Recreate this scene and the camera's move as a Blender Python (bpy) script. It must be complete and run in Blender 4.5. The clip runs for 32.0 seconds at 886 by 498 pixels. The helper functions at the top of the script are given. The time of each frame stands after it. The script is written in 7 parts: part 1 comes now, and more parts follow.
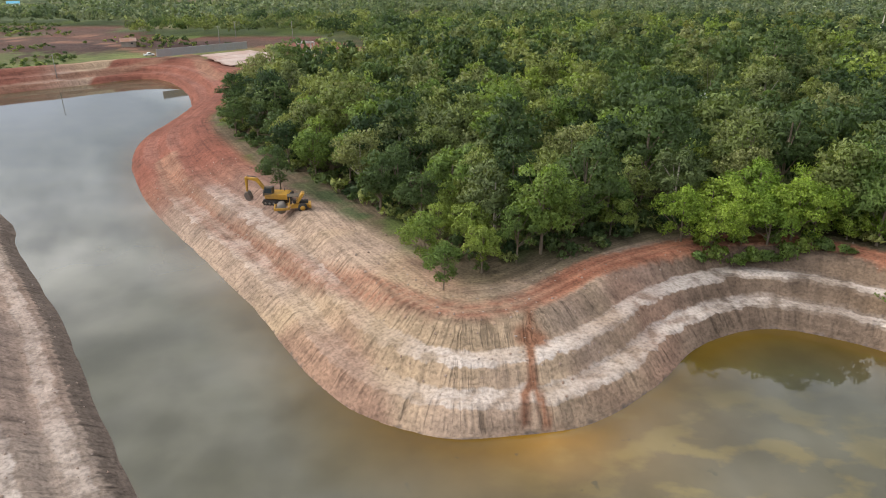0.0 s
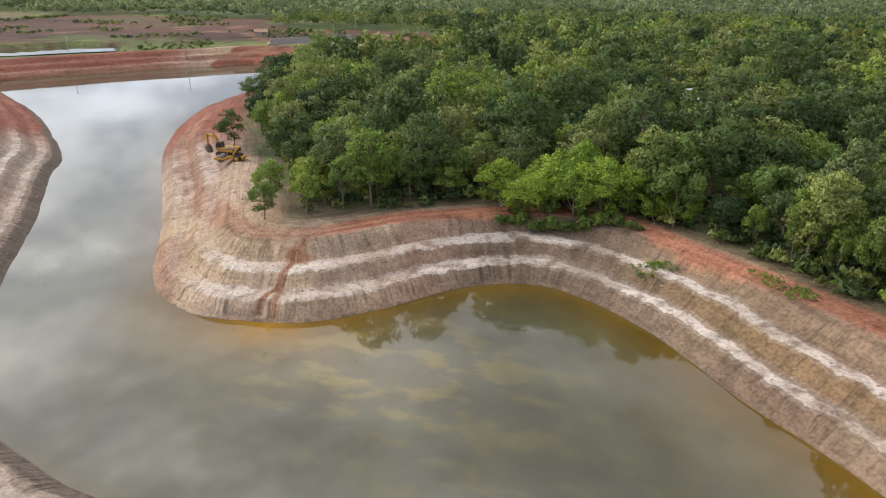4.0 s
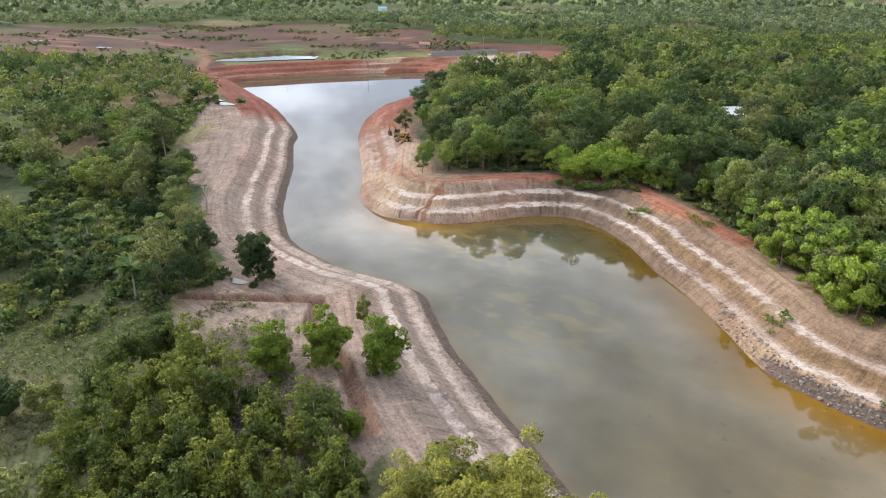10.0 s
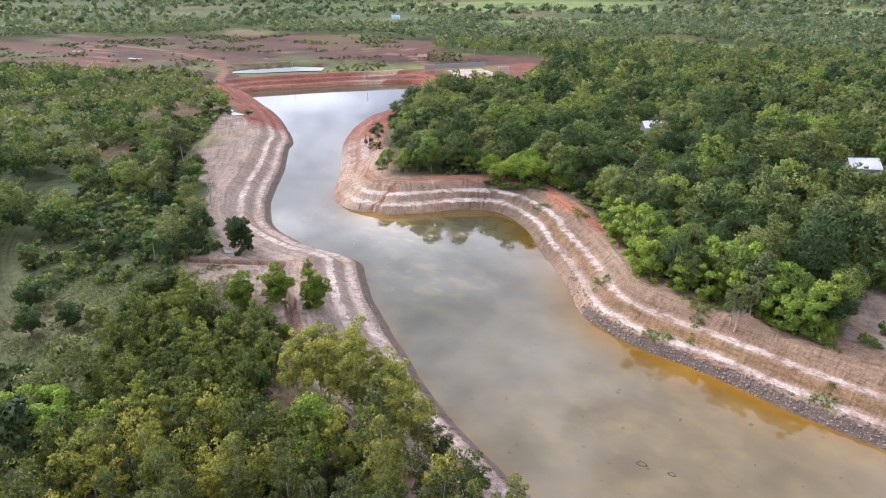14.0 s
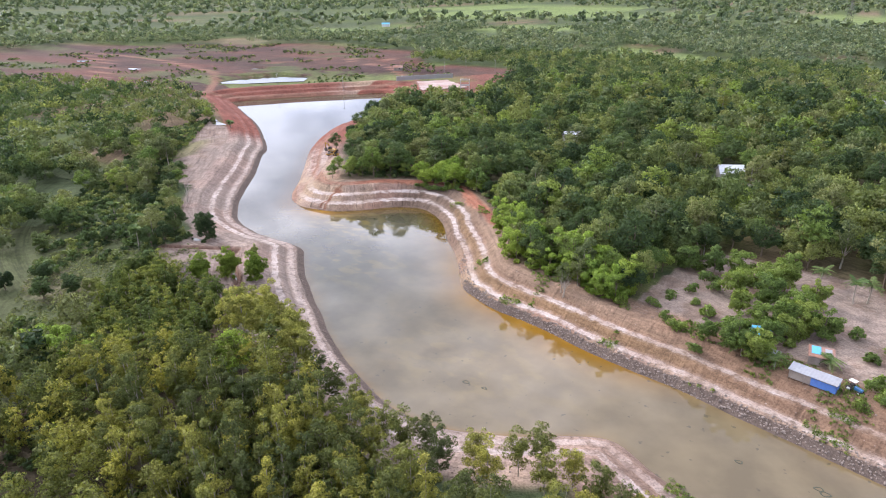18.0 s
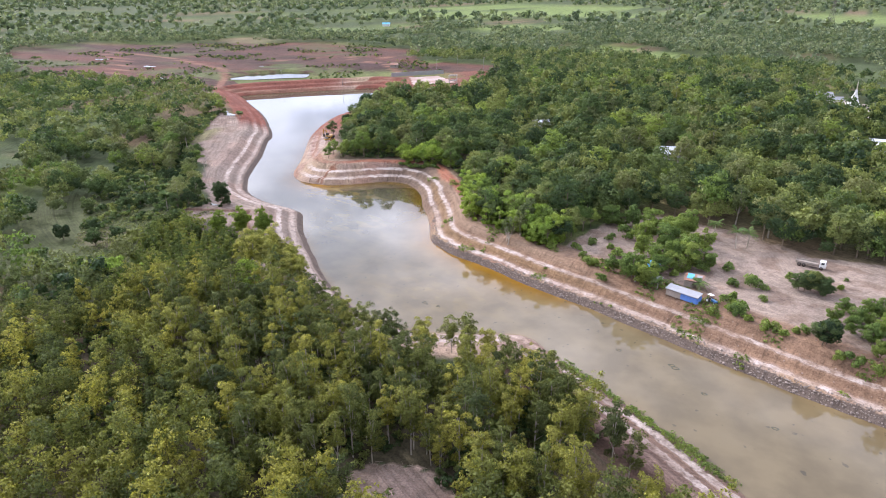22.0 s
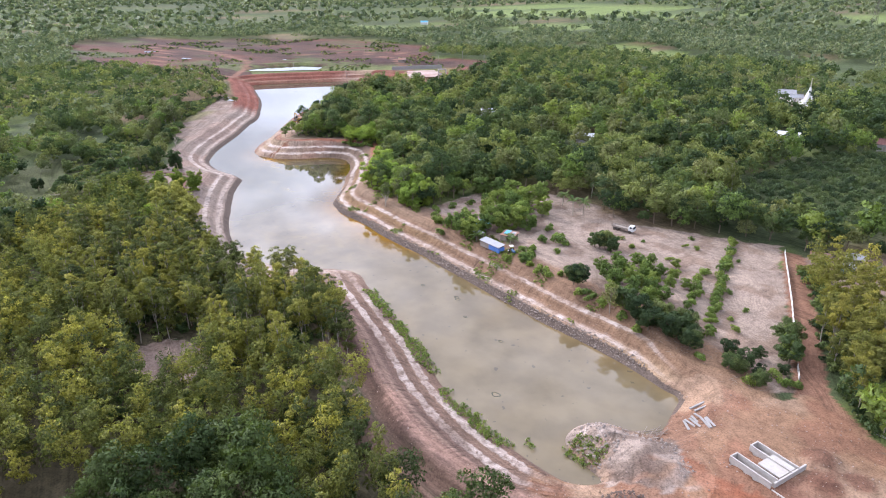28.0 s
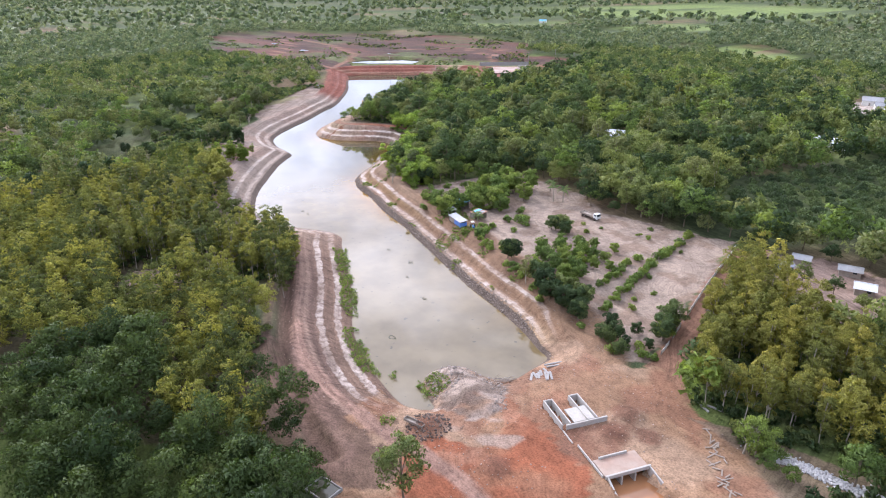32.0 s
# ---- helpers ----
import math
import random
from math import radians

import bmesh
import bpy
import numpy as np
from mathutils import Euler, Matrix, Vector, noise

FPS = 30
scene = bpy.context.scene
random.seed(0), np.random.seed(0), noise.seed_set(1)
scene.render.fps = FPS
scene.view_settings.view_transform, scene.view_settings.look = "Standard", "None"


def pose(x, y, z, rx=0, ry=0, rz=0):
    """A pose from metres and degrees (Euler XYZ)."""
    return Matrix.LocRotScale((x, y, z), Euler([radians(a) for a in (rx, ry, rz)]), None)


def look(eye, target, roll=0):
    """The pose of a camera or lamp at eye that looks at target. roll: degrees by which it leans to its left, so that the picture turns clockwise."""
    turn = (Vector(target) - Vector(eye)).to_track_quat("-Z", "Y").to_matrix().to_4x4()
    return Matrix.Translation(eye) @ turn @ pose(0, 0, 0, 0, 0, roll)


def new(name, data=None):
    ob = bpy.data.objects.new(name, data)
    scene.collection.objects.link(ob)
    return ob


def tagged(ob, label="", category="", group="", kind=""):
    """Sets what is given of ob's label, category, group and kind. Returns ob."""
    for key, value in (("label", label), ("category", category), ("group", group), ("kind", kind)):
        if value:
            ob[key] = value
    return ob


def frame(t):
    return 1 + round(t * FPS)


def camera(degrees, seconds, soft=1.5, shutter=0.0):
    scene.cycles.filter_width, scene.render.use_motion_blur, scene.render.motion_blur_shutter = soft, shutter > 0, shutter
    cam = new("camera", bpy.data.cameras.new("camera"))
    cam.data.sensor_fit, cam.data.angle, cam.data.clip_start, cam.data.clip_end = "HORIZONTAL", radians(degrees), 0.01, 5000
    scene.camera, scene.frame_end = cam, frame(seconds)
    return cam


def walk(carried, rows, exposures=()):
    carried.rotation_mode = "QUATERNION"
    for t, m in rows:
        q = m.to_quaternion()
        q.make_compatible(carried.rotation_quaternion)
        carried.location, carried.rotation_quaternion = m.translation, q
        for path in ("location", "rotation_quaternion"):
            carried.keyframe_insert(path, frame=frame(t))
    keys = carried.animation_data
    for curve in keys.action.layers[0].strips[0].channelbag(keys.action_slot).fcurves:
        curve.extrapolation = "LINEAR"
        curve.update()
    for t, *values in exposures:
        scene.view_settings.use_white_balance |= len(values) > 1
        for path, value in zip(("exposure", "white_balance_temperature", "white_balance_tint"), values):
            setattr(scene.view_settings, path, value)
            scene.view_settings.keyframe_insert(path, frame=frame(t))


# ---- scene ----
cam = camera(68.5, 32.0, soft=1.0)
METRES, EYE, TILT, LEAN, TURN = 420.0, 41.3, -23.0, 0.0, 0.0
ROWS = [
    (0.0, 0.0, 0.0, 0.0, 0.0, 0.0, -0.0),
    (0.5, 0.0166, -0.0039, -0.0018, 3.34, -0.02, -1.43),
    (1.0, 0.0333, -0.0069, -0.0031, 6.65, -0.16, -2.85),
    (1.5, 0.0502, -0.0089, -0.0041, 9.96, -0.36, -4.28),
    (2.0, 0.0674, -0.0101, -0.0047, 13.33, -0.64, -5.7),
    (2.5, 0.0836, -0.0115, -0.0051, 14.34, -0.74, -6.1),
    (3.0, 0.0977, -0.0152, -0.0068, 14.3, -0.73, -6.12),
    (3.5, 0.1101, -0.0207, -0.0093, 14.29, -0.71, -6.11),
    (4.0, 0.121, -0.0279, -0.0125, 14.27, -0.7, -6.12),
    (4.5, 0.1308, -0.0367, -0.0161, 14.26, -0.7, -6.12),
    (6.5, 0.1614, -0.0871, -0.0298, 15.56, -0.88, -6.65),
    (7.0, 0.168, -0.1012, -0.0322, 16.97, -1.04, -7.17),
    (7.5, 0.1742, -0.1155, -0.0339, 18.51, -1.23, -7.75),
    (8.0, 0.1799, -0.1294, -0.0352, 20.48, -1.5, -8.48),
    (8.5, 0.1853, -0.1428, -0.0366, 22.54, -1.79, -9.26),
    (9.0, 0.1909, -0.1559, -0.0378, 24.43, -2.1, -9.95),
    (9.5, 0.1972, -0.1687, -0.0386, 25.75, -2.33, -10.37),
    (10.0, 0.2045, -0.1806, -0.0394, 26.71, -2.47, -10.68),
    (10.5, 0.2133, -0.1915, -0.0399, 27.59, -2.61, -11.0),
    (11.0, 0.2235, -0.2017, -0.04, 28.33, -2.73, -11.25),
    (11.5, 0.2347, -0.2112, -0.0397, 28.69, -2.8, -11.31),
    (12.0, 0.2472, -0.2202, -0.0393, 28.73, -2.81, -11.3),
    (12.5, 0.2604, -0.2287, -0.0385, 28.77, -2.82, -11.31),
    (13.0, 0.2742, -0.237, -0.0373, 28.79, -2.85, -11.25),
    (13.5, 0.2881, -0.2445, -0.0363, 28.79, -2.85, -11.28),
    (14.0, 0.3024, -0.2517, -0.0351, 28.8, -2.86, -11.26),
    (14.5, 0.3171, -0.2583, -0.0337, 28.84, -2.86, -11.24),
    (15.0, 0.3317, -0.2653, -0.0319, 28.85, -2.9, -11.17),
    (15.5, 0.3461, -0.2718, -0.0303, 28.85, -2.9, -11.19),
    (17.5, 0.3963, -0.3042, -0.0264, 28.97, -2.88, -11.24),
    (18.0, 0.4069, -0.3141, -0.026, 29.17, -2.94, -11.32),
    (18.5, 0.4169, -0.3244, -0.0259, 29.39, -2.98, -11.38),
    (19.0, 0.4265, -0.3346, -0.0263, 29.41, -2.96, -11.39),
    (19.5, 0.4356, -0.3436, -0.0286, 29.43, -2.95, -11.38),
    (20.0, 0.4444, -0.3524, -0.0324, 29.44, -2.95, -11.36),
    (20.5, 0.4533, -0.3617, -0.0363, 29.46, -2.98, -11.37),
    (21.0, 0.4629, -0.3714, -0.0402, 29.51, -3.02, -11.37),
    (21.5, 0.474, -0.3807, -0.0439, 29.57, -3.07, -11.36),
    (22.0, 0.4863, -0.3894, -0.0473, 29.62, -3.11, -11.36),
    (22.5, 0.5002, -0.3965, -0.0497, 29.66, -3.13, -11.35),
    (23.0, 0.5148, -0.4014, -0.0515, 29.67, -3.13, -11.38),
    (23.5, 0.5298, -0.4042, -0.0522, 29.67, -3.14, -11.38),
    (24.0, 0.545, -0.405, -0.0522, 29.68, -3.15, -11.39),
    (24.5, 0.5605, -0.4047, -0.0518, 29.66, -3.14, -11.4),
    (25.0, 0.5761, -0.4027, -0.0507, 29.66, -3.15, -11.4),
    (25.5, 0.5919, -0.3998, -0.0494, 29.63, -3.15, -11.4),
    (27.5, 0.6579, -0.3836, -0.0424, 30.09, -3.26, -11.48),
    (28.0, 0.6746, -0.3797, -0.041, 35.82, -4.5, -13.41),
    (28.5, 0.6918, -0.3754, -0.0393, 44.18, -6.66, -15.93),
    (29.0, 0.7097, -0.3696, -0.0367, 48.4, -7.87, -16.98),
    (29.5, 0.7265, -0.364, -0.0344, 48.39, -7.87, -16.98),
    (30.0, 0.7432, -0.3578, -0.0318, 48.36, -7.87, -16.99),
    (30.5, 0.7598, -0.3511, -0.029, 48.35, -7.88, -17.01),
    (31.0, 0.7763, -0.3441, -0.0261, 48.33, -7.89, -17.01),
    (31.5, 0.793, -0.3385, -0.0236, 48.27, -7.87, -17.03),
    (32.0, 0.8094, -0.3355, -0.0224, 48.23, -7.86, -17.03),
]
walk(cam, [(t, pose(0, 0, EYE, TILT, LEAN, TURN) @ pose(METRES * x, METRES * y, METRES * z, 90 + pitch, roll, yaw)) for t, x, y, z, yaw, pitch, roll in ROWS],
     [(0.0, -0.31, 6500, 10), (8.0, -0.21, 6350, 11), (13.0, 0.10, 6000, 18), (20.0, 0.14, 5850, 21), (25.0, 0.16, 5800, 21), (32.0, 0.12, 5750, 20)])

# ---------------------------------------------------------------- world, sun
SUN_AZ, SUN_EL = 172.0, 33.0          # degrees from +x, counter-clockwise; height
sun_dir = Vector((math.cos(radians(SUN_AZ)) * math.cos(radians(SUN_EL)), math.sin(radians(SUN_AZ)) * math.cos(radians(SUN_EL)), math.sin(radians(SUN_EL))))
world = bpy.data.worlds.new("sky")
scene.world = world
world.use_nodes = True
wn = world.node_tree.nodes
wl = world.node_tree.links
wn.clear()
w_out = wn.new("ShaderNodeOutputWorld")
w_sky = wn.new("ShaderNodeTexSky")
w_sky.sky_type, w_sky.sun_disc = "NISHITA", False
w_sky.sun_elevation, w_sky.sun_rotation = radians(SUN_EL), radians(90 - SUN_AZ)
w_sky.air_density, w_sky.dust_density, w_sky.ozone_density = 1.0, 3.0, 1.0
w_co = wn.new("ShaderNodeTexCoord")
w_map = wn.new("ShaderNodeMapping")
w_map.inputs["Scale"].default_value = (1.0, 1.0, 2.2)
w_noise = wn.new("ShaderNodeTexNoise")
w_noise.inputs["Scale"].default_value, w_noise.inputs["Detail"].default_value, w_noise.inputs["Roughness"].default_value = 3.2, 7.0, 0.55
w_ramp = wn.new("ShaderNodeValToRGB")
w_ramp.color_ramp.elements[0].position, w_ramp.color_ramp.elements[0].color = 0.38, (0.45, 0.45, 0.45, 1)
w_ramp.color_ramp.elements[1].position, w_ramp.color_ramp.elements[1].color = 0.60, (1, 1, 1, 1)
w_cloud = wn.new("ShaderNodeRGB")
w_cloud.outputs[0].default_value = (20.5, 21.0, 21.8, 1)
w_mix = wn.new("ShaderNodeMixRGB")
w_bg = wn.new("ShaderNodeBackground")
w_bg.inputs["Strength"].default_value = 0.14
wl.new(w_co.outputs["Generated"], w_map.inputs["Vector"])
wl.new(w_map.outputs["Vector"], w_noise.inputs["Vector"])
wl.new(w_noise.outputs["Fac"], w_ramp.inputs["Fac"])
wl.new(w_ramp.outputs["Color"], w_mix.inputs["Fac"])
wl.new(w_sky.outputs["Color"], w_mix.inputs["Color1"])
w_sep = wn.new("ShaderNodeSeparateXYZ")
wl.new(w_co.outputs["Generated"], w_sep.inputs["Vector"])
w_low = wn.new("ShaderNodeValToRGB")
w_low.color_ramp.elements[0].position, w_low.color_ramp.elements[0].color = 0.0, (0.31, 0.34, 0.385, 1)
w_low.color_ramp.elements[1].position, w_low.color_ramp.elements[1].color = 0.42, (0.57, 0.575, 0.58, 1)
wl.new(w_sep.outputs["Z"], w_low.inputs["Fac"])
w_thin = wn.new("ShaderNodeMixRGB")
w_thin.blend_type, w_thin.inputs["Fac"].default_value = "MULTIPLY", 1.0
wl.new(w_cloud.outputs["Color"], w_thin.inputs["Color1"])
wl.new(w_low.outputs["Color"], w_thin.inputs["Color2"])
w_noise2 = wn.new("ShaderNodeTexNoise")
w_noise2.inputs["Scale"].default_value, w_noise2.inputs["Detail"].default_value, w_noise2.inputs["Roughness"].default_value = 5.5, 8.0, 0.58
wl.new(w_map.outputs["Vector"], w_noise2.inputs["Vector"])
w_ramp2 = wn.new("ShaderNodeValToRGB")
w_ramp2.color_ramp.elements[0].position, w_ramp2.color_ramp.elements[0].color = 0.41, (0.70, 0.715, 0.75, 1)
w_ramp2.color_ramp.elements[1].position, w_ramp2.color_ramp.elements[1].color = 0.60, (1.38, 1.36, 1.32, 1)
wl.new(w_noise2.outputs["Fac"], w_ramp2.inputs["Fac"])
w_puff = wn.new("ShaderNodeMixRGB")
w_puff.blend_type, w_puff.inputs["Fac"].default_value = "MULTIPLY", 1.0
wl.new(w_thin.outputs["Color"], w_puff.inputs["Color1"])
wl.new(w_ramp2.outputs["Color"], w_puff.inputs["Color2"])
w_dot = wn.new("ShaderNodeVectorMath")
w_dot.operation = "DOT_PRODUCT"
w_dot.inputs[1].default_value = sun_dir
wl.new(w_co.outputs["Generated"], w_dot.inputs[0])
w_glow = wn.new("ShaderNodeValToRGB")
w_glow.color_ramp.elements[0].position, w_glow.color_ramp.elements[0].color = 0.35, (0.94, 0.95, 0.97, 1)
w_glow.color_ramp.elements[1].position, w_glow.color_ramp.elements[1].color = 1.0, (2.1, 2.02, 1.94, 1)
wl.new(w_dot.outputs["Value"], w_glow.inputs["Fac"])
w_lit = wn.new("ShaderNodeMixRGB")
w_lit.blend_type, w_lit.inputs["Fac"].default_value = "MULTIPLY", 1.0
wl.new(w_puff.outputs["Color"], w_lit.inputs["Color1"])
wl.new(w_glow.outputs["Color"], w_lit.inputs["Color2"])
wl.new(w_lit.outputs["Color"], w_mix.inputs["Color2"])
w_veil = wn.new("ShaderNodeValToRGB")
w_veil.color_ramp.elements[0].position, w_veil.color_ramp.elements[0].color = 0.02, (0.62, 0.67, 0.74, 1)
w_veil.color_ramp.elements[1].position, w_veil.color_ramp.elements[1].color = 0.34, (1, 1, 1, 1)
wl.new(w_sep.outputs["Z"], w_veil.inputs["Fac"])
w_dim = wn.new("ShaderNodeMixRGB")
w_dim.blend_type, w_dim.inputs["Fac"].default_value = "MULTIPLY", 1.0
wl.new(w_mix.outputs["Color"], w_dim.inputs["Color1"])
wl.new(w_veil.outputs["Color"], w_dim.inputs["Color2"])
wl.new(w_dim.outputs["Color"], w_bg.inputs["Color"])
wl.new(w_bg.outputs["Background"], w_out.inputs["Surface"])
sun = new("sun", bpy.data.lights.new("sun", "SUN"))
sun.data.energy, sun.data.angle, sun.data.color = 2.6, radians(3.0), (1.0, 0.94, 0.84)
sun.matrix_world = look(sun_dir * 400, (0, 0, 0))


# ---------------------------------------------------------------- helpers of this scene
def lattice(ix, iy, seed):
    h = (ix.astype(np.int64) * 374761393 + iy.astype(np.int64) * 668265263 + seed * 974711) & 0xFFFFFFFF
    h = ((h ^ (h >> 13)) * 1274126177) & 0xFFFFFFFF
    return ((h ^ (h >> 16)) & 0xFFFF) / 65535.0


def vnoise(x, y, seed=0):
    ix, iy = np.floor(x), np.floor(y)
    fx, fy = x - ix, y - iy
    fx, fy = fx * fx * (3 - 2 * fx), fy * fy * (3 - 2 * fy)
    a, b = lattice(ix, iy, seed), lattice(ix + 1, iy, seed)
    c, d = lattice(ix, iy + 1, seed), lattice(ix + 1, iy + 1, seed)
    return (a * (1 - fx) + b * fx) * (1 - fy) + (c * (1 - fx) + d * fx) * fy


def fbm(x, y, size, octaves=3, seed=0):
    """Smooth noise from 0 to 1, its largest swells `size` metres wide."""
    total, amp, norm = 0.0, 1.0, 0.0
    for k in range(octaves):
        total = total + amp * vnoise(x / size * 2 ** k, y / size * 2 ** k, seed + k)
        norm += amp
        amp *= 0.5
    return total / norm


def sstep(a, b, v):
    u = np.clip((v - a) / (b - a), 0, 1)
    return u * u * (3 - 2 * u)


def curve_through(points, per=6, closed=True):
    """Catmull-Rom curve through the points."""
    p = np.array(points, float)
    n = len(p)
    out = []
    for i in range(n if closed else n - 1):
        if closed:
            a, b, c, d = p[i - 1], p[i], p[(i + 1) % n], p[(i + 2) % n]
        else:
            a, b, c, d = p[max(i - 1, 0)], p[i], p[i + 1], p[min(i + 2, n - 1)]
        for k in range(per):
            u = k / per
            out.append(0.5 * (2 * b + (c - a) * u + (2 * a - 5 * b + 4 * c - d) * u * u + (3 * b - a - 3 * c + d) * u ** 3))
    if not closed:
        out.append(p[-1])
    return np.array(out)


def inside(x, y, poly):
    poly = np.asarray(poly, float)
    res = np.zeros(np.shape(x), bool)
    j = len(poly) - 1
    for i in range(len(poly)):
        (xi, yi), (xj, yj) = poly[i], poly[j]
        cross = ((yi > y) != (yj > y)) & (x < (xj - xi) * (y - yi) / ((yj - yi) or 1e-9) + xi)
        res ^= cross
        j = i
    return res


def near_line(x, y, pts, closed=False):
    """Distance to a polyline and the length along it of the nearest place."""
    pts = np.asarray(pts, float)
    if closed:
        pts = np.vstack([pts, pts[:1]])
    best = np.full(np.shape(x), 1e9)
    along = np.zeros(np.shape(x))
    run = 0.0
    for (ax, ay), (bx, by) in zip(pts[:-1], pts[1:]):
        dx, dy = bx - ax, by - ay
        ln = math.hypot(dx, dy) or 1e-6
        u = np.clip(((x - ax) * dx + (y - ay) * dy) / ln ** 2, 0, 1)
        dist = np.hypot(x - ax - u * dx, y - ay - u * dy)
        closer = dist < best
        best = np.where(closer, dist, best)
        along = np.where(closer, run + u * ln, along)
        run += ln
    return best, along


# ---------------------------------------------------------------- materials
def material(name):
    m = bpy.data.materials.new(name)
    m.use_nodes = True
    return m, m.node_tree.nodes, m.node_tree.links, m.node_tree.nodes["Principled BSDF"]


def mixed(nodes, links, kind, fac, a, b):
    n = nodes.new("ShaderNodeMixRGB")
    n.blend_type = kind
    for key, v in (("Fac", fac), ("Color1", a), ("Color2", b)):
        if isinstance(v, bpy.types.NodeSocket):
            links.new(v, n.inputs[key])
        elif isinstance(v, tuple):
            n.inputs[key].default_value = (*v, 1) if len(v) == 3 else v
        else:
            n.inputs[key].default_value = v
    return n.outputs["Color"]


def noise_tex(nodes, links, scale, detail=4.0, vector=None, stretch=None):
    n = nodes.new("ShaderNodeTexNoise")
    n.inputs["Scale"].default_value, n.inputs["Detail"].default_value = scale, detail
    if vector is None:
        vector = nodes.new("ShaderNodeTexCoord").outputs["Object"]
    if stretch:
        mp = nodes.new("ShaderNodeMapping")
        mp.inputs["Scale"].default_value = stretch
        links.new(vector, mp.inputs["Vector"])
        vector = mp.outputs["Vector"]
    links.new(vector, n.inputs["Vector"])
    return n.outputs["Fac"]


def ramp(nodes, links, fac, *stops):
    n = nodes.new("ShaderNodeValToRGB")
    while len(n.color_ramp.elements) < len(stops):
        n.color_ramp.elements.new(0.5)
    for e, (pos, col) in zip(n.color_ramp.elements, stops):
        e.position = pos
        e.color = (*col, 1) if isinstance(col, tuple) else (col, col, col, 1)
    links.new(fac, n.inputs["Fac"])
    return n.outputs["Color"]


def bumped(nodes, links, bsdf, height, strength, distance, under=None):
    n = nodes.new("ShaderNodeBump")
    n.inputs["Strength"].default_value, n.inputs["Distance"].default_value = strength, distance
    links.new(height, n.inputs["Height"])
    if under is not None:
        links.new(under, n.inputs["Normal"])
    if bsdf is not None:
        links.new(n.outputs["Normal"], bsdf.inputs["Normal"])
    return n.outputs["Normal"]


def plain(name, colour, rough=0.7, metal=0.0, grain=8.0, wear=0.25, worn=None, bump=0.0):
    """A painted, metal, concrete or wooden surface: base colour with grain and stains."""
    m, n, l, b = material(name)
    fine = noise_tex(n, l, grain, 5)
    broad = noise_tex(n, l, grain / 7, 3)
    worn = worn or tuple(c * 0.55 for c in colour)
    stain = ramp(n, l, broad, (0.42, 0.0), (0.68, 1.0))
    s = n.new("ShaderNodeMath")
    s.operation = "MULTIPLY"
    s.inputs[1].default_value = wear
    l.new(stain, s.inputs[0])
    c = mixed(n, l, "MIX", s.outputs[0], colour, worn)
    c = mixed(n, l, "MULTIPLY", 0.6, c, ramp(n, l, fine, (0.3, 0.72), (0.7, 1.0)))
    l.new(c, b.inputs["Base Color"])
    b.inputs["Roughness"].default_value, b.inputs["Metallic"].default_value = rough, metal
    if bump:
        bumped(n, l, b, fine, 0.5, bump)
    return m


def leaf_material(name, dark, mid, light, through_light=0.32):
    """Foliage: each leaf clump and each tree a little different."""
    m, n, l, b = material(name)
    geo, info, att = n.new("ShaderNodeNewGeometry"), n.new("ShaderNodeObjectInfo"), n.new("ShaderNodeAttribute")
    att.attribute_name = "tint"
    add = n.new("ShaderNodeMath")
    add.operation = "ADD"
    fr = n.new("ShaderNodeMath")
    fr.operation = "FRACT"
    l.new(info.outputs["Random"], add.inputs[0])
    l.new(att.outputs["Fac"], add.inputs[1])
    l.new(add.outputs[0], fr.inputs[0])
    tree_col = ramp(n, l, fr.outputs[0], (0.0, dark), (0.5, mid), (1.0, light))
    leaf = ramp(n, l, geo.outputs["Random Per Island"], (0.0, 0.74), (0.55, 1.0), (1.0, 1.3))
    c = mixed(n, l, "MULTIPLY", 1.0, tree_col, leaf)
    big = noise_tex(n, l, 0.35, 2)
    c = mixed(n, l, "MULTIPLY", 0.5, c, ramp(n, l, big, (0.35, 0.65), (0.65, 1.25)))
    fine = noise_tex(n, l, 4.5, 3)
    c = mixed(n, l, "MULTIPLY", 0.9, c, ramp(n, l, fine, (0.36, 0.58), (0.52, 1.0), (0.66, 1.28)))
    bumped(n, l, b, fine, 0.7, 0.12)
    l.new(c, b.inputs["Base Color"])
    b.inputs["Roughness"].default_value = 0.65
    b.inputs["Specular IOR Level"].default_value = 0.2
    t = n.new("ShaderNodeBsdfTranslucent")
    l.new(mixed(n, l, "MULTIPLY", 1.0, c, (1.3, 1.35, 0.75)), t.inputs["Color"])
    ms = n.new("ShaderNodeMixShader")
    ms.inputs["Fac"].default_value = through_light
    l.new(b.outputs["BSDF"], ms.inputs[1])
    l.new(t.outputs["BSDF"], ms.inputs[2])
    l.new(ms.outputs["Shader"], n["Material Output"].inputs["Surface"])
    return m


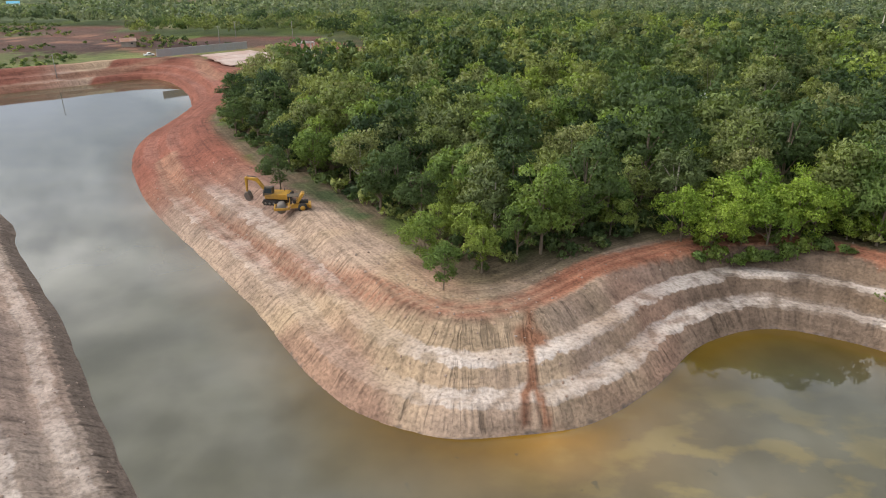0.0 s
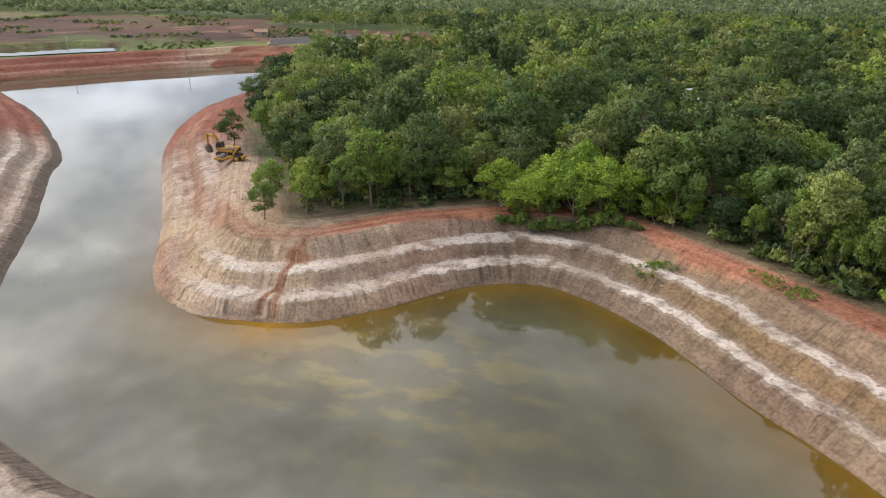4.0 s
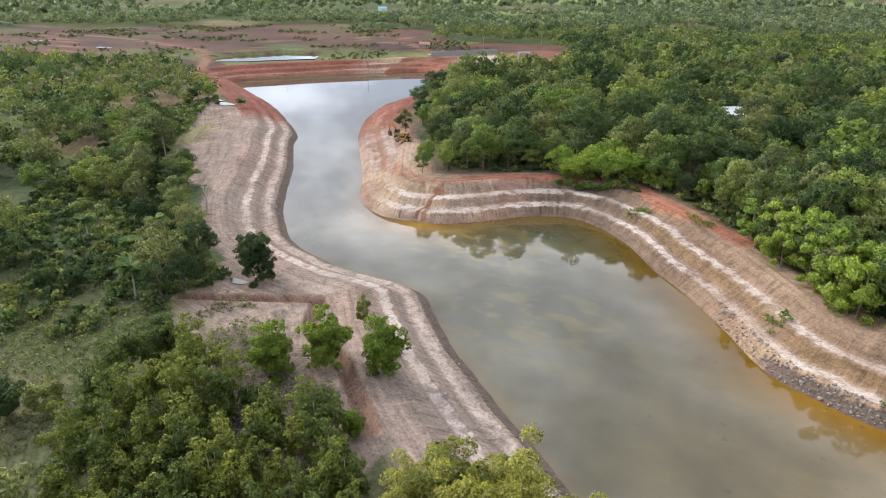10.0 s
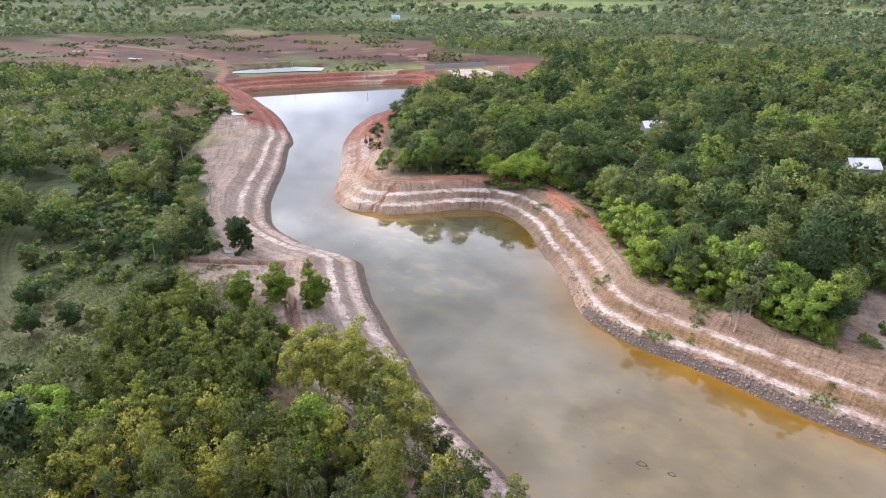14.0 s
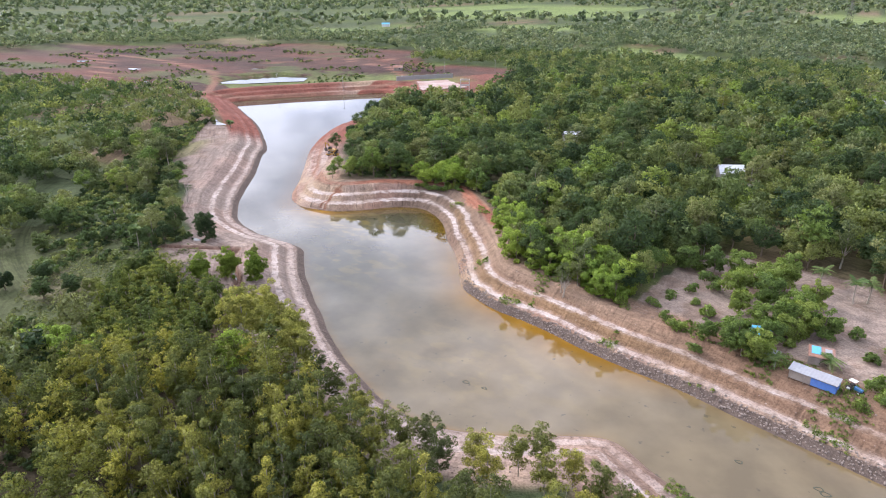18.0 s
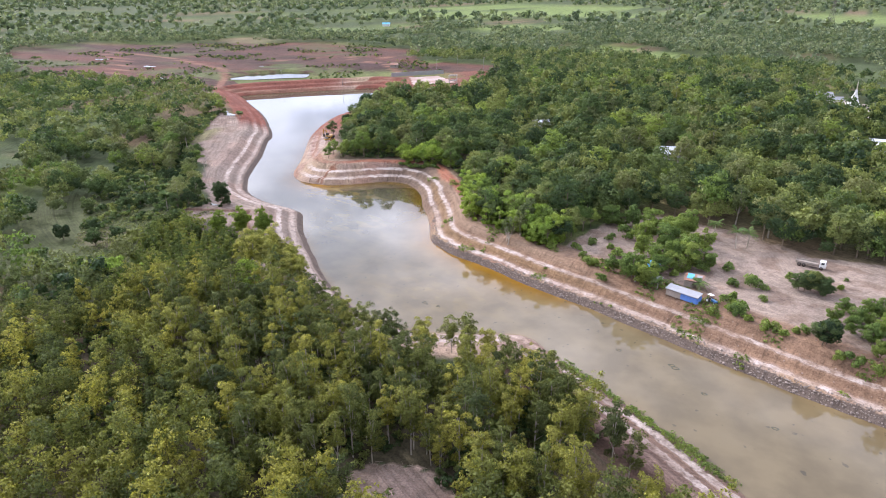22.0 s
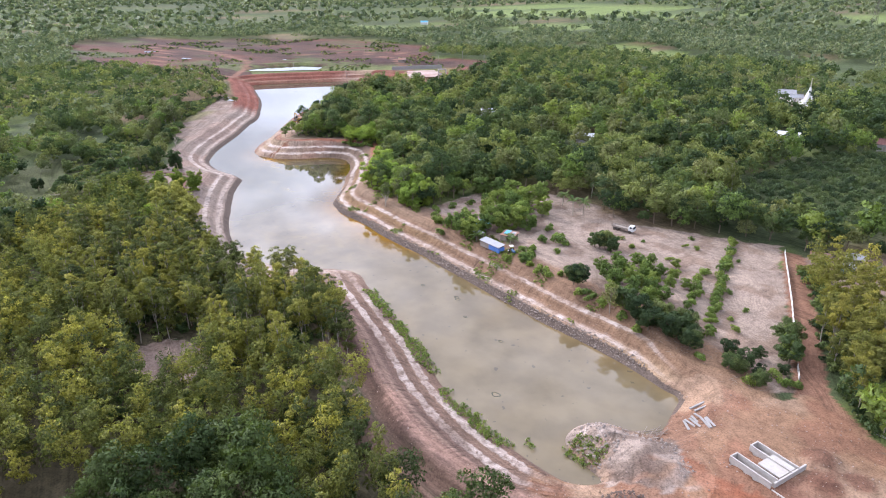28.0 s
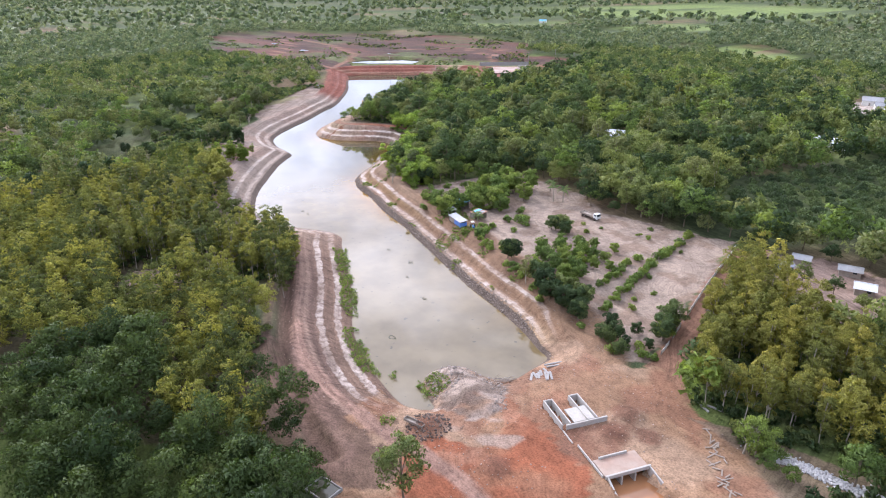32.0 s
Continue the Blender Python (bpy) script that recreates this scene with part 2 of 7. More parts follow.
def ground_material():
    """Earth: broad colours from the plan; terraces of the bank with white clay, flutes, crevices, clods, ruts and wet mud."""
    m, n, l, b = material("earth")
    col, cov = n.new("ShaderNodeVertexColor"), n.new("ShaderNodeVertexColor")
    col.layer_name, cov.layer_name = "soil", "cover"
    uv = n.new("ShaderNodeUVMap")
    uv.uv_map = "bank"
    bank = uv.outputs["UV"]
    sep, run = n.new("ShaderNodeSeparateColor"), n.new("ShaderNodeSeparateXYZ")
    l.new(cov.outputs["Color"], sep.inputs["Color"])
    l.new(bank, run.inputs["Vector"])
    clods = noise_tex(n, l, 0.55, 9)
    grit = noise_tex(n, l, 2.6, 8)
    patch = noise_tex(n, l, 0.09, 5)
    jag = noise_tex(n, l, 1.0, 6, bank, (0.45, 0.18, 1.0))
    flute = noise_tex(n, l, 1.0, 3, bank, (1.5, 0.09, 1.0))
    crevice = noise_tex(n, l, 1.0, 3, bank, (1.15, 0.16, 1.0))
    gash = noise_tex(n, l, 1.0, 2, bank, (0.55, 0.10, 1.0))
    ruts = noise_tex(n, l, 1.0, 6, bank, (0.05, 1.1, 1.0))
    fine_ruts = noise_tex(n, l, 1.0, 6, bank, (0.09, 2.6, 1.0))

    def math_node(op, a, c2, c3=None):
        q = n.new("ShaderNodeMath")
        q.operation = op
        for k, v in enumerate((a, c2, c3)):
            if v is None:
                continue
            if isinstance(v, bpy.types.NodeSocket):
                l.new(v, q.inputs[k])
            else:
                q.inputs[k].default_value = v
        return q.outputs[0]

    def ragged(value, noise_out, lo, hi, amount):
        return ramp(n, l, math_node("MULTIPLY_ADD", noise_out, amount, value), (lo, 0.0), (hi, 1.0))

    # distance up the bank, with jagged terrace edges, in sixteenths
    v = math_node("MULTIPLY_ADD", jag, 1.7, run.outputs["Y"])
    v = math_node("MULTIPLY_ADD", clods, 0.7, v)
    v = math_node("MULTIPLY_ADD", v, 1 / 16, -1.2 / 16)
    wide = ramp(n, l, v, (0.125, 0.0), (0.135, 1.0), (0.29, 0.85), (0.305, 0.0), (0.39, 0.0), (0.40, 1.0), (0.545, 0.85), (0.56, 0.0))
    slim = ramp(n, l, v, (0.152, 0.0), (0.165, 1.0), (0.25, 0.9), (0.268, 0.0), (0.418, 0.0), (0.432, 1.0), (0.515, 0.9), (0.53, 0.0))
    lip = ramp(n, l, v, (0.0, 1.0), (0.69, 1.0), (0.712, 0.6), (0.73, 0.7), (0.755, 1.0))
    band = mixed(n, l, "MIX", sep.outputs["Green"], wide, slim)
    clay = math_node("MULTIPLY", band, math_node("MULTIPLY", sep.outputs["Red"], mixed(n, l, "MULTIPLY", 1.0, ramp(n, l, clods, (0.36, 0.4), (0.5, 1.0)), ramp(n, l, patch, (0.36, 0.35), (0.52, 1.0)))))

    c = mixed(n, l, "MULTIPLY", 0.7, col.outputs["Color"], ramp(n, l, patch, (0.3, (0.74, 0.72, 0.72)), (0.7, (1.25, 1.2, 1.15))))
    worn = math_node("MULTIPLY", cov.outputs["Alpha"], math_node("MULTIPLY_ADD", col.outputs["Alpha"], -0.85, 1.0))
    c = mixed(n, l, "MULTIPLY", math_node("MULTIPLY", worn, 0.5), c, ramp(n, l, ruts, (0.36, 0.58), (0.46, 0.95), (0.62, 1.22)))
    c = mixed(n, l, "MULTIPLY", math_node("MULTIPLY", worn, 0.32), c, ramp(n, l, fine_ruts, (0.40, 0.55), (0.47, 1.0), (0.65, 1.15)))
    c = mixed(n, l, "MIX", clay, c, (0.48, 0.41, 0.36))
    c = mixed(n, l, "MIX", ragged(sep.outputs["Blue"], clods, 0.78, 0.98, 0.75), c, (0.13, 0.10, 0.08))
    c = mixed(n, l, "MULTIPLY", 0.5, c, ramp(n, l, clods, (0.34, 0.6), (0.5, 1.0), (0.7, 1.25)))
    c = mixed(n, l, "MULTIPLY", 0.7, c, ramp(n, l, grit, (0.34, 0.6), (0.5, 1.0), (0.68, 1.25)))
    # shade inside flutes, crevices, gashes and below the lip, painted as a tone
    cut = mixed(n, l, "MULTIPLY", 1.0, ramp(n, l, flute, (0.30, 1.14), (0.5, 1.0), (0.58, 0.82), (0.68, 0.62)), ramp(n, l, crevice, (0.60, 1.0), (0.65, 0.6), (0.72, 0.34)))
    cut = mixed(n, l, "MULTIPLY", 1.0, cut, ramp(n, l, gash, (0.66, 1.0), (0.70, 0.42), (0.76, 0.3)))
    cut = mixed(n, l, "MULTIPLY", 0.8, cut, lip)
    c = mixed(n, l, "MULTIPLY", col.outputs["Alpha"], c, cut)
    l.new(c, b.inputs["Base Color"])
    b.inputs["Roughness"].default_value = 0.95
    b.inputs["Specular IOR Level"].default_value = 0.12
    n1 = bumped(n, l, None, clods, 0.9, 0.32)
    n2 = bumped(n, l, None, grit, 0.9, 0.12, n1)
    n3 = bumped(n, l, None, fine_ruts, 0.45, 0.2, n2)
    bm_rill = n.new("ShaderNodeBump")
    bm_rill.inputs["Distance"].default_value = 0.3
    l.new(col.outputs["Alpha"], bm_rill.inputs["Strength"])
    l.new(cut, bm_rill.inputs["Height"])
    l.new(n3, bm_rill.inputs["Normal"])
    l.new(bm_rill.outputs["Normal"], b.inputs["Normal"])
    return m


def water_material(name, deep, shallow, weed, rough=0.03):
    """Murky water: its body colour runs from the middle to the margins, with drifting weed below the surface."""
    m, n, l, b = material(name)
    margin = n.new("ShaderNodeAttribute")
    margin.attribute_name = "margin"
    f = noise_tex(n, l, 0.03, 4)
    g = noise_tex(n, l, 0.16, 8, None, (1.0, 1.6, 1.0))
    a = n.new("ShaderNodeMath")
    a.operation = "MULTIPLY_ADD"
    l.new(f, a.inputs[0])
    a.inputs[1].default_value = 0.7
    l.new(margin.outputs["Fac"], a.inputs[2])
    c = mixed(n, l, "MIX", ramp(n, l, a.outputs[0], (0.32, 0.0), (0.95, 1.0)), deep, shallow)
    mats = n.new("ShaderNodeAttribute")
    mats.attribute_name = "weed"
    k = n.new("ShaderNodeMath")
    k.operation = "MULTIPLY"
    l.new(ramp(n, l, g, (0.50, 0.0), (0.60, 0.85)), k.inputs[0])
    l.new(mats.outputs["Fac"], k.inputs[1])
    c = mixed(n, l, "MIX", k.outputs[0], c, weed)
    silt = n.new("ShaderNodeAttribute")
    silt.attribute_name = "silt"
    ochre = mixed(n, l, "MIX", ramp(n, l, margin.outputs["Fac"], (0.05, 0.0), (0.55, 1.0)), (0.085, 0.055, 0.026), (0.125, 0.054, 0.002))
    lifted = mixed(n, l, "ADD", 1.0, c, ochre)
    sunk = noise_tex(n, l, 0.42, 2)
    lifted = mixed(n, l, "MIX", ramp(n, l, sunk, (0.685, 0.0), (0.73, 0.6)), lifted, (0.06, 0.055, 0.04))
    c = mixed(n, l, "MIX", silt.outputs["Fac"], c, lifted)
    murk = noise_tex(n, l, 0.11, 7)
    c = mixed(n, l, "MULTIPLY", 0.6, c, ramp(n, l, murk, (0.36, 0.75), (0.64, 1.25)))
    l.new(c, b.inputs["Base Color"])
    b.inputs["Roughness"].default_value, b.inputs["IOR"].default_value = rough, 1.42
    b.inputs["Specular IOR Level"].default_value = 0.6
    rip = noise_tex(n, l, 1.2, 3)
    bumped(n, l, b, rip, 0.05, 0.05)
    return m


EARTH = ground_material()
WATER = water_material("pond_water", (0.070, 0.067, 0.042), (0.09, 0.056, 0.011), (0.15, 0.12, 0.042))
MUD_WATER = water_material("muddy_water", (0.33, 0.16, 0.075), (0.33, 0.16, 0.075), (0.36, 0.19, 0.1), 0.06)
LEAF_WOOD = leaf_material("broad_leaves", (0.044, 0.076, 0.033), (0.112, 0.162, 0.06), (0.275, 0.305, 0.10), 0.36)
LEAF_EUC = leaf_material("eucalyptus_leaves", (0.085, 0.11, 0.042), (0.185, 0.205, 0.058), (0.37, 0.35, 0.075), 0.42)
LEAF_PALE = leaf_material("thin_pale_leaves", (0.25, 0.26, 0.08), (0.32, 0.32, 0.09), (0.40, 0.385, 0.10), 0.5)
LEAF_FRESH = leaf_material("bushy_leaves", (0.17, 0.245, 0.035), (0.225, 0.30, 0.045), (0.29, 0.345, 0.055))
LEAF_BRIGHT = leaf_material("fresh_leaves", (0.145, 0.215, 0.065), (0.20, 0.275, 0.07), (0.28, 0.345, 0.085), 0.42)
LEAF_LIME = leaf_material("lime_leaves", (0.20, 0.30, 0.055), (0.26, 0.36, 0.06), (0.32, 0.41, 0.075), 0.42)
LEAF_DARK = leaf_material("orchard_leaves", (0.062, 0.095, 0.046), (0.088, 0.128, 0.056), (0.125, 0.165, 0.07))
LEAF_OLIVE = leaf_material("olive_leaves", (0.13, 0.17, 0.07), (0.18, 0.21, 0.085), (0.25, 0.265, 0.105))
# far foliage paled and greyed: distance haze put into the leaf colour
LEAF_FAR = leaf_material("hazy_far_leaves", (0.10, 0.14, 0.08), (0.17, 0.215, 0.12), (0.27, 0.30, 0.17))
LEAF_YOUNG = leaf_material("young_leaves", (0.095, 0.135, 0.042), (0.155, 0.195, 0.05), (0.28, 0.30, 0.068), 0.42)
# dark broadleaf green, with the shade of the south corner mixed in
LEAF_SHADE = leaf_material("dark_shady_leaves", (0.04, 0.068, 0.024), (0.068, 0.105, 0.034), (0.115, 0.155, 0.046))
# eucalyptus leaf for the eastern grove, coloured lighter as if sunlit
LEAF_SUNNY = leaf_material("sunlit_green_leaves", (0.19, 0.205, 0.055), (0.27, 0.265, 0.06), (0.38, 0.34, 0.07))
BARK = plain("bark", (0.22, 0.17, 0.12), 0.9, 0, 3.0, 0.5, (0.1, 0.075, 0.05), 0.03)
PALE_BARK = plain("pale_bark", (0.42, 0.37, 0.30), 0.85, 0, 3.0, 0.4, (0.2, 0.16, 0.12), 0.02)


# ---------------------------------------------------------------- meshes
def mesh_from(name, verts, faces, mat, smooth=False):
    me = bpy.data.meshes.new(name)
    me.from_pydata([tuple(v) for v in verts], [], [tuple(f) for f in faces])
    me.materials.append(mat)
    if smooth:
        me.shade_smooth()
    return me


def tri_mesh(name, tris, mat, tint=None, normals=None):
    """A mesh of loose triangles from an array of shape (n, 3, 3); tint and normals: one for each triangle."""
    tris = np.ascontiguousarray(tris, np.float32)
    k = len(tris)
    me = bpy.data.meshes.new(name)
    me.vertices.add(3 * k)
    me.vertices.foreach_set("co", tris.reshape(-1))
    me.loops.add(3 * k)
    me.loops.foreach_set("vertex_index", np.arange(3 * k, dtype=np.int32))
    me.polygons.add(k)
    me.polygons.foreach_set("loop_start", np.arange(0, 3 * k, 3, dtype=np.int32))
    if tint is not None:
        me.attributes.new("tint", "FLOAT", "FACE").data.foreach_set("value", np.asarray(tint, np.float32))
    me.materials.append(mat)
    me.update(calc_edges=True)
    if normals is not None:
        me.polygons.foreach_set("use_smooth", np.ones(k, bool))
        rounded = np.repeat(np.asarray(normals, np.float32), 3, axis=0)
        me.attributes.new("custom_normal", "FLOAT_VECTOR", "POINT").data.foreach_set("vector", rounded.ravel())
        me.update()
    return me


def part(name, data, parent, label=""):
    """One mesh as a part under a thing or under a part."""
    ob = new(name, data)
    ob.parent = parent
    if label:
        ob["label"] = label
    return ob


def thing(name, label, category, at=(0, 0, 0), turn=0.0, group="", scale=1.0):
    ob = new(name)
    ob.empty_display_size = 0.3
    ob.location, ob.rotation_euler = at, (0, 0, radians(turn))
    ob.scale = (scale, scale, scale)
    return tagged(ob, label, category, group)


def bm_mesh(name, bm, mat, smooth=False):
    me = bpy.data.meshes.new(name)
    bm.normal_update()
    bm.to_mesh(me)
    bm.free()
    me.materials.append(mat)
    if smooth:
        me.shade_smooth()
    return me


def box(name, size, mat, at=(0, 0, 0), turn=(0, 0, 0), bevel=0.03):
    """A bevelled block, its middle at `at`."""
    bm = bmesh.new()
    bmesh.ops.create_cube(bm, size=1.0, matrix=Matrix.LocRotScale(at, Euler([radians(a) for a in turn]), size))
    if bevel:
        bmesh.ops.bevel(bm, geom=bm.edges[:], offset=min(bevel, min(size) * 0.3), segments=1, affect="EDGES")
    return bm_mesh(name, bm, mat)


def rod(name, a, b, r0, r1, mat, sides=8):
    """A tapered round bar from a to b."""
    bm = bmesh.new()
    a, b = Vector(a), Vector(b)
    q = (b - a).to_track_quat("Z", "Y")
    bmesh.ops.create_cone(bm, cap_ends=True, segments=sides, radius1=r0, radius2=r1, depth=(b - a).length,
                          matrix=Matrix.LocRotScale((a + b) / 2, q, None))
    return bm_mesh(name, bm, mat, True)


def prism(name, outline, depth, mat, bevel=0.02, m=None):
    """An outline in x, z pushed through y from -depth/2 to depth/2."""
    bm = bmesh.new()
    lo = [bm.verts.new((x, -depth / 2, z)) for x, z in outline]
    hi = [bm.verts.new((x, depth / 2, z)) for x, z in outline]
    bm.faces.new(lo)
    bm.faces.new(hi[::-1])
    for i in range(len(lo)):
        j = (i + 1) % len(lo)
        bm.faces.new((lo[j], lo[i], hi[i], hi[j]))
    bmesh.ops.recalc_face_normals(bm, faces=bm.faces[:])
    if bevel:
        bmesh.ops.bevel(bm, geom=bm.edges[:], offset=bevel, segments=1, affect="EDGES")
    if m is not None:
        bm.transform(m)
    return bm_mesh(name, bm, mat)


# ---------------------------------------------------------------- the plan
GRASS = [(-34, -14), (-10, -17), (4, -17), (10, -28), (18, -43), (29, -57), (24, -72), (6, -62), (-8, -50), (-24, -38), (-42, -26)]
SITE_EDGE = [(288, -26), (298, -21.5), (316, -17.5), (345, -14), (350, -60), (318, -40), (300, -28)]
YOUNG = [(9, -32), (15, -23), (30, -28), (46, -28), (57, -37), (64, -52), (46, -66), (31, -55), (19, -43)]
LEFT_SHORE = [(-198, 200), (-186, 188), (-128, 151), (-82, 113.5), (-68, 96), (-51, 76), (-40, 61.5), (-26, 43), (-10, 27.5), (8, 21), (22, 20), (30, 18), (38, 10), (48, 0.5),
              (66, -14), (80, -24), (92, -31), (104, -36), (117, -36), (130, -31), (140, -25), (147, -23), (156, -28), (170, -35),
              (187, -43.5), (207, -55.5), (222, -61.5), (233, -64.2)]
END_SHORE = [(242, -65.3), (247, -62.6), (247.6, -60.2), (242, -58.4), (237.2, -55.5), (236, -51), (238.5, -46.2), (244, -44.5), (249.2, -42.7), (251.2, -40.2), (251.2, -33), (250.2, -26.8), (245.8, -25.2)]
RIGHT_SHORE = [(239, -22.5), (227, -19), (208, -15), (183, -8), (157, -0.5), (132, 5.5), (115, 10.5), (103, 13), (95, 16.5), (88, 21.5), (77, 37),
               (66, 50), (60, 58.5), (52, 66.5), (42, 71.5), (32, 68), (24, 60), (15, 53), (7, 51), (0, 50.5), (-8, 54), (-14, 60),
               (-20, 69), (-32, 86), (-52, 112), (-68, 138), (-79, 165), (-81, 190), (-88, 230), (-120, 280), (-146, 261), (-168, 239)]
SHORE = curve_through(LEFT_SHORE + END_SHORE + RIGHT_SHORE, 4)
FARM = [(136, 18), (140, 48), (150, 66), (180, 66), (204, 54), (250, 62), (271, -15), (262, -22), (250, -20), (226, -11), (205, -2), (185, 5), (165, 12)]
SITE = [(246, -25), (252, -20), (264, -23), (273, -15), (290, -25), (300, -27), (318, -38), (330, -70), (300, -104), (262, -98), (250, -90), (240, -76), (236, -67),
        (240, -66.5), (235, -60), (233, -50), (242, -38), (247, -30)]
SIDE_CLEAR = [(-140, 126), (-84, 58), (-66, 40), (-43, 35), (-14, 11), (1, -3), (-1, -14), (12, -23), (17, -30), (36, -33), (52, -34), (48, -22), (66, -14), (30, 20), (-20, 38), (-82, 112)]
GLADE = [(141, -93), (144, -85), (153, -81.5), (166, -86), (163, -97), (151, -101)]
HUT_YARD = [(262, 44), (258, 58), (275, 72), (296, 68), (304, 46), (294, 24), (282, 34)]
PAGODA_YARD = [(174, 352), (184, 328), (190, 300), (218, 296), (226, 320), (214, 345), (196, 364)]
HOUSE_PLOTS = [(140, 144, 9), (143, 134, 6), (219, 210, 11), (222, 199, 8), (66, 165, 8), (69, 156, 5), (262, 218, 9)]
FENCE_PATH = [(251, 59), (258, 58), (277, -12), (286, -22), (271, -17)]
RED_FAR = [(-205, 176), (-180, 184), (-122, 292), (-60, 330), (-76, 405), (-180, 400), (-232, 480), (-340, 500), (-450, 466), (-545, 415), (-640, 352), (-660, 262), (-480, 170), (-405, 142), (-300, 160)]
SPILLWAY = [(-128, 292), (-97, 245), (-64, 196), (-38, 213), (-24, 250), (-32, 320), (-50, 360), (-80, 370)]
PADDIES = [[(-760, 960), (-240, 1090), (-60, 1290), (-300, 1500), (-680, 1480)], [(-50, 560), (60, 480), (90, 500), (20, 600), (-60, 620)],
           [(120, 1080), (420, 1050), (520, 1400), (60, 1330)], [(-560, 600), (-420, 560), (-330, 700), (-500, 820)], [(-330, 780), (-210, 740), (-160, 860), (-300, 900)]]
LEFT_WOOD = [(56, -42), (84, -47), (116, -62), (140, -66), (156, -60), (198, -80), (246, -97), (206, -130), (196, -200), (120, -200), (40, -120)]
ORCHARD = [(236, 72), (300, 92), (380, 150), (330, 250), (240, 190), (222, 120)]
ROAD = curve_through([(-62, 142), (-52, 122), (-38, 102), (-24, 86), (-10, 72.5), (-2, 66), (4, 64.2), (10.5, 67.3), (14.8, 71.5), (19, 75.6), (26, 79.6), (36, 84), (46, 85.5), (54, 82.5), (62, 74.6), (71, 66.8), (81, 56.5)], 4, False)
RED_SOIL = [(258, -75), (260, -68), (268, -65), (266, -57), (259, -53), (258, -49.5), (266, -51), (276, -51), (286, -56), (291, -66), (300, -104), (262, -98), (266, -84)]
PALE_SPOIL = [(235, -52), (239, -45), (250, -43.5), (257, -47.5), (262, -53), (260, -60), (254, -63), (248, -62), (241, -60)]
DARK_SPOIL = [(200, -77), (212, -79), (230, -80), (247, -79.5), (262, -78.5), (264, -84), (256, -92), (246, -97), (228, -95), (206, -84)]
CULVERT_A, CULVERT_B = (273.9, -47.9, -21.5), (287.8, -53.1, -21.0)
MOUNDS = [(279, -35.2, 4.5, 1.3), (272.5, -66.2, 4.0, 0.9), (250, -55, 8.0, 1.0), (255.5, -68.4, 5.0, 1.4), (243, -50, 5.0, 1.1), (258, -55, 4.0, 0.8), (281, -41.5, 4, 0.6), (18, -8, 2.2, 0.9)]
FAR_POOLS = [([(-254, 229), (-262, 244), (-258, 262), (-240, 290), (-212, 292), (-200, 272), (-212, 262), (-232, 240)], 4.6), ([(-300, 300), (-288, 316), (-272, 312), (-282, 298)], 4.4)]
FAR_TRACKS = [([(-330, 172), (-250, 190), (-214, 188), (-170, 240), (-131, 290), (-112, 305), (-92, 262), (-84, 250)], 4.0),
              ([(-214, 188), (-250, 227), (-305, 272), (-415, 305), (-560, 317)], 4.5), ([(-335, 180), (-445, 263), (-540, 300)], 4.0),
              ([(-305, 272), (-310, 330), (-260, 390), (-190, 420)], 3.5), ([(-112, 305), (-140, 330), (-185, 365), (-240, 380)], 4.0)]
MARSH = [(-306, 238), (-268, 214), (-236, 213), (-195, 250), (-160, 300), (-160, 332), (-196, 326), (-228, 316), (-270, 272)]
SITE_TRACK = [(203, -69.8), (210.1, -73.3), (217.3, -76), (230.4, -77.4), (240.8, -77.1), (249.6, -76.2), (257, -75), (264, -73.9), (272, -73.4), (282, -74)]
DITCHES = [[(0, -11), (21, -1), (25, -8), (36, -14.5), (48, -25)], [(151, -45), (171.4, -56.6), (199.5, -72), (207.5, -76.3), (216, -81), (228, -84.4), (239, -87), (250, -88)]]


def shore_field(x, y):
    """Signed distance to the shore (land positive) and the length along it."""
    shape = np.shape(x)
    x, y = np.ravel(x), np.ravel(y)
    d, s = np.full(x.shape, 400.0), np.zeros(x.shape)
    close = (x > -290) & (x < 340) & (y > -160) & (y < 360)
    dd, ss = near_line(x[close], y[close], SHORE, True)
    wet = inside(x[close], y[close], SHORE)
    d[close], s[close] = np.where(wet, -dd, dd), ss
    return d.reshape(shape), s.reshape(shape)


CUM = np.concatenate([[0], np.cumsum(np.linalg.norm(np.roll(SHORE, -1, 0) - SHORE, axis=1))])
S_MID = CUM[4 * (len(LEFT_SHORE) + 10)]


def right_bank(x, y, d, s):
    """1 on the wooded right bank and the dam, 0 on the left bank."""
    axis = (x + 150) * 0.578 + (y - 230) * 0.816
    by_shore = np.where(s > S_MID, 1.0, sstep(60, 0, s))
    return by_shore + (sstep(-25, 25, axis) - by_shore) * sstep(80, 180, d)


PROFILE_D = [-30, -10, -1.4, 0, 0.4, 2.1, 4.7, 6.4, 9.0, 11.2, 12.0, 18, 24]
PROFILE_Z = [-0.5, -0.35, -0.2, 0, 0.06, 0.315, 0.35, 0.64, 0.68, 0.97, 1.0, 1.0, 1.0]


def bank_width(x, north, end):
    return 1.0 - 0.4 * end + (0.15 * (1 - north) + north * (0.3 * sstep(-8, -30, x) + 0.03 * sstep(50, 70, x))) * (1 - end)


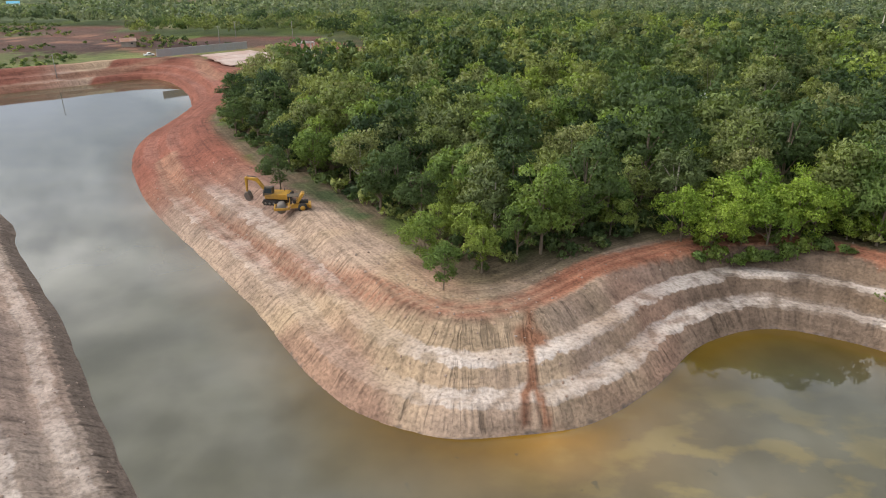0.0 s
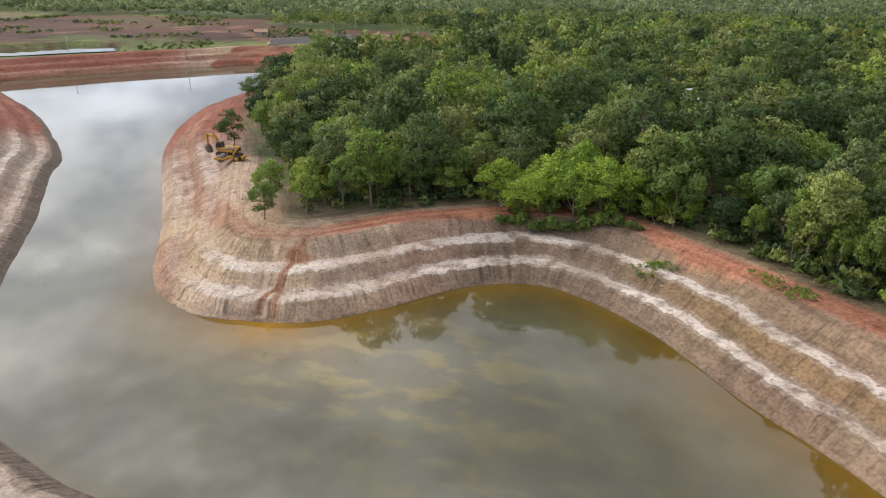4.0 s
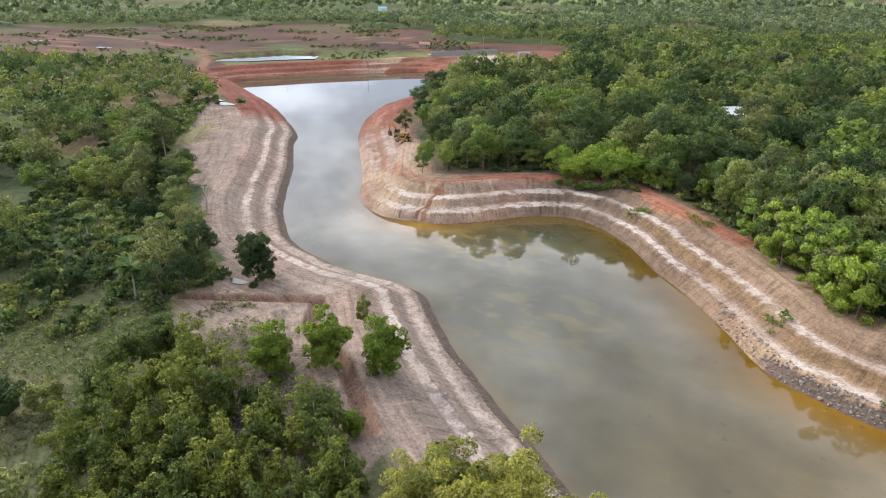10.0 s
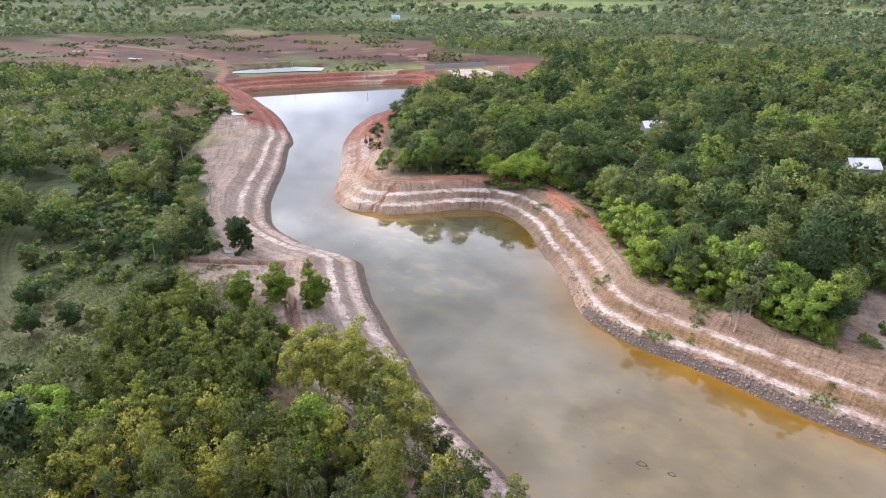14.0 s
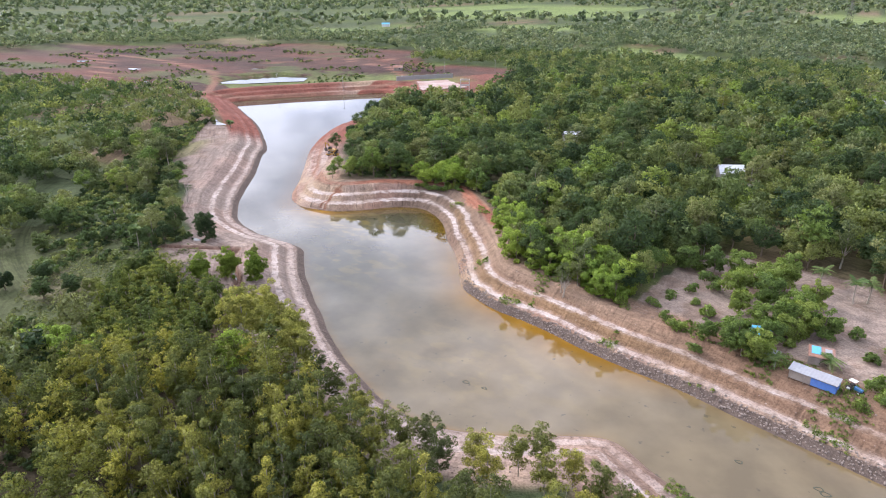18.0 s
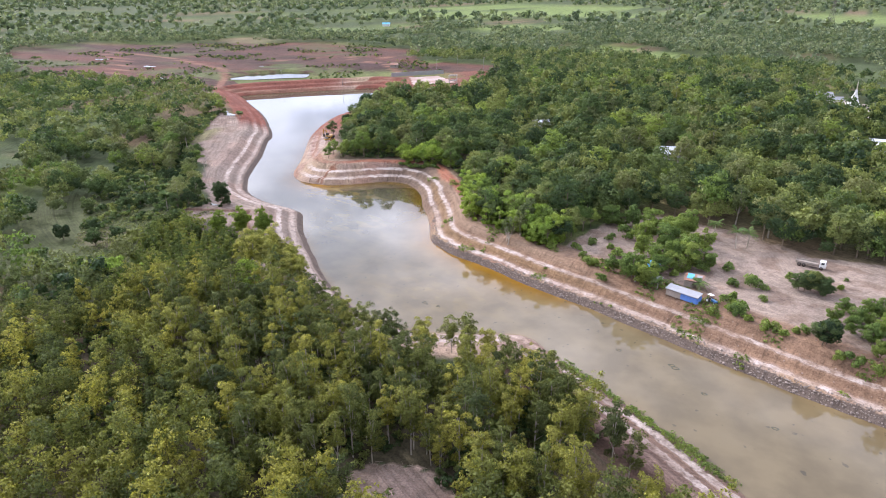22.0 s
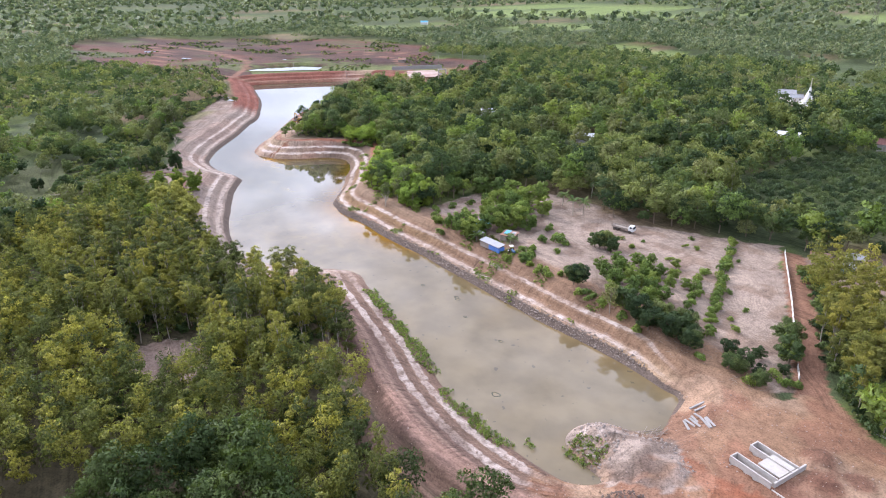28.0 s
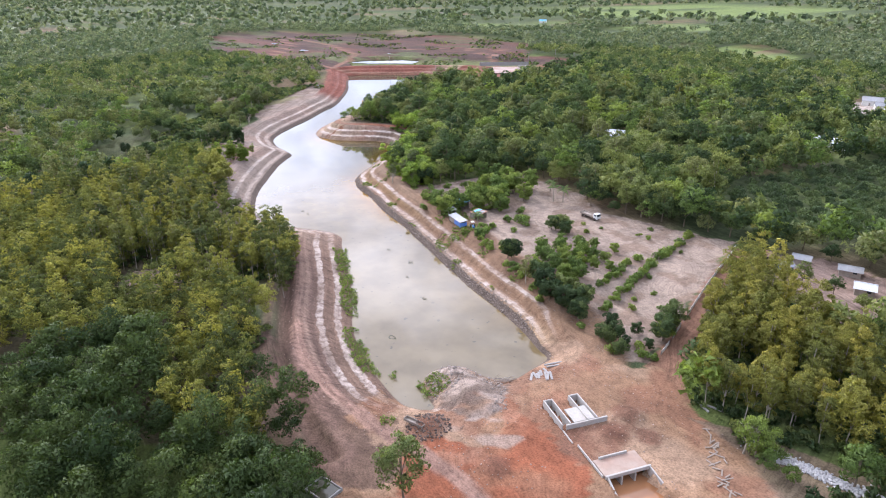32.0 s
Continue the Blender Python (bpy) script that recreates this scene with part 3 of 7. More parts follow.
def relief(x, y, full=False):
    """Height of the ground at x, y."""
    d, s = shore_field(x, y)
    north = right_bank(x, y, d, s)
    site = inside(x, y, SITE)
    end = sstep(234, 250, x) * sstep(30, -10, y)
    top = 5.2 + 1.4 * north
    top = top + (3.9 - top) * end
    wob = d + (fbm(x, y, 11.0, 3, 5) - 0.5) * 1.1
    squeeze = bank_width(x, north, end)
    z = np.interp(wob / squeeze, PROFILE_D, PROFILE_Z) * top
    z = np.where((d > -0.3) & (d < 1.0), np.minimum(z, 0.6), z)
    land = sstep(4, 24, d)
    behind = (s > CUM[-1] - 112) * sstep(20, 26, d) * sstep(90, 50, d)
    z = z - 2.4 * behind
    z = z + land * ((fbm(x, y, 14, 3, 8) - 0.5) * 0.7 + (fbm(x, y, 120, 2, 9) - 0.5) * 2.0 * sstep(30, 120, d))
    u, v = local(x, y, CULVERT_A)
    z = np.where((u > -8.0) & (u < -0.2) & (v > -0.7) & (v < 0.6), z - 1.4, z)
    z = np.where((u > -8.0) & (u < -4.5) & (v > 5.0) & (v < 6.7), z - 1.4, z)
    u, v = local(x, y, CULVERT_B)
    z = np.where((u > -4.0) & (u < 11.0) & (v > 0.2) & (v < 8.4), 1.4, z)
    for poly, level in FAR_POOLS:
        z = np.where(inside(x, y, poly), np.minimum(z, level - 0.4), z)
    for mx, my, r, up in MOUNDS:
        q = np.hypot(x - mx, y - my) / r
        z = z + up * sstep(1.0, 0.2, q) * (0.6 + 0.8 * fbm(x, y, 2.6, 2, 77))
    for line, deep, wide in ((DITCHES[0], 1.3, 1.15), (DITCHES[1], 1.5, 2.4)):
        q, _ = near_line(x, y, line) if not full else near_box(x, y, line, 8)
        z = z - deep * sstep(wide, wide * 0.35, q) + 0.45 * sstep(wide * 2.2, wide * 1.3, q) * sstep(wide * 0.8, wide * 1.3, q)
    return z, d, s, north, end, site


def local(x, y, place):
    """Coordinates along and across a built thing that stands at (x, y, turn)."""
    ox, oy, a = place
    c, s = math.cos(radians(a)), math.sin(radians(a))
    return (x - ox) * c + (y - oy) * s, -(x - ox) * s + (y - oy) * c


def near_box(x, y, line, reach):
    """near_line, worked out only within reach of the line."""
    p = np.asarray(line, float)
    best, along = np.full(np.shape(x), 1e9), np.zeros(np.shape(x))
    c = (x > p[:, 0].min() - reach) & (x < p[:, 0].max() + reach) & (y > p[:, 1].min() - reach) & (y < p[:, 1].max() + reach)
    best[c], along[c] = near_line(x[c], y[c], p)
    return best, along


def spaced(fine, step, limit, growth=1.12):
    """Coordinates: even steps between the marks of `fine`, then growing steps to the limit."""
    mid = []
    for a, b, st in fine:
        mid += list(np.arange(a, b, st))
    lo, hi, st = [], [], step
    a, b = mid[0], mid[-1]
    while a > -limit or b < limit:
        st *= growth
        a, b = a - st, b + st
        lo.append(a)
        hi.append(b)
    return np.array(lo[::-1] + mid + hi)


SHEET = {}


def heights(x, y):
    """Heights of the built ground sheet."""
    gx, gy, z = SHEET["x"], SHEET["y"], SHEET["z"]
    i = np.clip(np.searchsorted(gx, x) - 1, 0, len(gx) - 2)
    j = np.clip(np.searchsorted(gy, y) - 1, 0, len(gy) - 2)
    u, v = (x - gx[i]) / (gx[i + 1] - gx[i]), (y - gy[j]) / (gy[j + 1] - gy[j])
    return (z[j, i] * (1 - u) + z[j, i + 1] * u) * (1 - v) + (z[j + 1, i] * (1 - u) + z[j + 1, i + 1] * u) * v


def ground_z(x, y):
    return float(heights(np.array([float(x)]), np.array([float(y)]))[0])


def build_ground():
    gx = spaced([(-225, -130, 1.5), (-130, -2, 0.85), (-2, 50, 0.5), (50, 335, 0.85)], 0.9, 4700, 1.16)
    gy = spaced([(-112, -28, 0.85), (-28, 2, 0.5), (2, 125, 0.85), (125, 310, 1.5)], 1.2, 4700, 1.16)
    x, y = np.meshgrid(gx, gy)
    z, d, s, north, end, site = relief(x, y, True)
    SHEET.update(x=gx, y=gy, z=z)
    n1, n2, n3 = fbm(x, y, 22, 4, 21), fbm(x, y, 5, 3, 31), fbm(x, y, 2.2, 2, 41)

    def blend(a, b, f):
        return a + (np.array(b) - a) * np.clip(f, 0, 1)[..., None]

    col = np.zeros((*x.shape, 3)) + (0.07, 0.092, 0.042)
    col = blend(col, (0.10, 0.13, 0.04), sstep(0.45, 0.7, n1))
    col = blend(col, (0.20, 0.14, 0.09), sstep(0.6, 0.8, fbm(x, y, 60, 3, 51)) * 0.8)
    for p in PADDIES:
        col = blend(col, (0.17, 0.225, 0.07), inside(x, y, p) * sstep(0.2, 0.5, fbm(x, y, 90, 2, 61)) * 0.9)
    # worked earth in the far north-west
    red_far = inside(x + 30 * (n1 - 0.5), y + 30 * (n1 - 0.5), RED_FAR)
    mud = fbm(x, y * 2.0, 60, 4, 71)
    col = blend(col, (0.092, 0.054, 0.044), red_far * 0.95)
    col = blend(col, (0.125, 0.062, 0.046), red_far * sstep(0.56, 0.7, mud))
    col = blend(col, (0.06, 0.038, 0.034), red_far * sstep(0.46, 0.34, mud) * 0.8)
    col = blend(col, (0.09, 0.11, 0.045), red_far * sstep(0.6, 0.72, fbm(x, y, 45, 3, 75)) * 0.8)
    col = blend(col, (0.19, 0.085, 0.06), inside(x, y, SPILLWAY) * 0.95)
    dam_side = (s > CUM[-1] - 118) * sstep(19, 24, d) * sstep(75, 45, d + 20 * (n1 - 0.5))
    col = blend(col, (0.15, 0.175, 0.06), dam_side * 0.9)
    col = blend(col, (0.115, 0.135, 0.052), inside(x + 26 * (n1 - 0.5), y + 26 * (n2 - 0.5), MARSH) * sstep(0.3, 0.5, n2) * 0.85)
    # cleared strips
    sand = inside(x + 4 * (n2 - 0.5), y + 4 * (n2 - 0.5), FARM)
    col = blend(col, (0.29, 0.232, 0.186), sand * 1.0)
    col = blend(col, (0.19, 0.135, 0.10), sand * sstep(0.5, 0.64, n2) * 0.7)
    for poly, tone in ((SIDE_CLEAR, (0.255, 0.20, 0.165)), (GLADE, (0.32, 0.24, 0.20)), (HUT_YARD, (0.30, 0.22, 0.18)), (PAGODA_YARD, (0.5, 0.44, 0.38))):
        f = inside(x + 5 * (n2 - 0.5), y + 5 * (n3 - 0.5), poly)
        col = blend(col, tone, f * 0.95)
        col = blend(col, (0.17, 0.12, 0.09), f * sstep(0.5, 0.7, n2) * 0.6)
    debris = np.maximum(sstep(15, 6, np.hypot(x - 31, (y + 27) * 1.2) + 6 * (n2 - 0.5)), sstep(10, 6, np.hypot(x - 19.1, y - -23.9) + 5 * (n2 - 0.5)))
    col = blend(col, (0.115, 0.094, 0.083), debris * 0.9)
    meadow = inside(x + 8 * (n2 - 0.5), y + 8 * (n3 - 0.5), [(-40, -8), (0, -16), (14, -24), (34, -34), (48, -64), (40, -90), (-30, -70), (-62, -30)])
    col = blend(col, (0.078, 0.09, 0.04), meadow * 0.95)
    grassy = inside(x + 6 * (n2 - 0.5), y + 6 * (n2 - 0.5), GRASS)
    col = blend(col, (0.085, 0.10, 0.045), grassy * 0.9)
    col = blend(col, (0.15, 0.125, 0.08), grassy * sstep(0.6, 0.74, n1) * 0.6)
    green = sstep(0.5, 0.62, fbm(x, y, 16, 3, 81))
    col = blend(col, (0.15, 0.15, 0.06), inside(x, y, SIDE_CLEAR) * sstep(24, 34, d) * green * 0.7)
    path_ = inside(x, y, FENCE_PATH)
    col = blend(col, (0.23, 0.125, 0.085), path_ * 0.9)
    # floor of the left wood painted dark, as the trees' shade
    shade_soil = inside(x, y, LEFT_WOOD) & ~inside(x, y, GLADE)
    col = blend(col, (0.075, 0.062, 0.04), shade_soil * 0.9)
    litter = north * (d > 14) * (d < 34) * sstep(24, 12, x) * (x > -60)
    col = blend(col, (0.14, 0.105, 0.072), litter * sstep(0.3, 0.5, n2) * 0.9)
    # banks
    w = 19 + 3 * (n1 - 0.5)
    bank = sstep(w + 1.5, w - 1.5, d) * (d < 60)
    soil = np.zeros((*x.shape, 3)) + (0.345, 0.258, 0.195)
    soil = blend(soil, (0.25, 0.203, 0.168), (1 - north) * sstep(140, 110, x) * 0.9)
    soil = blend(soil, (0.33, 0.25, 0.13), sstep(0.5, 0.68, n1) * 0.35 * north)
    soil = blend(soil, (0.34, 0.225, 0.125), north * sstep(50, 72, x) * sstep(0.32, 0.5, fbm(x, y, 10, 3, 93)) * 0.5)
    soil = blend(soil, (0.25, 0.15, 0.11), sstep(0.48, 0.66, fbm(x, y, 15, 3, 91)) * (0.3 + 0.45 * north))
    soil = blend(soil, (0.25, 0.195, 0.165), sstep(0.5, 0.3, n1) * 0.4)
    soil = blend(soil, (0.215, 0.135, 0.085), north * sstep(72, 118, x) * sstep(3, 5, d) * 0.88)
    far_left = (1 - north) * sstep(140, 165, x)
    soil = blend(soil, (0.168, 0.112, 0.083), far_left * 0.9)
    soil = blend(soil, (0.105, 0.07, 0.056), far_left * sstep(14.8, 15.8, d) * 0.9)
    soil = blend(soil, (0.15, 0.10, 0.08), far_left * sstep(9.4, 10.2, d) * sstep(12.2, 11.4, d) * 0.8)
    soil = blend(soil, (0.31, 0.215, 0.165), far_left * sstep(11.6, 12.3, d) * sstep(15.0, 14.3, d))
    soil = blend(soil, (0.22, 0.15, 0.115), far_left * sstep(0.6, 0.1, np.abs(d - 13.3)) * 0.7)
    # cove bank: the shade it lies in is put into the soil colour
    soil = blend(soil, (0.138, 0.10, 0.072), north * sstep(24, 34, x) * sstep(84, 66, x) * sstep(24, 34, y) * 0.85)
    soil = blend(soil, (0.28, 0.20, 0.14), north * sstep(62, 80, x) * sstep(160, 125, x) * sstep(9.5, 11, d) * 0.8)
    sq = bank_width(x, north, end)
    wob = (d + (fbm(x, y, 11.0, 3, 5) - 0.5) * 1.1) / sq
    bw = 1.25 - 0.5 * sstep(35, 60, x) * north
    subsoil = north * sstep(46, 66, x) * sstep(175, 140, x)
    soil = blend(soil, (0.205, 0.135, 0.072), subsoil * sstep(4.2, 4.9, wob) * sstep(7.4, 6.7, wob) * 0.75)
    soil = blend(soil, (0.215, 0.15, 0.10), subsoil * sstep(8.5, 9.1, wob) * sstep(11.0, 10.2, wob) * 0.7)
    bench = (1 - end) * (np.exp(-((wob - 3.5) / bw) ** 2) + np.exp(-((wob - 7.8) / bw) ** 2) + 0.5 * (1 - north) * np.exp(-((wob - 13.5) / 1.4) ** 2))
    wet = np.maximum(0.55 * sstep(0.6, 0.1, d), 0.8 * north * sstep(2.3, 1.5, wob) * sstep(82, 92, x)) * (d < 8)
    wet = np.maximum(wet, (1 - north) * sstep(130, 105, x) * 0.75 * sstep(2.3, 1.5, wob) * (d > 0))
    gully, _ = near_box(x, y, [(9.6, 65), (9.4, 60.5), (9.1, 57.4), (9.6, 54.6), (10.2, 52)], 5)
    fork, _ = near_box(x, y, [(9.3, 56.6), (8.2, 54.6), (8.0, 52)], 5)
    stain = np.maximum(sstep(0.7, 0.25, np.minimum(gully, fork)), sstep(1.0, 0.5, np.hypot((x - 9.6) / 2.6, (y - 61.2) / 1.6)))
    west = sstep(-100, -138, x + 0.3 * (y - 150)) + sstep(100, 135, y) * (x > -142)
    soil = blend(soil, (0.20, 0.075, 0.052), west * 0.95)
    soil = blend(soil, (0.215, 0.095, 0.055), stain * 0.85)
    lower_left = (1 - north) * 0.55 * sstep(166, 150, x) * (wob < 5.5)
    tip_west = north * sstep(2, -8, x)
    white = bank * (0.6 + 0.4 * sstep(0.3, 0.6, n2)) * (0.8 + 0.2 * north) * (1 - 0.8 * lower_left) * (1 - tip_west * (0.35 + 0.5 * sstep(0.42, 0.55, n1))) * (1 - 0.9 * west.clip(0, 1)) * (1 - end) * (1 - stain) * (1 - 0.4 * north * sstep(100, 150, x) * sstep(0.35, 0.6, n3))
    slim_bands = np.clip(north * sstep(30, 50, x) * 0.8 + (1 - north), 0, 1)
    col = col + (soil - col) * bank[..., None]
    # the red track and the building site
    r, _ = near_box(x, y, ROAD, 10)
    track = sstep(2.45, 2.0, r + 0.6 * (n3 - 0.5))
    col = blend(col, (0.27, 0.165, 0.115), track * 0.8)
    col = blend(col, (0.31, 0.145, 0.092), track * sstep(7, 16, x))
    col = blend(col, (0.22, 0.075, 0.045), track * sstep(0.5, 0.15, np.abs(np.abs(r) - 0.9)) * 0.5)
    shoulder = north * sstep(15.8, 16.6, d) * (d < 40) * sstep(3, 20, x) * sstep(112, 98, x) * (1 - track)
    col = blend(col, (0.10, 0.085, 0.05), shoulder * 0.8)
    st = inside(x + 3 * (n2 - 0.5), y + 3 * (n3 - 0.5), SITE)
    col = blend(col, (0.26, 0.158, 0.098), st * 0.95)
    col = blend(col, (0.33, 0.232, 0.158), st * sstep(0.44, 0.62, fbm(x, y, 14, 3, 121)) * 0.75)
    col = blend(col, (0.21, 0.105, 0.068), st * sstep(0.52, 0.66, fbm(x, y, 9, 3, 123)) * 0.6)
    ex, ey = x + 5 * (n2 - 0.5), y + 5 * (n3 - 0.5)
    col = blend(col, (0.24, 0.092, 0.05), st * inside(ex, ey, RED_SOIL) * (0.6 + 0.4 * sstep(0.35, 0.6, fbm(x, y, 7, 3, 113))))
    col = blend(col, (0.29, 0.155, 0.10), st * inside(ex, ey, RED_SOIL) * sstep(0.55, 0.68, fbm(x, y, 6, 3, 117)) * 0.8)
    col = blend(col, (0.295, 0.24, 0.20), st * inside(ex, ey, PALE_SPOIL) * sstep(0.25, 0.55, n2))
    col = blend(col, (0.30, 0.235, 0.19), st * (np.hypot(x - 262, y + 60) < 9) * sstep(0.5, 0.62, fbm(x * 0.7 + y * 0.7, (y - x) * 2.0, 9, 3, 127)) * 0.8)
    col = blend(col, (0.15, 0.115, 0.092), st * inside(ex, ey, PALE_SPOIL) * sstep(0.5, 0.62, fbm(x * 0.7 + y * 0.7, (y - x) * 2.0, 8, 3, 119)) * 0.8)
    col = blend(col, (0.12, 0.08, 0.06), (d > 12) * inside(ex, ey, DARK_SPOIL) * 0.85)
    q, _ = near_box(x, y, DITCHES[1], 10)
    col = blend(col, (0.13, 0.085, 0.065), sstep(2.6, 1.0, q) * 0.85)
    col = blend(col, (0.20, 0.13, 0.10), sstep(6.5, 4.0, q) * sstep(2.0, 3.0, q) * 0.6)
    q, _ = near_box(x, y, DITCHES[0], 6)
    col = blend(col, (0.20, 0.12, 0.085), sstep(1.8, 0.9, q) * 0.8)
    verge = inside(x, y, SITE_EDGE)
    col = blend(col, (0.19, 0.14, 0.10), verge * 0.85)
    for hx, hy, hr in ((279, -35.2, 4.4), (281, -41.5, 4.2), (272.5, -66.2, 3.6), (255.5, -68.4, 5.0), (285.5, -37.5, 3.0)):
        col = blend(col, (0.15, 0.075, 0.05), sstep(hr, hr * 0.5, np.hypot(x - hx, y - hy) + 2 * (n3 - 0.5)) * 0.8)
    q, _ = near_box(x, y, SITE_TRACK, 8)
    col = blend(col, (0.31, 0.20, 0.155), sstep(1.9, 1.4, q + 0.5 * (n3 - 0.5)) * 0.9)
    col = blend(col, (0.19, 0.12, 0.09), sstep(0.45, 0.1, np.abs(q - 0.75)) * 0.6)
    col = blend(col, (0.17, 0.09, 0.062), sstep(9, 5, np.hypot(x - 279.5, y + 48.5) * 1.3) * sstep(0.35, 0.6, n2) * 0.7)
    for line, wide in FAR_TRACKS:
        q, _ = near_box(x, y, line, 14)
        col = blend(col, (0.23, 0.125, 0.085), sstep(wide * 0.8, wide * 0.5, q + 1.2 * (n3 - 0.5)) * 0.9)
    floor_ = sstep(-0.2, -3, d)
    col = blend(col, (0.2, 0.14, 0.06), floor_)
    rills = (0.75 - 0.3 * north * sstep(40, 60, x)) * bank * sstep(0.2, 0.8, d) * sstep(12.6, 12.0, wob) * (1 - 0.9 * np.clip(bench, 0, 1)) * (1 - 0.6 * west.clip(0, 1))
    ny, nx = x.shape
    me = bpy.data.meshes.new("ground")
    me.vertices.add(nx * ny)
    me.vertices.foreach_set("co", np.stack([x, y, z], -1).astype(np.float32).ravel())
    i = (np.arange(ny - 1)[:, None] * nx + np.arange(nx - 1)[None, :]).ravel()
    quads = np.stack([i, i + 1, i + nx + 1, i + nx], -1).astype(np.int32)
    me.loops.add(quads.size)
    me.loops.foreach_set("vertex_index", quads.ravel())
    me.polygons.add(len(quads))
    me.polygons.foreach_set("loop_start", np.arange(0, quads.size, 4, dtype=np.int32))
    me.polygons.foreach_set("use_smooth", np.ones(len(quads), bool))
    rut = np.where(st, 0.45, np.where(sand, 0.6, 1.0))
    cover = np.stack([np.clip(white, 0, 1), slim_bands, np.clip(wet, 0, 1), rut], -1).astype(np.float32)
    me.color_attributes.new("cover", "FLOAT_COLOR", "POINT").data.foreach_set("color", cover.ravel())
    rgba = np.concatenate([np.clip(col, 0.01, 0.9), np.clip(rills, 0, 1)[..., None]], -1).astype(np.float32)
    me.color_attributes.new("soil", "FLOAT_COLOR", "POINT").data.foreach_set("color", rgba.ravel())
    warp = 34 * fbm(x, y, 36, 3, 231), 34 * fbm(x, y, 31, 3, 233)
    loose = (st | sand) & (d > 9)
    uv_s = np.where(loose, x * 0.83 - y * 0.56 + warp[0], s)
    uv_d = np.where(loose, 60 + x * 0.56 + y * 0.83 + warp[1], np.where(d < 40, wob, d))
    uv = np.stack([uv_s, uv_d], -1).reshape(-1, 2).astype(np.float32)
    me.uv_layers.new(name="bank").data.foreach_set("uv", uv[quads.ravel()].ravel())
    me.materials.append(EARTH)
    me.update(calc_edges=True)
    return tagged(new("ground", me), "bare earth banks, red tracks, pale fields and dark woodland floor", "ground", kind="structure")


ground = build_ground()


def flat_sheet(name, outline, z, mat, label, category):
    bm = bmesh.new()
    f = bm.faces.new([bm.verts.new((a, b, z)) for a, b in outline])
    bmesh.ops.triangulate(bm, faces=[f])
    bmesh.ops.recalc_face_normals(bm, faces=bm.faces[:])
    for f in bm.faces:
        if f.normal.z < 0:
            f.normal_flip()
    return tagged(new(name, bm_mesh(name, bm, mat)), label, category, kind="structure")


def pond_sheet():
    """The pond's surface, with the share of margin at every place."""
    gx, gy = np.arange(-200, 260, 2.0), np.arange(-74, 290, 2.0)
    x, y = np.meshgrid(gx, gy)
    d, _ = shore_field(x, y)
    wet = d < 3.0
    number = np.cumsum(wet.ravel()).reshape(wet.shape) - 1
    a, b2, c, e = wet[:-1, :-1], wet[:-1, 1:], wet[1:, 1:], wet[1:, :-1]
    full = a & b2 & c & e
    faces = np.stack([number[:-1, :-1][full], number[:-1, 1:][full], number[1:, 1:][full], number[1:, :-1][full]], -1)
    xw, yw, dw = x[wet], y[wet], d[wet]
    me = mesh_from("water", np.stack([xw, yw, np.zeros(len(xw))], -1), faces, WATER, True)
    _, sw = shore_field(xw, yw)
    reach = np.where(sw > S_MID, 7.0, 1.6)
    share = np.where(sw > S_MID, 0.85, 0.4) * (1 - 0.75 * sstep(125, 165, xw)) * np.exp(dw.clip(-60, 0) / reach) - 0.3 * sstep(20, -60, xw) - 0.1
    me.attributes.new("margin", "FLOAT", "POINT").data.foreach_set("value", share.astype(np.float32))
    me.attributes.new("silt", "FLOAT", "POINT").data.foreach_set("value", np.clip(sstep(45, 130, xw) + 0.55 * np.exp(-((xw - 14) / 22) ** 2 - ((yw - 46) / 9) ** 2) + 0.9 * np.exp(-((xw - 11.5) / 4) ** 2 - ((yw - 48.5) / 3) ** 2), 0, 1.4).astype(np.float32))
    mats = np.exp(-((xw - 28) / 17) ** 2 - ((yw - 45) / 11) ** 2) + 0.55 * np.exp(-((xw - 50) / 17) ** 2 - ((yw - 19) / 13) ** 2) + 0.3 * np.exp(-((xw - 110) / 28) ** 2 - ((yw + 12) / 16) ** 2)
    me.attributes.new("weed", "FLOAT", "POINT").data.foreach_set("value", mats.astype(np.float32))
    return tagged(new("water", me), "still murky brown-green pond water mirroring the cloudy sky", "water", kind="structure")


pond_sheet()


# ---------------------------------------------------------------- trees
RNG = np.random.default_rng(7)


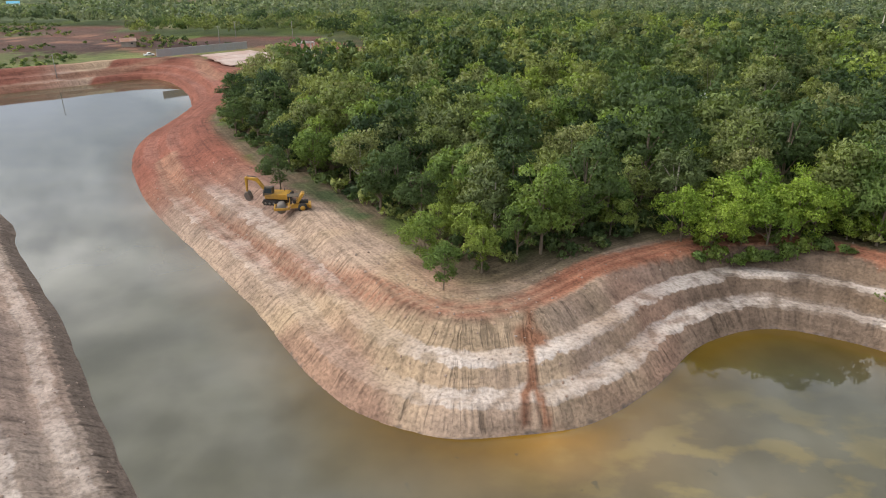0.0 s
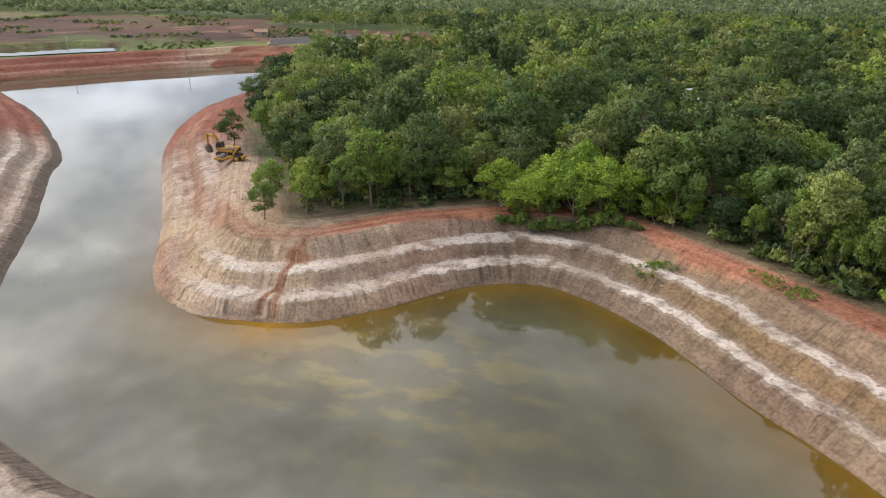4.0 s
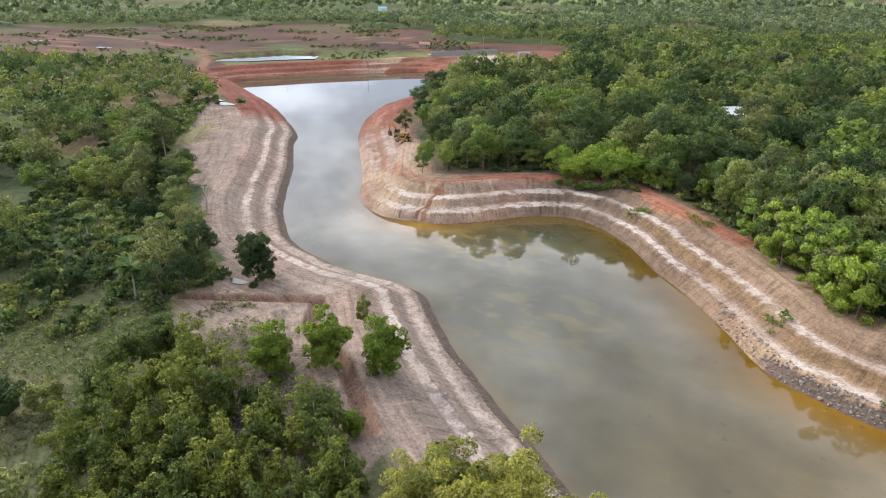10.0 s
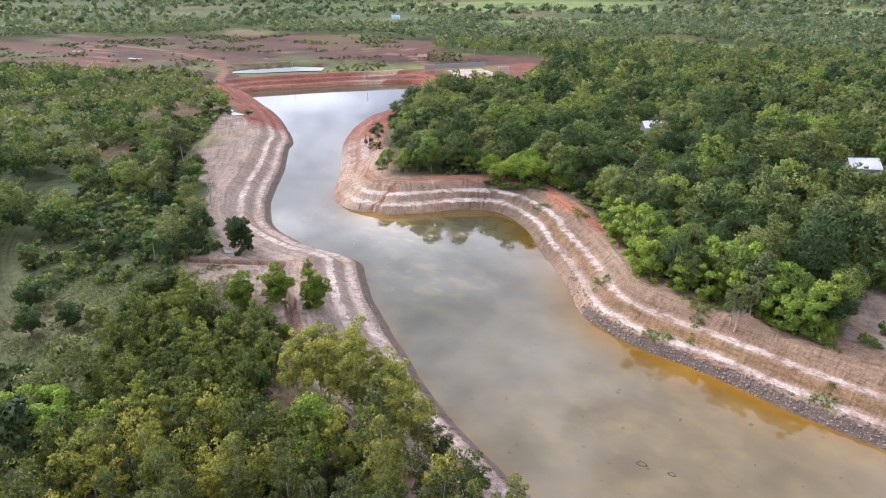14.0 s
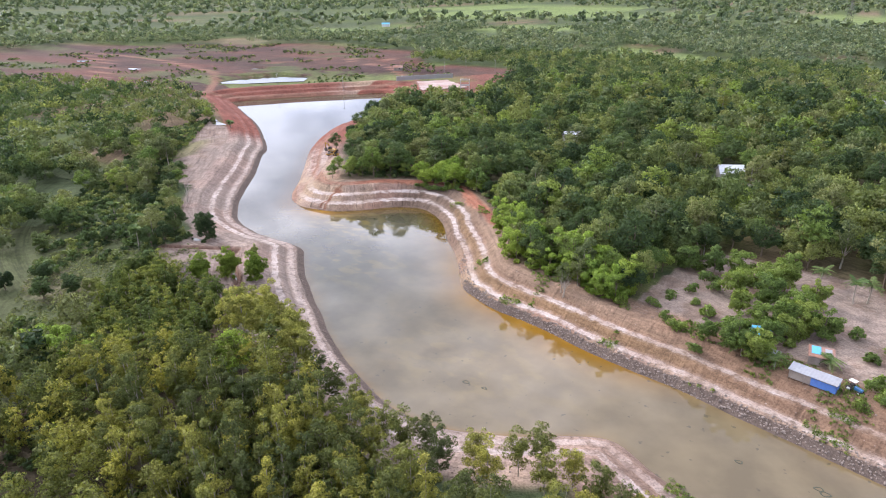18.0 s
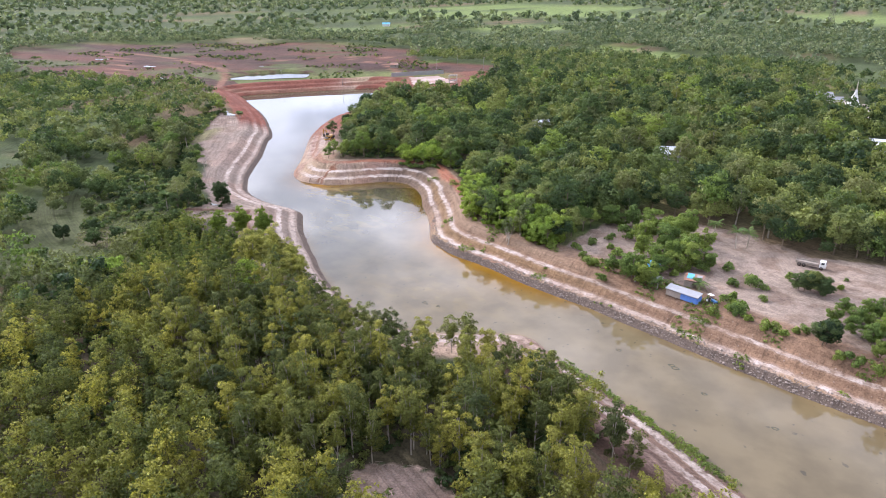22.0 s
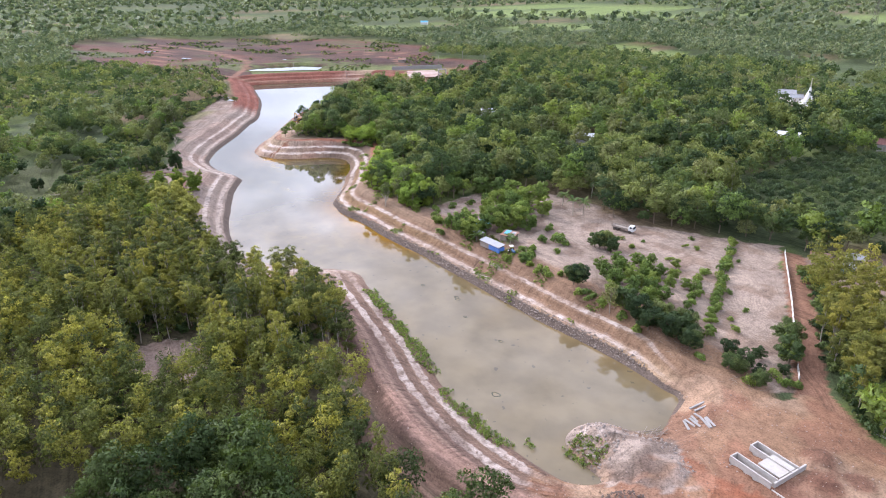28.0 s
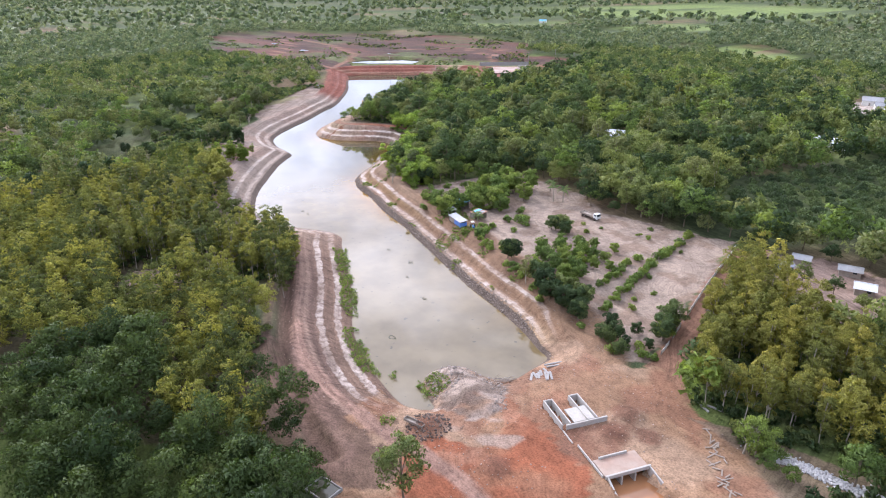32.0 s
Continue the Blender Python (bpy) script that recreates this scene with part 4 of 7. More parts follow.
def leaf_tris(centres, radii, n, size, rng, squash=0.85, slim=1.0):
    """n leaf clumps, each one triangle, in and round lobes, with the rounded normals of the whole mass."""
    pick = rng.choice(len(centres), n, p=radii ** 2 / np.sum(radii ** 2))
    v = rng.normal(size=(n, 3))
    v[:, 2] = v[:, 2] * 0.6 + np.abs(v[:, 2]) * 0.45
    v /= np.linalg.norm(v, axis=1)[:, None]
    c = centres[pick] + v * (radii[pick] * (0.5 + 0.62 * rng.uniform(0, 1, n) ** 0.6))[:, None] * (1, 1, squash)
    nr = v + rng.normal(size=(n, 3)) * 0.6
    nr /= np.linalg.norm(nr, axis=1)[:, None]
    a = np.cross(nr, rng.normal(size=(n, 3)))
    a /= np.linalg.norm(a, axis=1)[:, None]
    b = np.cross(nr, a)
    out = np.empty((n, 3, 3))
    stretch = rng.uniform(0.8, 1.4, n) * slim
    for k in range(3):
        ang = 2.094 * k + rng.uniform(-0.55, 0.55, n)
        rad = size * rng.uniform(0.5, 1.25, n)
        out[:, k] = c + a * (np.cos(ang) * rad * stretch)[:, None] + b * (np.sin(ang) * rad / stretch)[:, None]
    mid = np.average(centres, axis=0, weights=radii)
    whole = c - mid
    whole /= np.linalg.norm(whole, axis=1)[:, None] + 1e-6
    soft = v * 0.75 + whole * 0.8 + nr * 0.3
    return out, soft / np.linalg.norm(soft, axis=1)[:, None]


def mass(rng, k, centre, rx, rz, lo, hi, small, large, lift=0.5, floor_=0.0):
    """Lobes over an egg-shaped mass of foliage."""
    v = rng.normal(size=(k, 3))
    v[:, 2] = np.abs(v[:, 2]) * lift + v[:, 2] * (1.1 - lift)
    v /= np.linalg.norm(v, axis=1)[:, None]
    v *= rng.uniform(lo, hi, k)[:, None]
    c = v * (rx, rx, rz) + (0, 0, centre)
    c[:, :2] += rng.normal(size=2) * rx * 0.12
    rl = rng.uniform(small, large, k) * rx
    c[:, 2] = np.maximum(c[:, 2], floor_ + rl * 0.6)
    return c, rl


def lobes(kind, rng):
    """Lobes of a crown, with the height and reach of the tree in metres."""
    if kind == "broad":
        h, r = rng.uniform(8.0, 12.5), rng.uniform(2.9, 4.2)
        c, rl = mass(rng, 38, h * 0.56, r, h * 0.36, 0.45, 1.0, 0.16, 0.36, 0.35)
    elif kind == "euc":
        h, r = rng.uniform(13.0, 17.5), rng.uniform(2.0, 2.7)
        c, rl = mass(rng, 46, h * 0.56, r * 1.05, h * 0.40, 0.35, 1.04, 0.15, 0.36, 0.15)
    elif kind == "airy":
        h, r = rng.uniform(10.5, 12.0), rng.uniform(2.3, 2.8)
        c, rl = mass(rng, 58, h * 0.60, r * 1.1, h * 0.37, 0.25, 1.1, 0.14, 0.3, 0.1)
    elif kind == "dome":
        h, r = rng.uniform(4.2, 5.2), rng.uniform(2.6, 3.1)
        c, rl = mass(rng, 12, h * 0.5, r, h * 0.36, 0.4, 0.8, 0.3, 0.42)
    elif kind == "lone":
        h, r = rng.uniform(7.0, 8.0), rng.uniform(2.7, 3.2)
        c, rl = mass(rng, 40, h * 0.52, r, h * 0.42, 0.4, 1.0, 0.18, 0.34, 0.1)
    elif kind == "bushy":
        h, r = rng.uniform(7.0, 7.6), rng.uniform(2.5, 2.8)
        c, rl = mass(rng, 110, h * 0.50, r, h * 0.46, 0.3, 1.12, 0.14, 0.29, 0.05)
        rl *= np.interp(c[:, 2], [0.15 * h, 0.45 * h, h], [1.0, 1.15, 0.75])
    elif kind == "feather":
        h, r = rng.uniform(6.0, 8.0), rng.uniform(1.9, 2.4)
        c, rl = mass(rng, 30, h * 0.5, r, h * 0.46, 0.45, 1.05, 0.16, 0.32, 0.1)
    elif kind == "young":
        h, r = rng.uniform(6.0, 8.0), rng.uniform(1.25, 1.6)
        c, rl = mass(rng, 34, h * 0.54, r, h * 0.43, 0.3, 1.0, 0.22, 0.42, 0.1)
        rl *= np.interp(c[:, 2], [0.2 * h, 0.5 * h, h], [1.0, 1.0, 0.55])
    elif kind == "clump":
        h, r = rng.uniform(8.0, 12.0), rng.uniform(3.4, 4.6)
        c, rl = mass(rng, 9, h * 0.5, r, h * 0.36, 0.3, 0.9, 0.34, 0.56)
    else:
        h, r = rng.uniform(1.5, 2.1), rng.uniform(1.1, 1.5)
        c, rl = mass(rng, 10, h * 0.45, r, h * 0.4, 0.3, 0.9, 0.25, 0.42, 0.2)
    return c, rl, h, r


def limb_rings(verts, faces, a, b, r0, r1, sides=6):
    a, b = Vector(a), Vector(b)
    q = (b - a).to_track_quat("Z", "Y")
    base = len(verts)
    for p, r in ((a, r0), (b, r1)):
        for k in range(sides):
            verts.append(p + q @ Vector((math.cos(k / sides * math.tau) * r, math.sin(k / sides * math.tau) * r, 0)))
    for k in range(sides):
        j = (k + 1) % sides
        faces.append((base + k, base + j, base + sides + j, base + sides + k))


def trunk_mesh(name, c, h, mat, rng, thick=0.2, limbs=7):
    """A tapered, slightly bent trunk with limbs that run to the lobes of the crown."""
    verts, faces = [], []
    bend = rng.uniform(-0.35, 0.35, 2)
    top = h * 0.72
    pts = [Vector((bend[0] * math.sin(u * 2.4), bend[1] * math.sin(u * 2.0), -0.4 + (top + 0.4) * u)) for u in np.linspace(0, 1, 5)]
    rad = np.linspace(thick, thick * 0.4, 5)
    for k in range(4):
        limb_rings(verts, faces, pts[k], pts[k + 1], rad[k], rad[k + 1])
    for q in c[:limbs]:
        u = min(0.95, max(0.3, q[2] / h - 0.18))
        i = min(3, int(u * 4 / 0.95))
        limb_rings(verts, faces, pts[i].lerp(pts[i + 1], 0.5), q, thick * 0.38, thick * 0.12, 5)
    return mesh_from(name, verts, faces, mat, True)


def tree_kind(kind, variants, n, size, leaf, bark, thick, seed, slim=1.0):
    """Trunks, crowns and lobes of some trees of one kind."""
    out = []
    for i in range(variants):
        rng = np.random.default_rng(seed + i)
        c, rl, h, r = lobes(kind, rng)
        tris, nrm = leaf_tris(c, rl, n, size, rng, slim=slim)
        crown = tri_mesh(kind + "_crown", tris, leaf, None, nrm)
        out.append((trunk_mesh(kind + "_trunk", c, h, bark, rng, thick, 0 if kind == "young" else 7), crown, c, rl, h))
    return out


BROAD = tree_kind("broad", 9, 3000, 0.25, LEAF_WOOD, BARK, 0.22, 100)
EUC = tree_kind("euc", 9, 3600, 0.185, LEAF_EUC, PALE_BARK, 0.15, 200, 1.25)
SUNNY_EUC = tree_kind("euc", 5, 3800, 0.185, LEAF_SUNNY, PALE_BARK, 0.15, 230, 1.25)
BRIGHT = tree_kind("broad", 4, 3200, 0.25, LEAF_BRIGHT, BARK, 0.2, 300)
LIME = tree_kind("broad", 4, 3800, 0.22, LEAF_LIME, BARK, 0.2, 320)
PALE = tree_kind("broad", 4, 3000, 0.25, LEAF_OLIVE, PALE_BARK, 0.2, 340)
YOUNG_EUC = tree_kind("young", 6, 1500, 0.165, LEAF_YOUNG, PALE_BARK, 0.08, 800, 1.15)
LONE = tree_kind("lone", 4, 4600, 0.23, LEAF_BRIGHT, BARK, 0.16, 400)
DARK_LONE = tree_kind("lone", 3, 4800, 0.22, LEAF_WOOD, BARK, 0.2, 430)
FEATHER = tree_kind("feather", 4, 3800, 0.2, LEAF_LIME, BARK, 0.1, 500, 1.5)
GREEN_BUSH = tree_kind("bush", 4, 480, 0.19, LEAF_BRIGHT, BARK, 0.06, 640)
AIRY = tree_kind("airy", 4, 9500, 0.135, LEAF_PALE, PALE_BARK, 0.16, 760, 1.3)
BUSHY = tree_kind("bushy", 3, 15000, 0.15, LEAF_FRESH, BARK, 0.15, 450, 1.15)
BUSHY_DARK = tree_kind("bushy", 2, 15000, 0.15, LEAF_WOOD, BARK, 0.18, 470)
SPARSE = tree_kind("airy", 5, 4600, 0.165, LEAF_EUC, PALE_BARK, 0.13, 780, 1.25)
OLIVE = tree_kind("airy", 4, 2600, 0.2, LEAF_OLIVE, PALE_BARK, 0.2, 700)


def plant(kinds, x, y, scale, label, group="", name="tree", category="tree", sink=0.1, which=None):
    trunk, crown, *_ = kinds[RNG.integers(len(kinds)) if which is None else which % len(kinds)]
    t = thing(name, label, category, (x, y, ground_z(x, y) - sink), RNG.uniform(0, 360), group, scale)
    part("trunk", trunk, t)
    part("crown", crown, t)
    return t


def scatter(x0, x1, y0, y1, step, seed, jitter=0.42):
    rng = np.random.default_rng(seed)
    gx, gy = np.meshgrid(np.arange(x0, x1, step), np.arange(y0, y1, step))
    return gx.ravel() + rng.uniform(-jitter, jitter, gx.size) * step, gy.ravel() + rng.uniform(-jitter, jitter, gy.size) * step


def joined_wood(name, kind, xs, ys, scales, n, size, leaf, label, seed, sink=0.0, squash=0.8):
    """Many trees too many to count, as one mesh of leaf clumps."""
    rng = np.random.default_rng(seed)
    zs = np.maximum(heights(xs, ys), 0.0)
    tris, tint, norms = [], [], []
    for v in range(6):
        c, rl, h, r = lobes(kind, rng)
        t, nrm = leaf_tris(c, rl, n, size, rng, squash)
        idx = np.arange(v, len(xs), 6)
        if not len(idx):
            continue
        ang = rng.uniform(0, 6.28, len(idx))
        co, si = np.cos(ang)[:, None, None], np.sin(ang)[:, None, None]
        sc = scales[idx][:, None, None]
        px = (t[None, ..., 0] * co - t[None, ..., 1] * si) * sc + xs[idx][:, None, None]
        py = (t[None, ..., 0] * si + t[None, ..., 1] * co) * sc + ys[idx][:, None, None]
        pz = t[None, ..., 2] * sc + zs[idx][:, None, None] - sink
        tris.append(np.stack([px, py, pz], -1).reshape(-1, 3, 3))
        qx, qy = co[..., 0], si[..., 0]
        nx, ny = nrm[None, :, 0] * qx - nrm[None, :, 1] * qy, nrm[None, :, 0] * qy + nrm[None, :, 1] * qx
        norms.append(np.stack([nx, ny, np.broadcast_to(nrm[None, :, 2], nx.shape)], -1).reshape(-1, 3))
        tint.append(np.repeat(rng.uniform(0, 1, len(idx)), n))
    return tagged(new(name, tri_mesh(name, np.concatenate(tris), leaf, np.concatenate(tint), np.concatenate(norms))), label, "woodland", kind="stuff")


def shore_d(x, y):
    return shore_field(x, y)[0]


LEFT_GROVE = [(46, -70), (62, -50), (65, -40), (80, -42), (95, -48.5), (109, -55.5), (122, -59), (138, -62), (150, -56), (160, -51), (170, -53), (182, -60), (194, -71), (208, -81), (221, -91), (236, -96), (246, -98), (228, -112), (200, -104), (182, -122), (172, -200), (120, -200), (40, -120)]
EAST_GROVE = [(258, 46), (266, 24), (275, -4), (285, -21), (298, -20), (316, -17), (345, -14), (352, 20), (318, 16), (296, 20), (280, 34), (266, 44)]


def open_land(x, y):
    """True where no wood stands."""
    d, s = shore_field(x, y)
    right = right_bank(x, y, d, s) > 0.5
    res = d < np.where(right, np.where(x > 55, 17.5, 20.0), 24)
    res |= right & (d < 22.5) & (x < 10)
    for poly in (GRASS, SITE_EDGE, FENCE_PATH, FARM, SITE, SIDE_CLEAR, GLADE, HUT_YARD, PAGODA_YARD, RED_FAR, SPILLWAY, ORCHARD, EAST_GROVE, LEFT_GROVE, YOUNG, *PADDIES):
        res |= inside(x, y, poly)
    for px, py, pr in HOUSE_PLOTS:
        res |= np.hypot(x - px, y - py) < pr
    res |= near_box(x, y, ROAD, 8)[0] < 3.8
    return res


# eucalyptus groves
xs, ys = scatter(0, 350, -200, 50, 4.1, 11)
ok = (inside(xs, ys, LEFT_GROVE) | inside(xs, ys, EAST_GROVE)) & ~inside(xs, ys, GLADE) & (fbm(xs, ys, 18, 2, 131) > 0.27)
xs, ys = xs[ok], ys[ok]
sc = np.random.default_rng(3).uniform(0.75, 1.08, len(xs))
east = inside(xs, ys, EAST_GROVE)
chosen = np.zeros(len(xs), bool)
chosen[np.argsort(np.where(east, 1e6, np.abs(xs - 128) * 0.4 + np.abs(ys + 70)))[:210]] = True
chosen[np.argsort(np.where(east, np.hypot(xs - 280, ys + 5), 1e6))[:90]] = True
for a, b, k in zip(xs[chosen & east], ys[chosen & east], sc[chosen & east]):
    plant(SUNNY_EUC, a, b, k, "tall yellow-green eucalyptus beside the field wall", "eastern eucalyptus grove", "eucalyptus_tree")
joined_wood("eastern_eucalyptus_wood", "euc", xs[~chosen & east], ys[~chosen & east], sc[~chosen & east], 820, 0.29, LEAF_SUNNY, "dense stand of yellow-green eucalyptus trees", 41)
chosen |= east
for a, b, k in zip(xs[chosen & ~east], ys[chosen & ~east], sc[chosen & ~east]):
    plant(EUC, a, b, k, "slender eucalyptus with pale trunk and yellow-green crown", "eucalyptus grove", "eucalyptus_tree")
joined_wood("eucalyptus_wood", "euc", xs[~chosen], ys[~chosen], sc[~chosen], 820, 0.29, LEAF_EUC, "dense grove of yellow-green eucalyptus trees", 31)

xs, ys = scatter(0, 70, -70, -20, 2.6, 21)
ok = inside(xs, ys, YOUNG) & (shore_d(xs, ys) > 24) & (np.hypot(xs - 33, ys + 22) > 5) & (fbm(xs, ys, 9, 2, 211) > 0.24)
for a, b in zip(xs[ok], ys[ok]):
    plant(YOUNG_EUC, a, b, RNG.uniform(0.95, 1.4), "young cone-shaped eucalyptus with yellow-green leaves", "young plantation", "young_eucalyptus")

# broadleaf wood round the pond
xs, ys = scatter(-140, 330, -150, 330, 6.1, 12)
keep = ~open_land(xs, ys)
d, s = shore_field(xs, ys)
right = right_bank(xs, ys, d, s) > 0.5
keep &= right | (fbm(xs, ys, 20, 2, 141) > np.where(xs < 60, 0.47, 0.34))
xs, ys, d, right = xs[keep], ys[keep], d[keep], right[keep]
sc = np.random.default_rng(4).uniform(0.7, 1.65, len(xs)) * np.where(d < 30, 0.82, 1.0) * np.where(right | (xs > 60), 1.0, 0.8)
for hx, hy, lean, reach in ((139, 147, 0.05, 36), (64.5, 170, 0.3, 34), (218, 213, 0.0, 34), (208, 325, 0.0, 60), (262, 222, 0.1, 30)):
    low = (ys < hy + 4) & (ys > hy - reach) & (np.abs(xs - hx - lean * (hy - ys)) < 9)
    sc[low] *= 0.5
edge = right & (d < 38) & (xs < 150) | ~right & (d < 46) & (xs < 40)
order = np.argsort(np.where(edge, d, 1e6))[:300]
chosen = np.zeros(len(xs), bool)
chosen[order[edge[order]]] = True
# edge trees on the left lean to paler leaves, in place of haze
for a, b, k in zip(xs[chosen], ys[chosen], sc[chosen]):
    plant((BROAD, BROAD, BROAD, BROAD, BRIGHT, BRIGHT, BROAD, PALE)[RNG.integers(8)] if b > 60 or a > 40 else (BROAD, PALE, PALE, BRIGHT)[RNG.integers(4)], a, b, k, "leafy broadleaf tree at the edge of the wood", "woodland edge trees", "broadleaf_tree")
close = ~chosen & ((np.hypot((xs - 60) / 1.4, ys - 60) < 130) | (xs > 170) & (xs < 290) & (ys < -88))
rest = ~chosen & ~close
lot = np.random.default_rng(44).uniform(0, 1, len(xs))
patchy = fbm(xs, ys, 35, 2, 221)
# olive is likelier on the left bank, lightening it like haze
olive, fresh = lot + 0.9 * (patchy - 0.5) > np.where(right, 0.86, 0.55), lot - 0.9 * (patchy - 0.5) < 0.18
shady = (xs > 165) & (ys < -88)
olive &= ~shady
fresh &= ~shady
for sel, leaf, word in ((shady, LEAF_SHADE, "dark green"), (~olive & ~fresh & ~shady, LEAF_WOOD, "dense green"), (olive, LEAF_OLIVE, "pale olive"), (fresh, LEAF_BRIGHT, "fresh green")):
    joined_wood("broadleaf_wood", "broad", xs[close & sel], ys[close & sel], sc[close & sel], 2200 if leaf is LEAF_SHADE else 1000, 0.24 if leaf is LEAF_SHADE else 0.36, leaf, word + " broadleaf trees of the wood's uneven canopy", 32)
    if (rest & sel).sum() > 5:
        joined_wood("outer_wood", "broad", xs[rest & sel], ys[rest & sel], sc[rest & sel], 300, 0.6, leaf, word + " broadleaf trees behind the farm and the pond", 36)

# scrub along the edges of the woods and in the clearings
xs, ys = scatter(-140, 350, -110, 200, 2.5, 15)
d, s = shore_field(xs, ys)
right = right_bank(xs, ys, d, s) > 0.5
rim = right & (d > 17.5) & (d < 30) & (xs < 130) & (near_box(xs, ys, ROAD, 8)[0] > 3.3) & ((xs > 14) | (d > 23))
rim |= ~right & (d > 24) & (d < 60) & ~inside(xs, ys, SIDE_CLEAR) & (xs < 40) & ~inside(xs, ys, GRASS) & ~inside(xs, ys, YOUNG)
rim |= inside(xs, ys, GRASS) & (fbm(xs, ys, 12, 2, 171) > 0.64)
rim |= inside(xs, ys, SITE_EDGE) & (fbm(xs, ys, 9, 2, 172) > 0.45)
rim |= inside(xs, ys, EAST_GROVE) | (inside(xs, ys, LEFT_GROVE) & ~inside(xs, ys, GLADE) & (fbm(xs, ys, 15, 2, 173) > 0.36))
rim &= ~inside(xs, ys, FARM) & ~inside(xs, ys, SITE)
xs, ys = xs[rim], ys[rim]
joined_wood("undergrowth", "bush", xs, ys, np.random.default_rng(9).uniform(0.6, 1.5, len(xs)), 80, 0.38, LEAF_WOOD, "tangled green undergrowth below and beside the trees", 37)

# weeds and grass tufts on the banks and the pond's margins
xs, ys = scatter(20, 260, -75, 110, 0.9, 16)
d, s = shore_field(xs, ys)
right = right_bank(xs, ys, d, s) > 0.5
clump = fbm(xs, ys, 8, 3, 101)
weedy = right & (d > 1.5) & (d < 15) & (xs > 52) & (xs < 235) & (clump > 0.74)
weedy |= right & (d > 13) & (d < 19) & (xs > 95) & (xs < 240) & (clump > 0.56)
weedy |= ~right & (d > -1.2) & (d < 3.4) & (xs > 158) & (xs < 230) & (clump > 0.34)
weedy |= right & (d > 0.3) & (d < 4.0) & (xs > 190) & (xs < 240) & (clump > 0.52)
weedy |= right & (d > 9) & (d < 14) & (xs > 165) & (xs < 215) & (clump > 0.57)
weedy |= right & (d > 12) & (d < 17.5) & (xs > 150) & (xs < 240) & (clump > 0.5)
weedy |= (np.hypot((xs - 242) / 1.35, ys + 56.4) < 3.3) | (np.hypot(xs - 231.4, ys + 60.1) < 1.5) | (np.hypot(xs - 254.4, ys + 82.6) < 1.6) | (np.hypot(xs - 249, ys + 74) < 1.5)
xs, ys = xs[weedy], ys[weedy]
joined_wood("bank_weeds", "bush", xs, ys, np.random.default_rng(10).uniform(0.25, 0.55, len(xs)), 40, 0.4, LEAF_BRIGHT, "patches of fresh green weeds on the bare bank", 38)

# grass on the left meadow and clearing
xs, ys = scatter(-62, 44, -86, 6, 0.95, 19)
tuft = (inside(xs, ys, GRASS) & (fbm(xs, ys, 7, 3, 201) > 0.4)) | (inside(xs, ys, SIDE_CLEAR) & (fbm(xs, ys, 8, 3, 203) > 0.6) & (shore_d(xs, ys) > 27))
xs, ys = xs[tuft], ys[tuft]
joined_wood("meadow_grass", "bush", xs, ys, np.random.default_rng(18).uniform(0.2, 0.5, len(xs)), 22, 0.42, LEAF_OLIVE, "rough green grass with low weeds", 40)

# scrub and low trees over the worked land behind the dam
xs, ys = scatter(-560, -60, 160, 540, 5.0, 18)
scrub = inside(xs, ys, RED_FAR) & (fbm(xs, ys, 26, 3, 191) > 0.56) & (shore_d(xs, ys) > 16)
for line, wide in FAR_TRACKS:
    scrub &= near_line(xs, ys, line)[0] > wide + 1.5
for poly, level in FAR_POOLS:
    scrub &= near_line(xs, ys, poly, True)[0] > 9
    scrub &= ~inside(xs, ys, poly)
scrub &= ~inside(xs, ys, SPILLWAY) & (shore_d(xs, ys) > 26)
xs, ys = xs[scrub], ys[scrub]
joined_wood("dam_scrub", "bush", xs, ys, np.random.default_rng(17).uniform(0.4, 1.5, len(xs)), 34, 0.5, LEAF_WOOD, "low scrub over red worked earth", 39)

# orchard in rows
gx, gy = np.meshgrid(np.arange(0, 170, 6.4), np.arange(0, 200, 6.0))
ox, oy = 225 + gx.ravel() * 0.83 - gy.ravel() * 0.56, 40 + gx.ravel() * 0.56 + gy.ravel() * 0.83
ok = inside(ox, oy, ORCHARD)
joined_wood("orchard", "dome", ox[ok], oy[ok], np.random.default_rng(5).uniform(0.9, 1.3, ok.sum()), 420, 0.36, LEAF_DARK, "orchard of low dark green rounded trees in rows", 33)

# woods further off, coarser with distance; the farthest leaves carry painted haze
xs, ys = scatter(-1100, 700, -250, 1000, 7.7, 13)
far = np.hypot(xs - 50, ys - 60)
keep = (~open_land(xs, ys)) & ~((xs > -140) & (xs < 330) & (ys > -150) & (ys < 330)) & (far < 850)
keep &= (fbm(xs, ys, 70, 3, 151) > 0.25 + 0.12 * ((ys > 420) & (xs < 100)))
keep &= (xs * 0.5 + ys > -420)
xs, ys = xs[keep], ys[keep]
reach = np.hypot(xs - 50, ys - 60)
sc = np.random.default_rng(6).uniform(0.7, 1.4, len(xs))
lot = np.random.default_rng(66).uniform(0, 1, len(xs)) + 0.8 * (fbm(xs, ys, 60, 2, 241) - 0.5)
for sel, leaf, n, size, word, seed in (((reach < 450) & (lot < 0.62), LEAF_WOOD, 84, 0.78, "green", 34), ((reach < 450) & (lot >= 0.62), LEAF_OLIVE, 84, 0.78, "pale olive", 42), (reach >= 450, LEAF_FAR, 30, 1.35, "haze-paled green", 43)):
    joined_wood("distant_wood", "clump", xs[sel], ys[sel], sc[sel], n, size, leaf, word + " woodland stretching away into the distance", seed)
xs, ys = scatter(-3600, 2000, -100, 3600, 31.0, 14)
far = np.hypot(xs - 50, ys - 60)
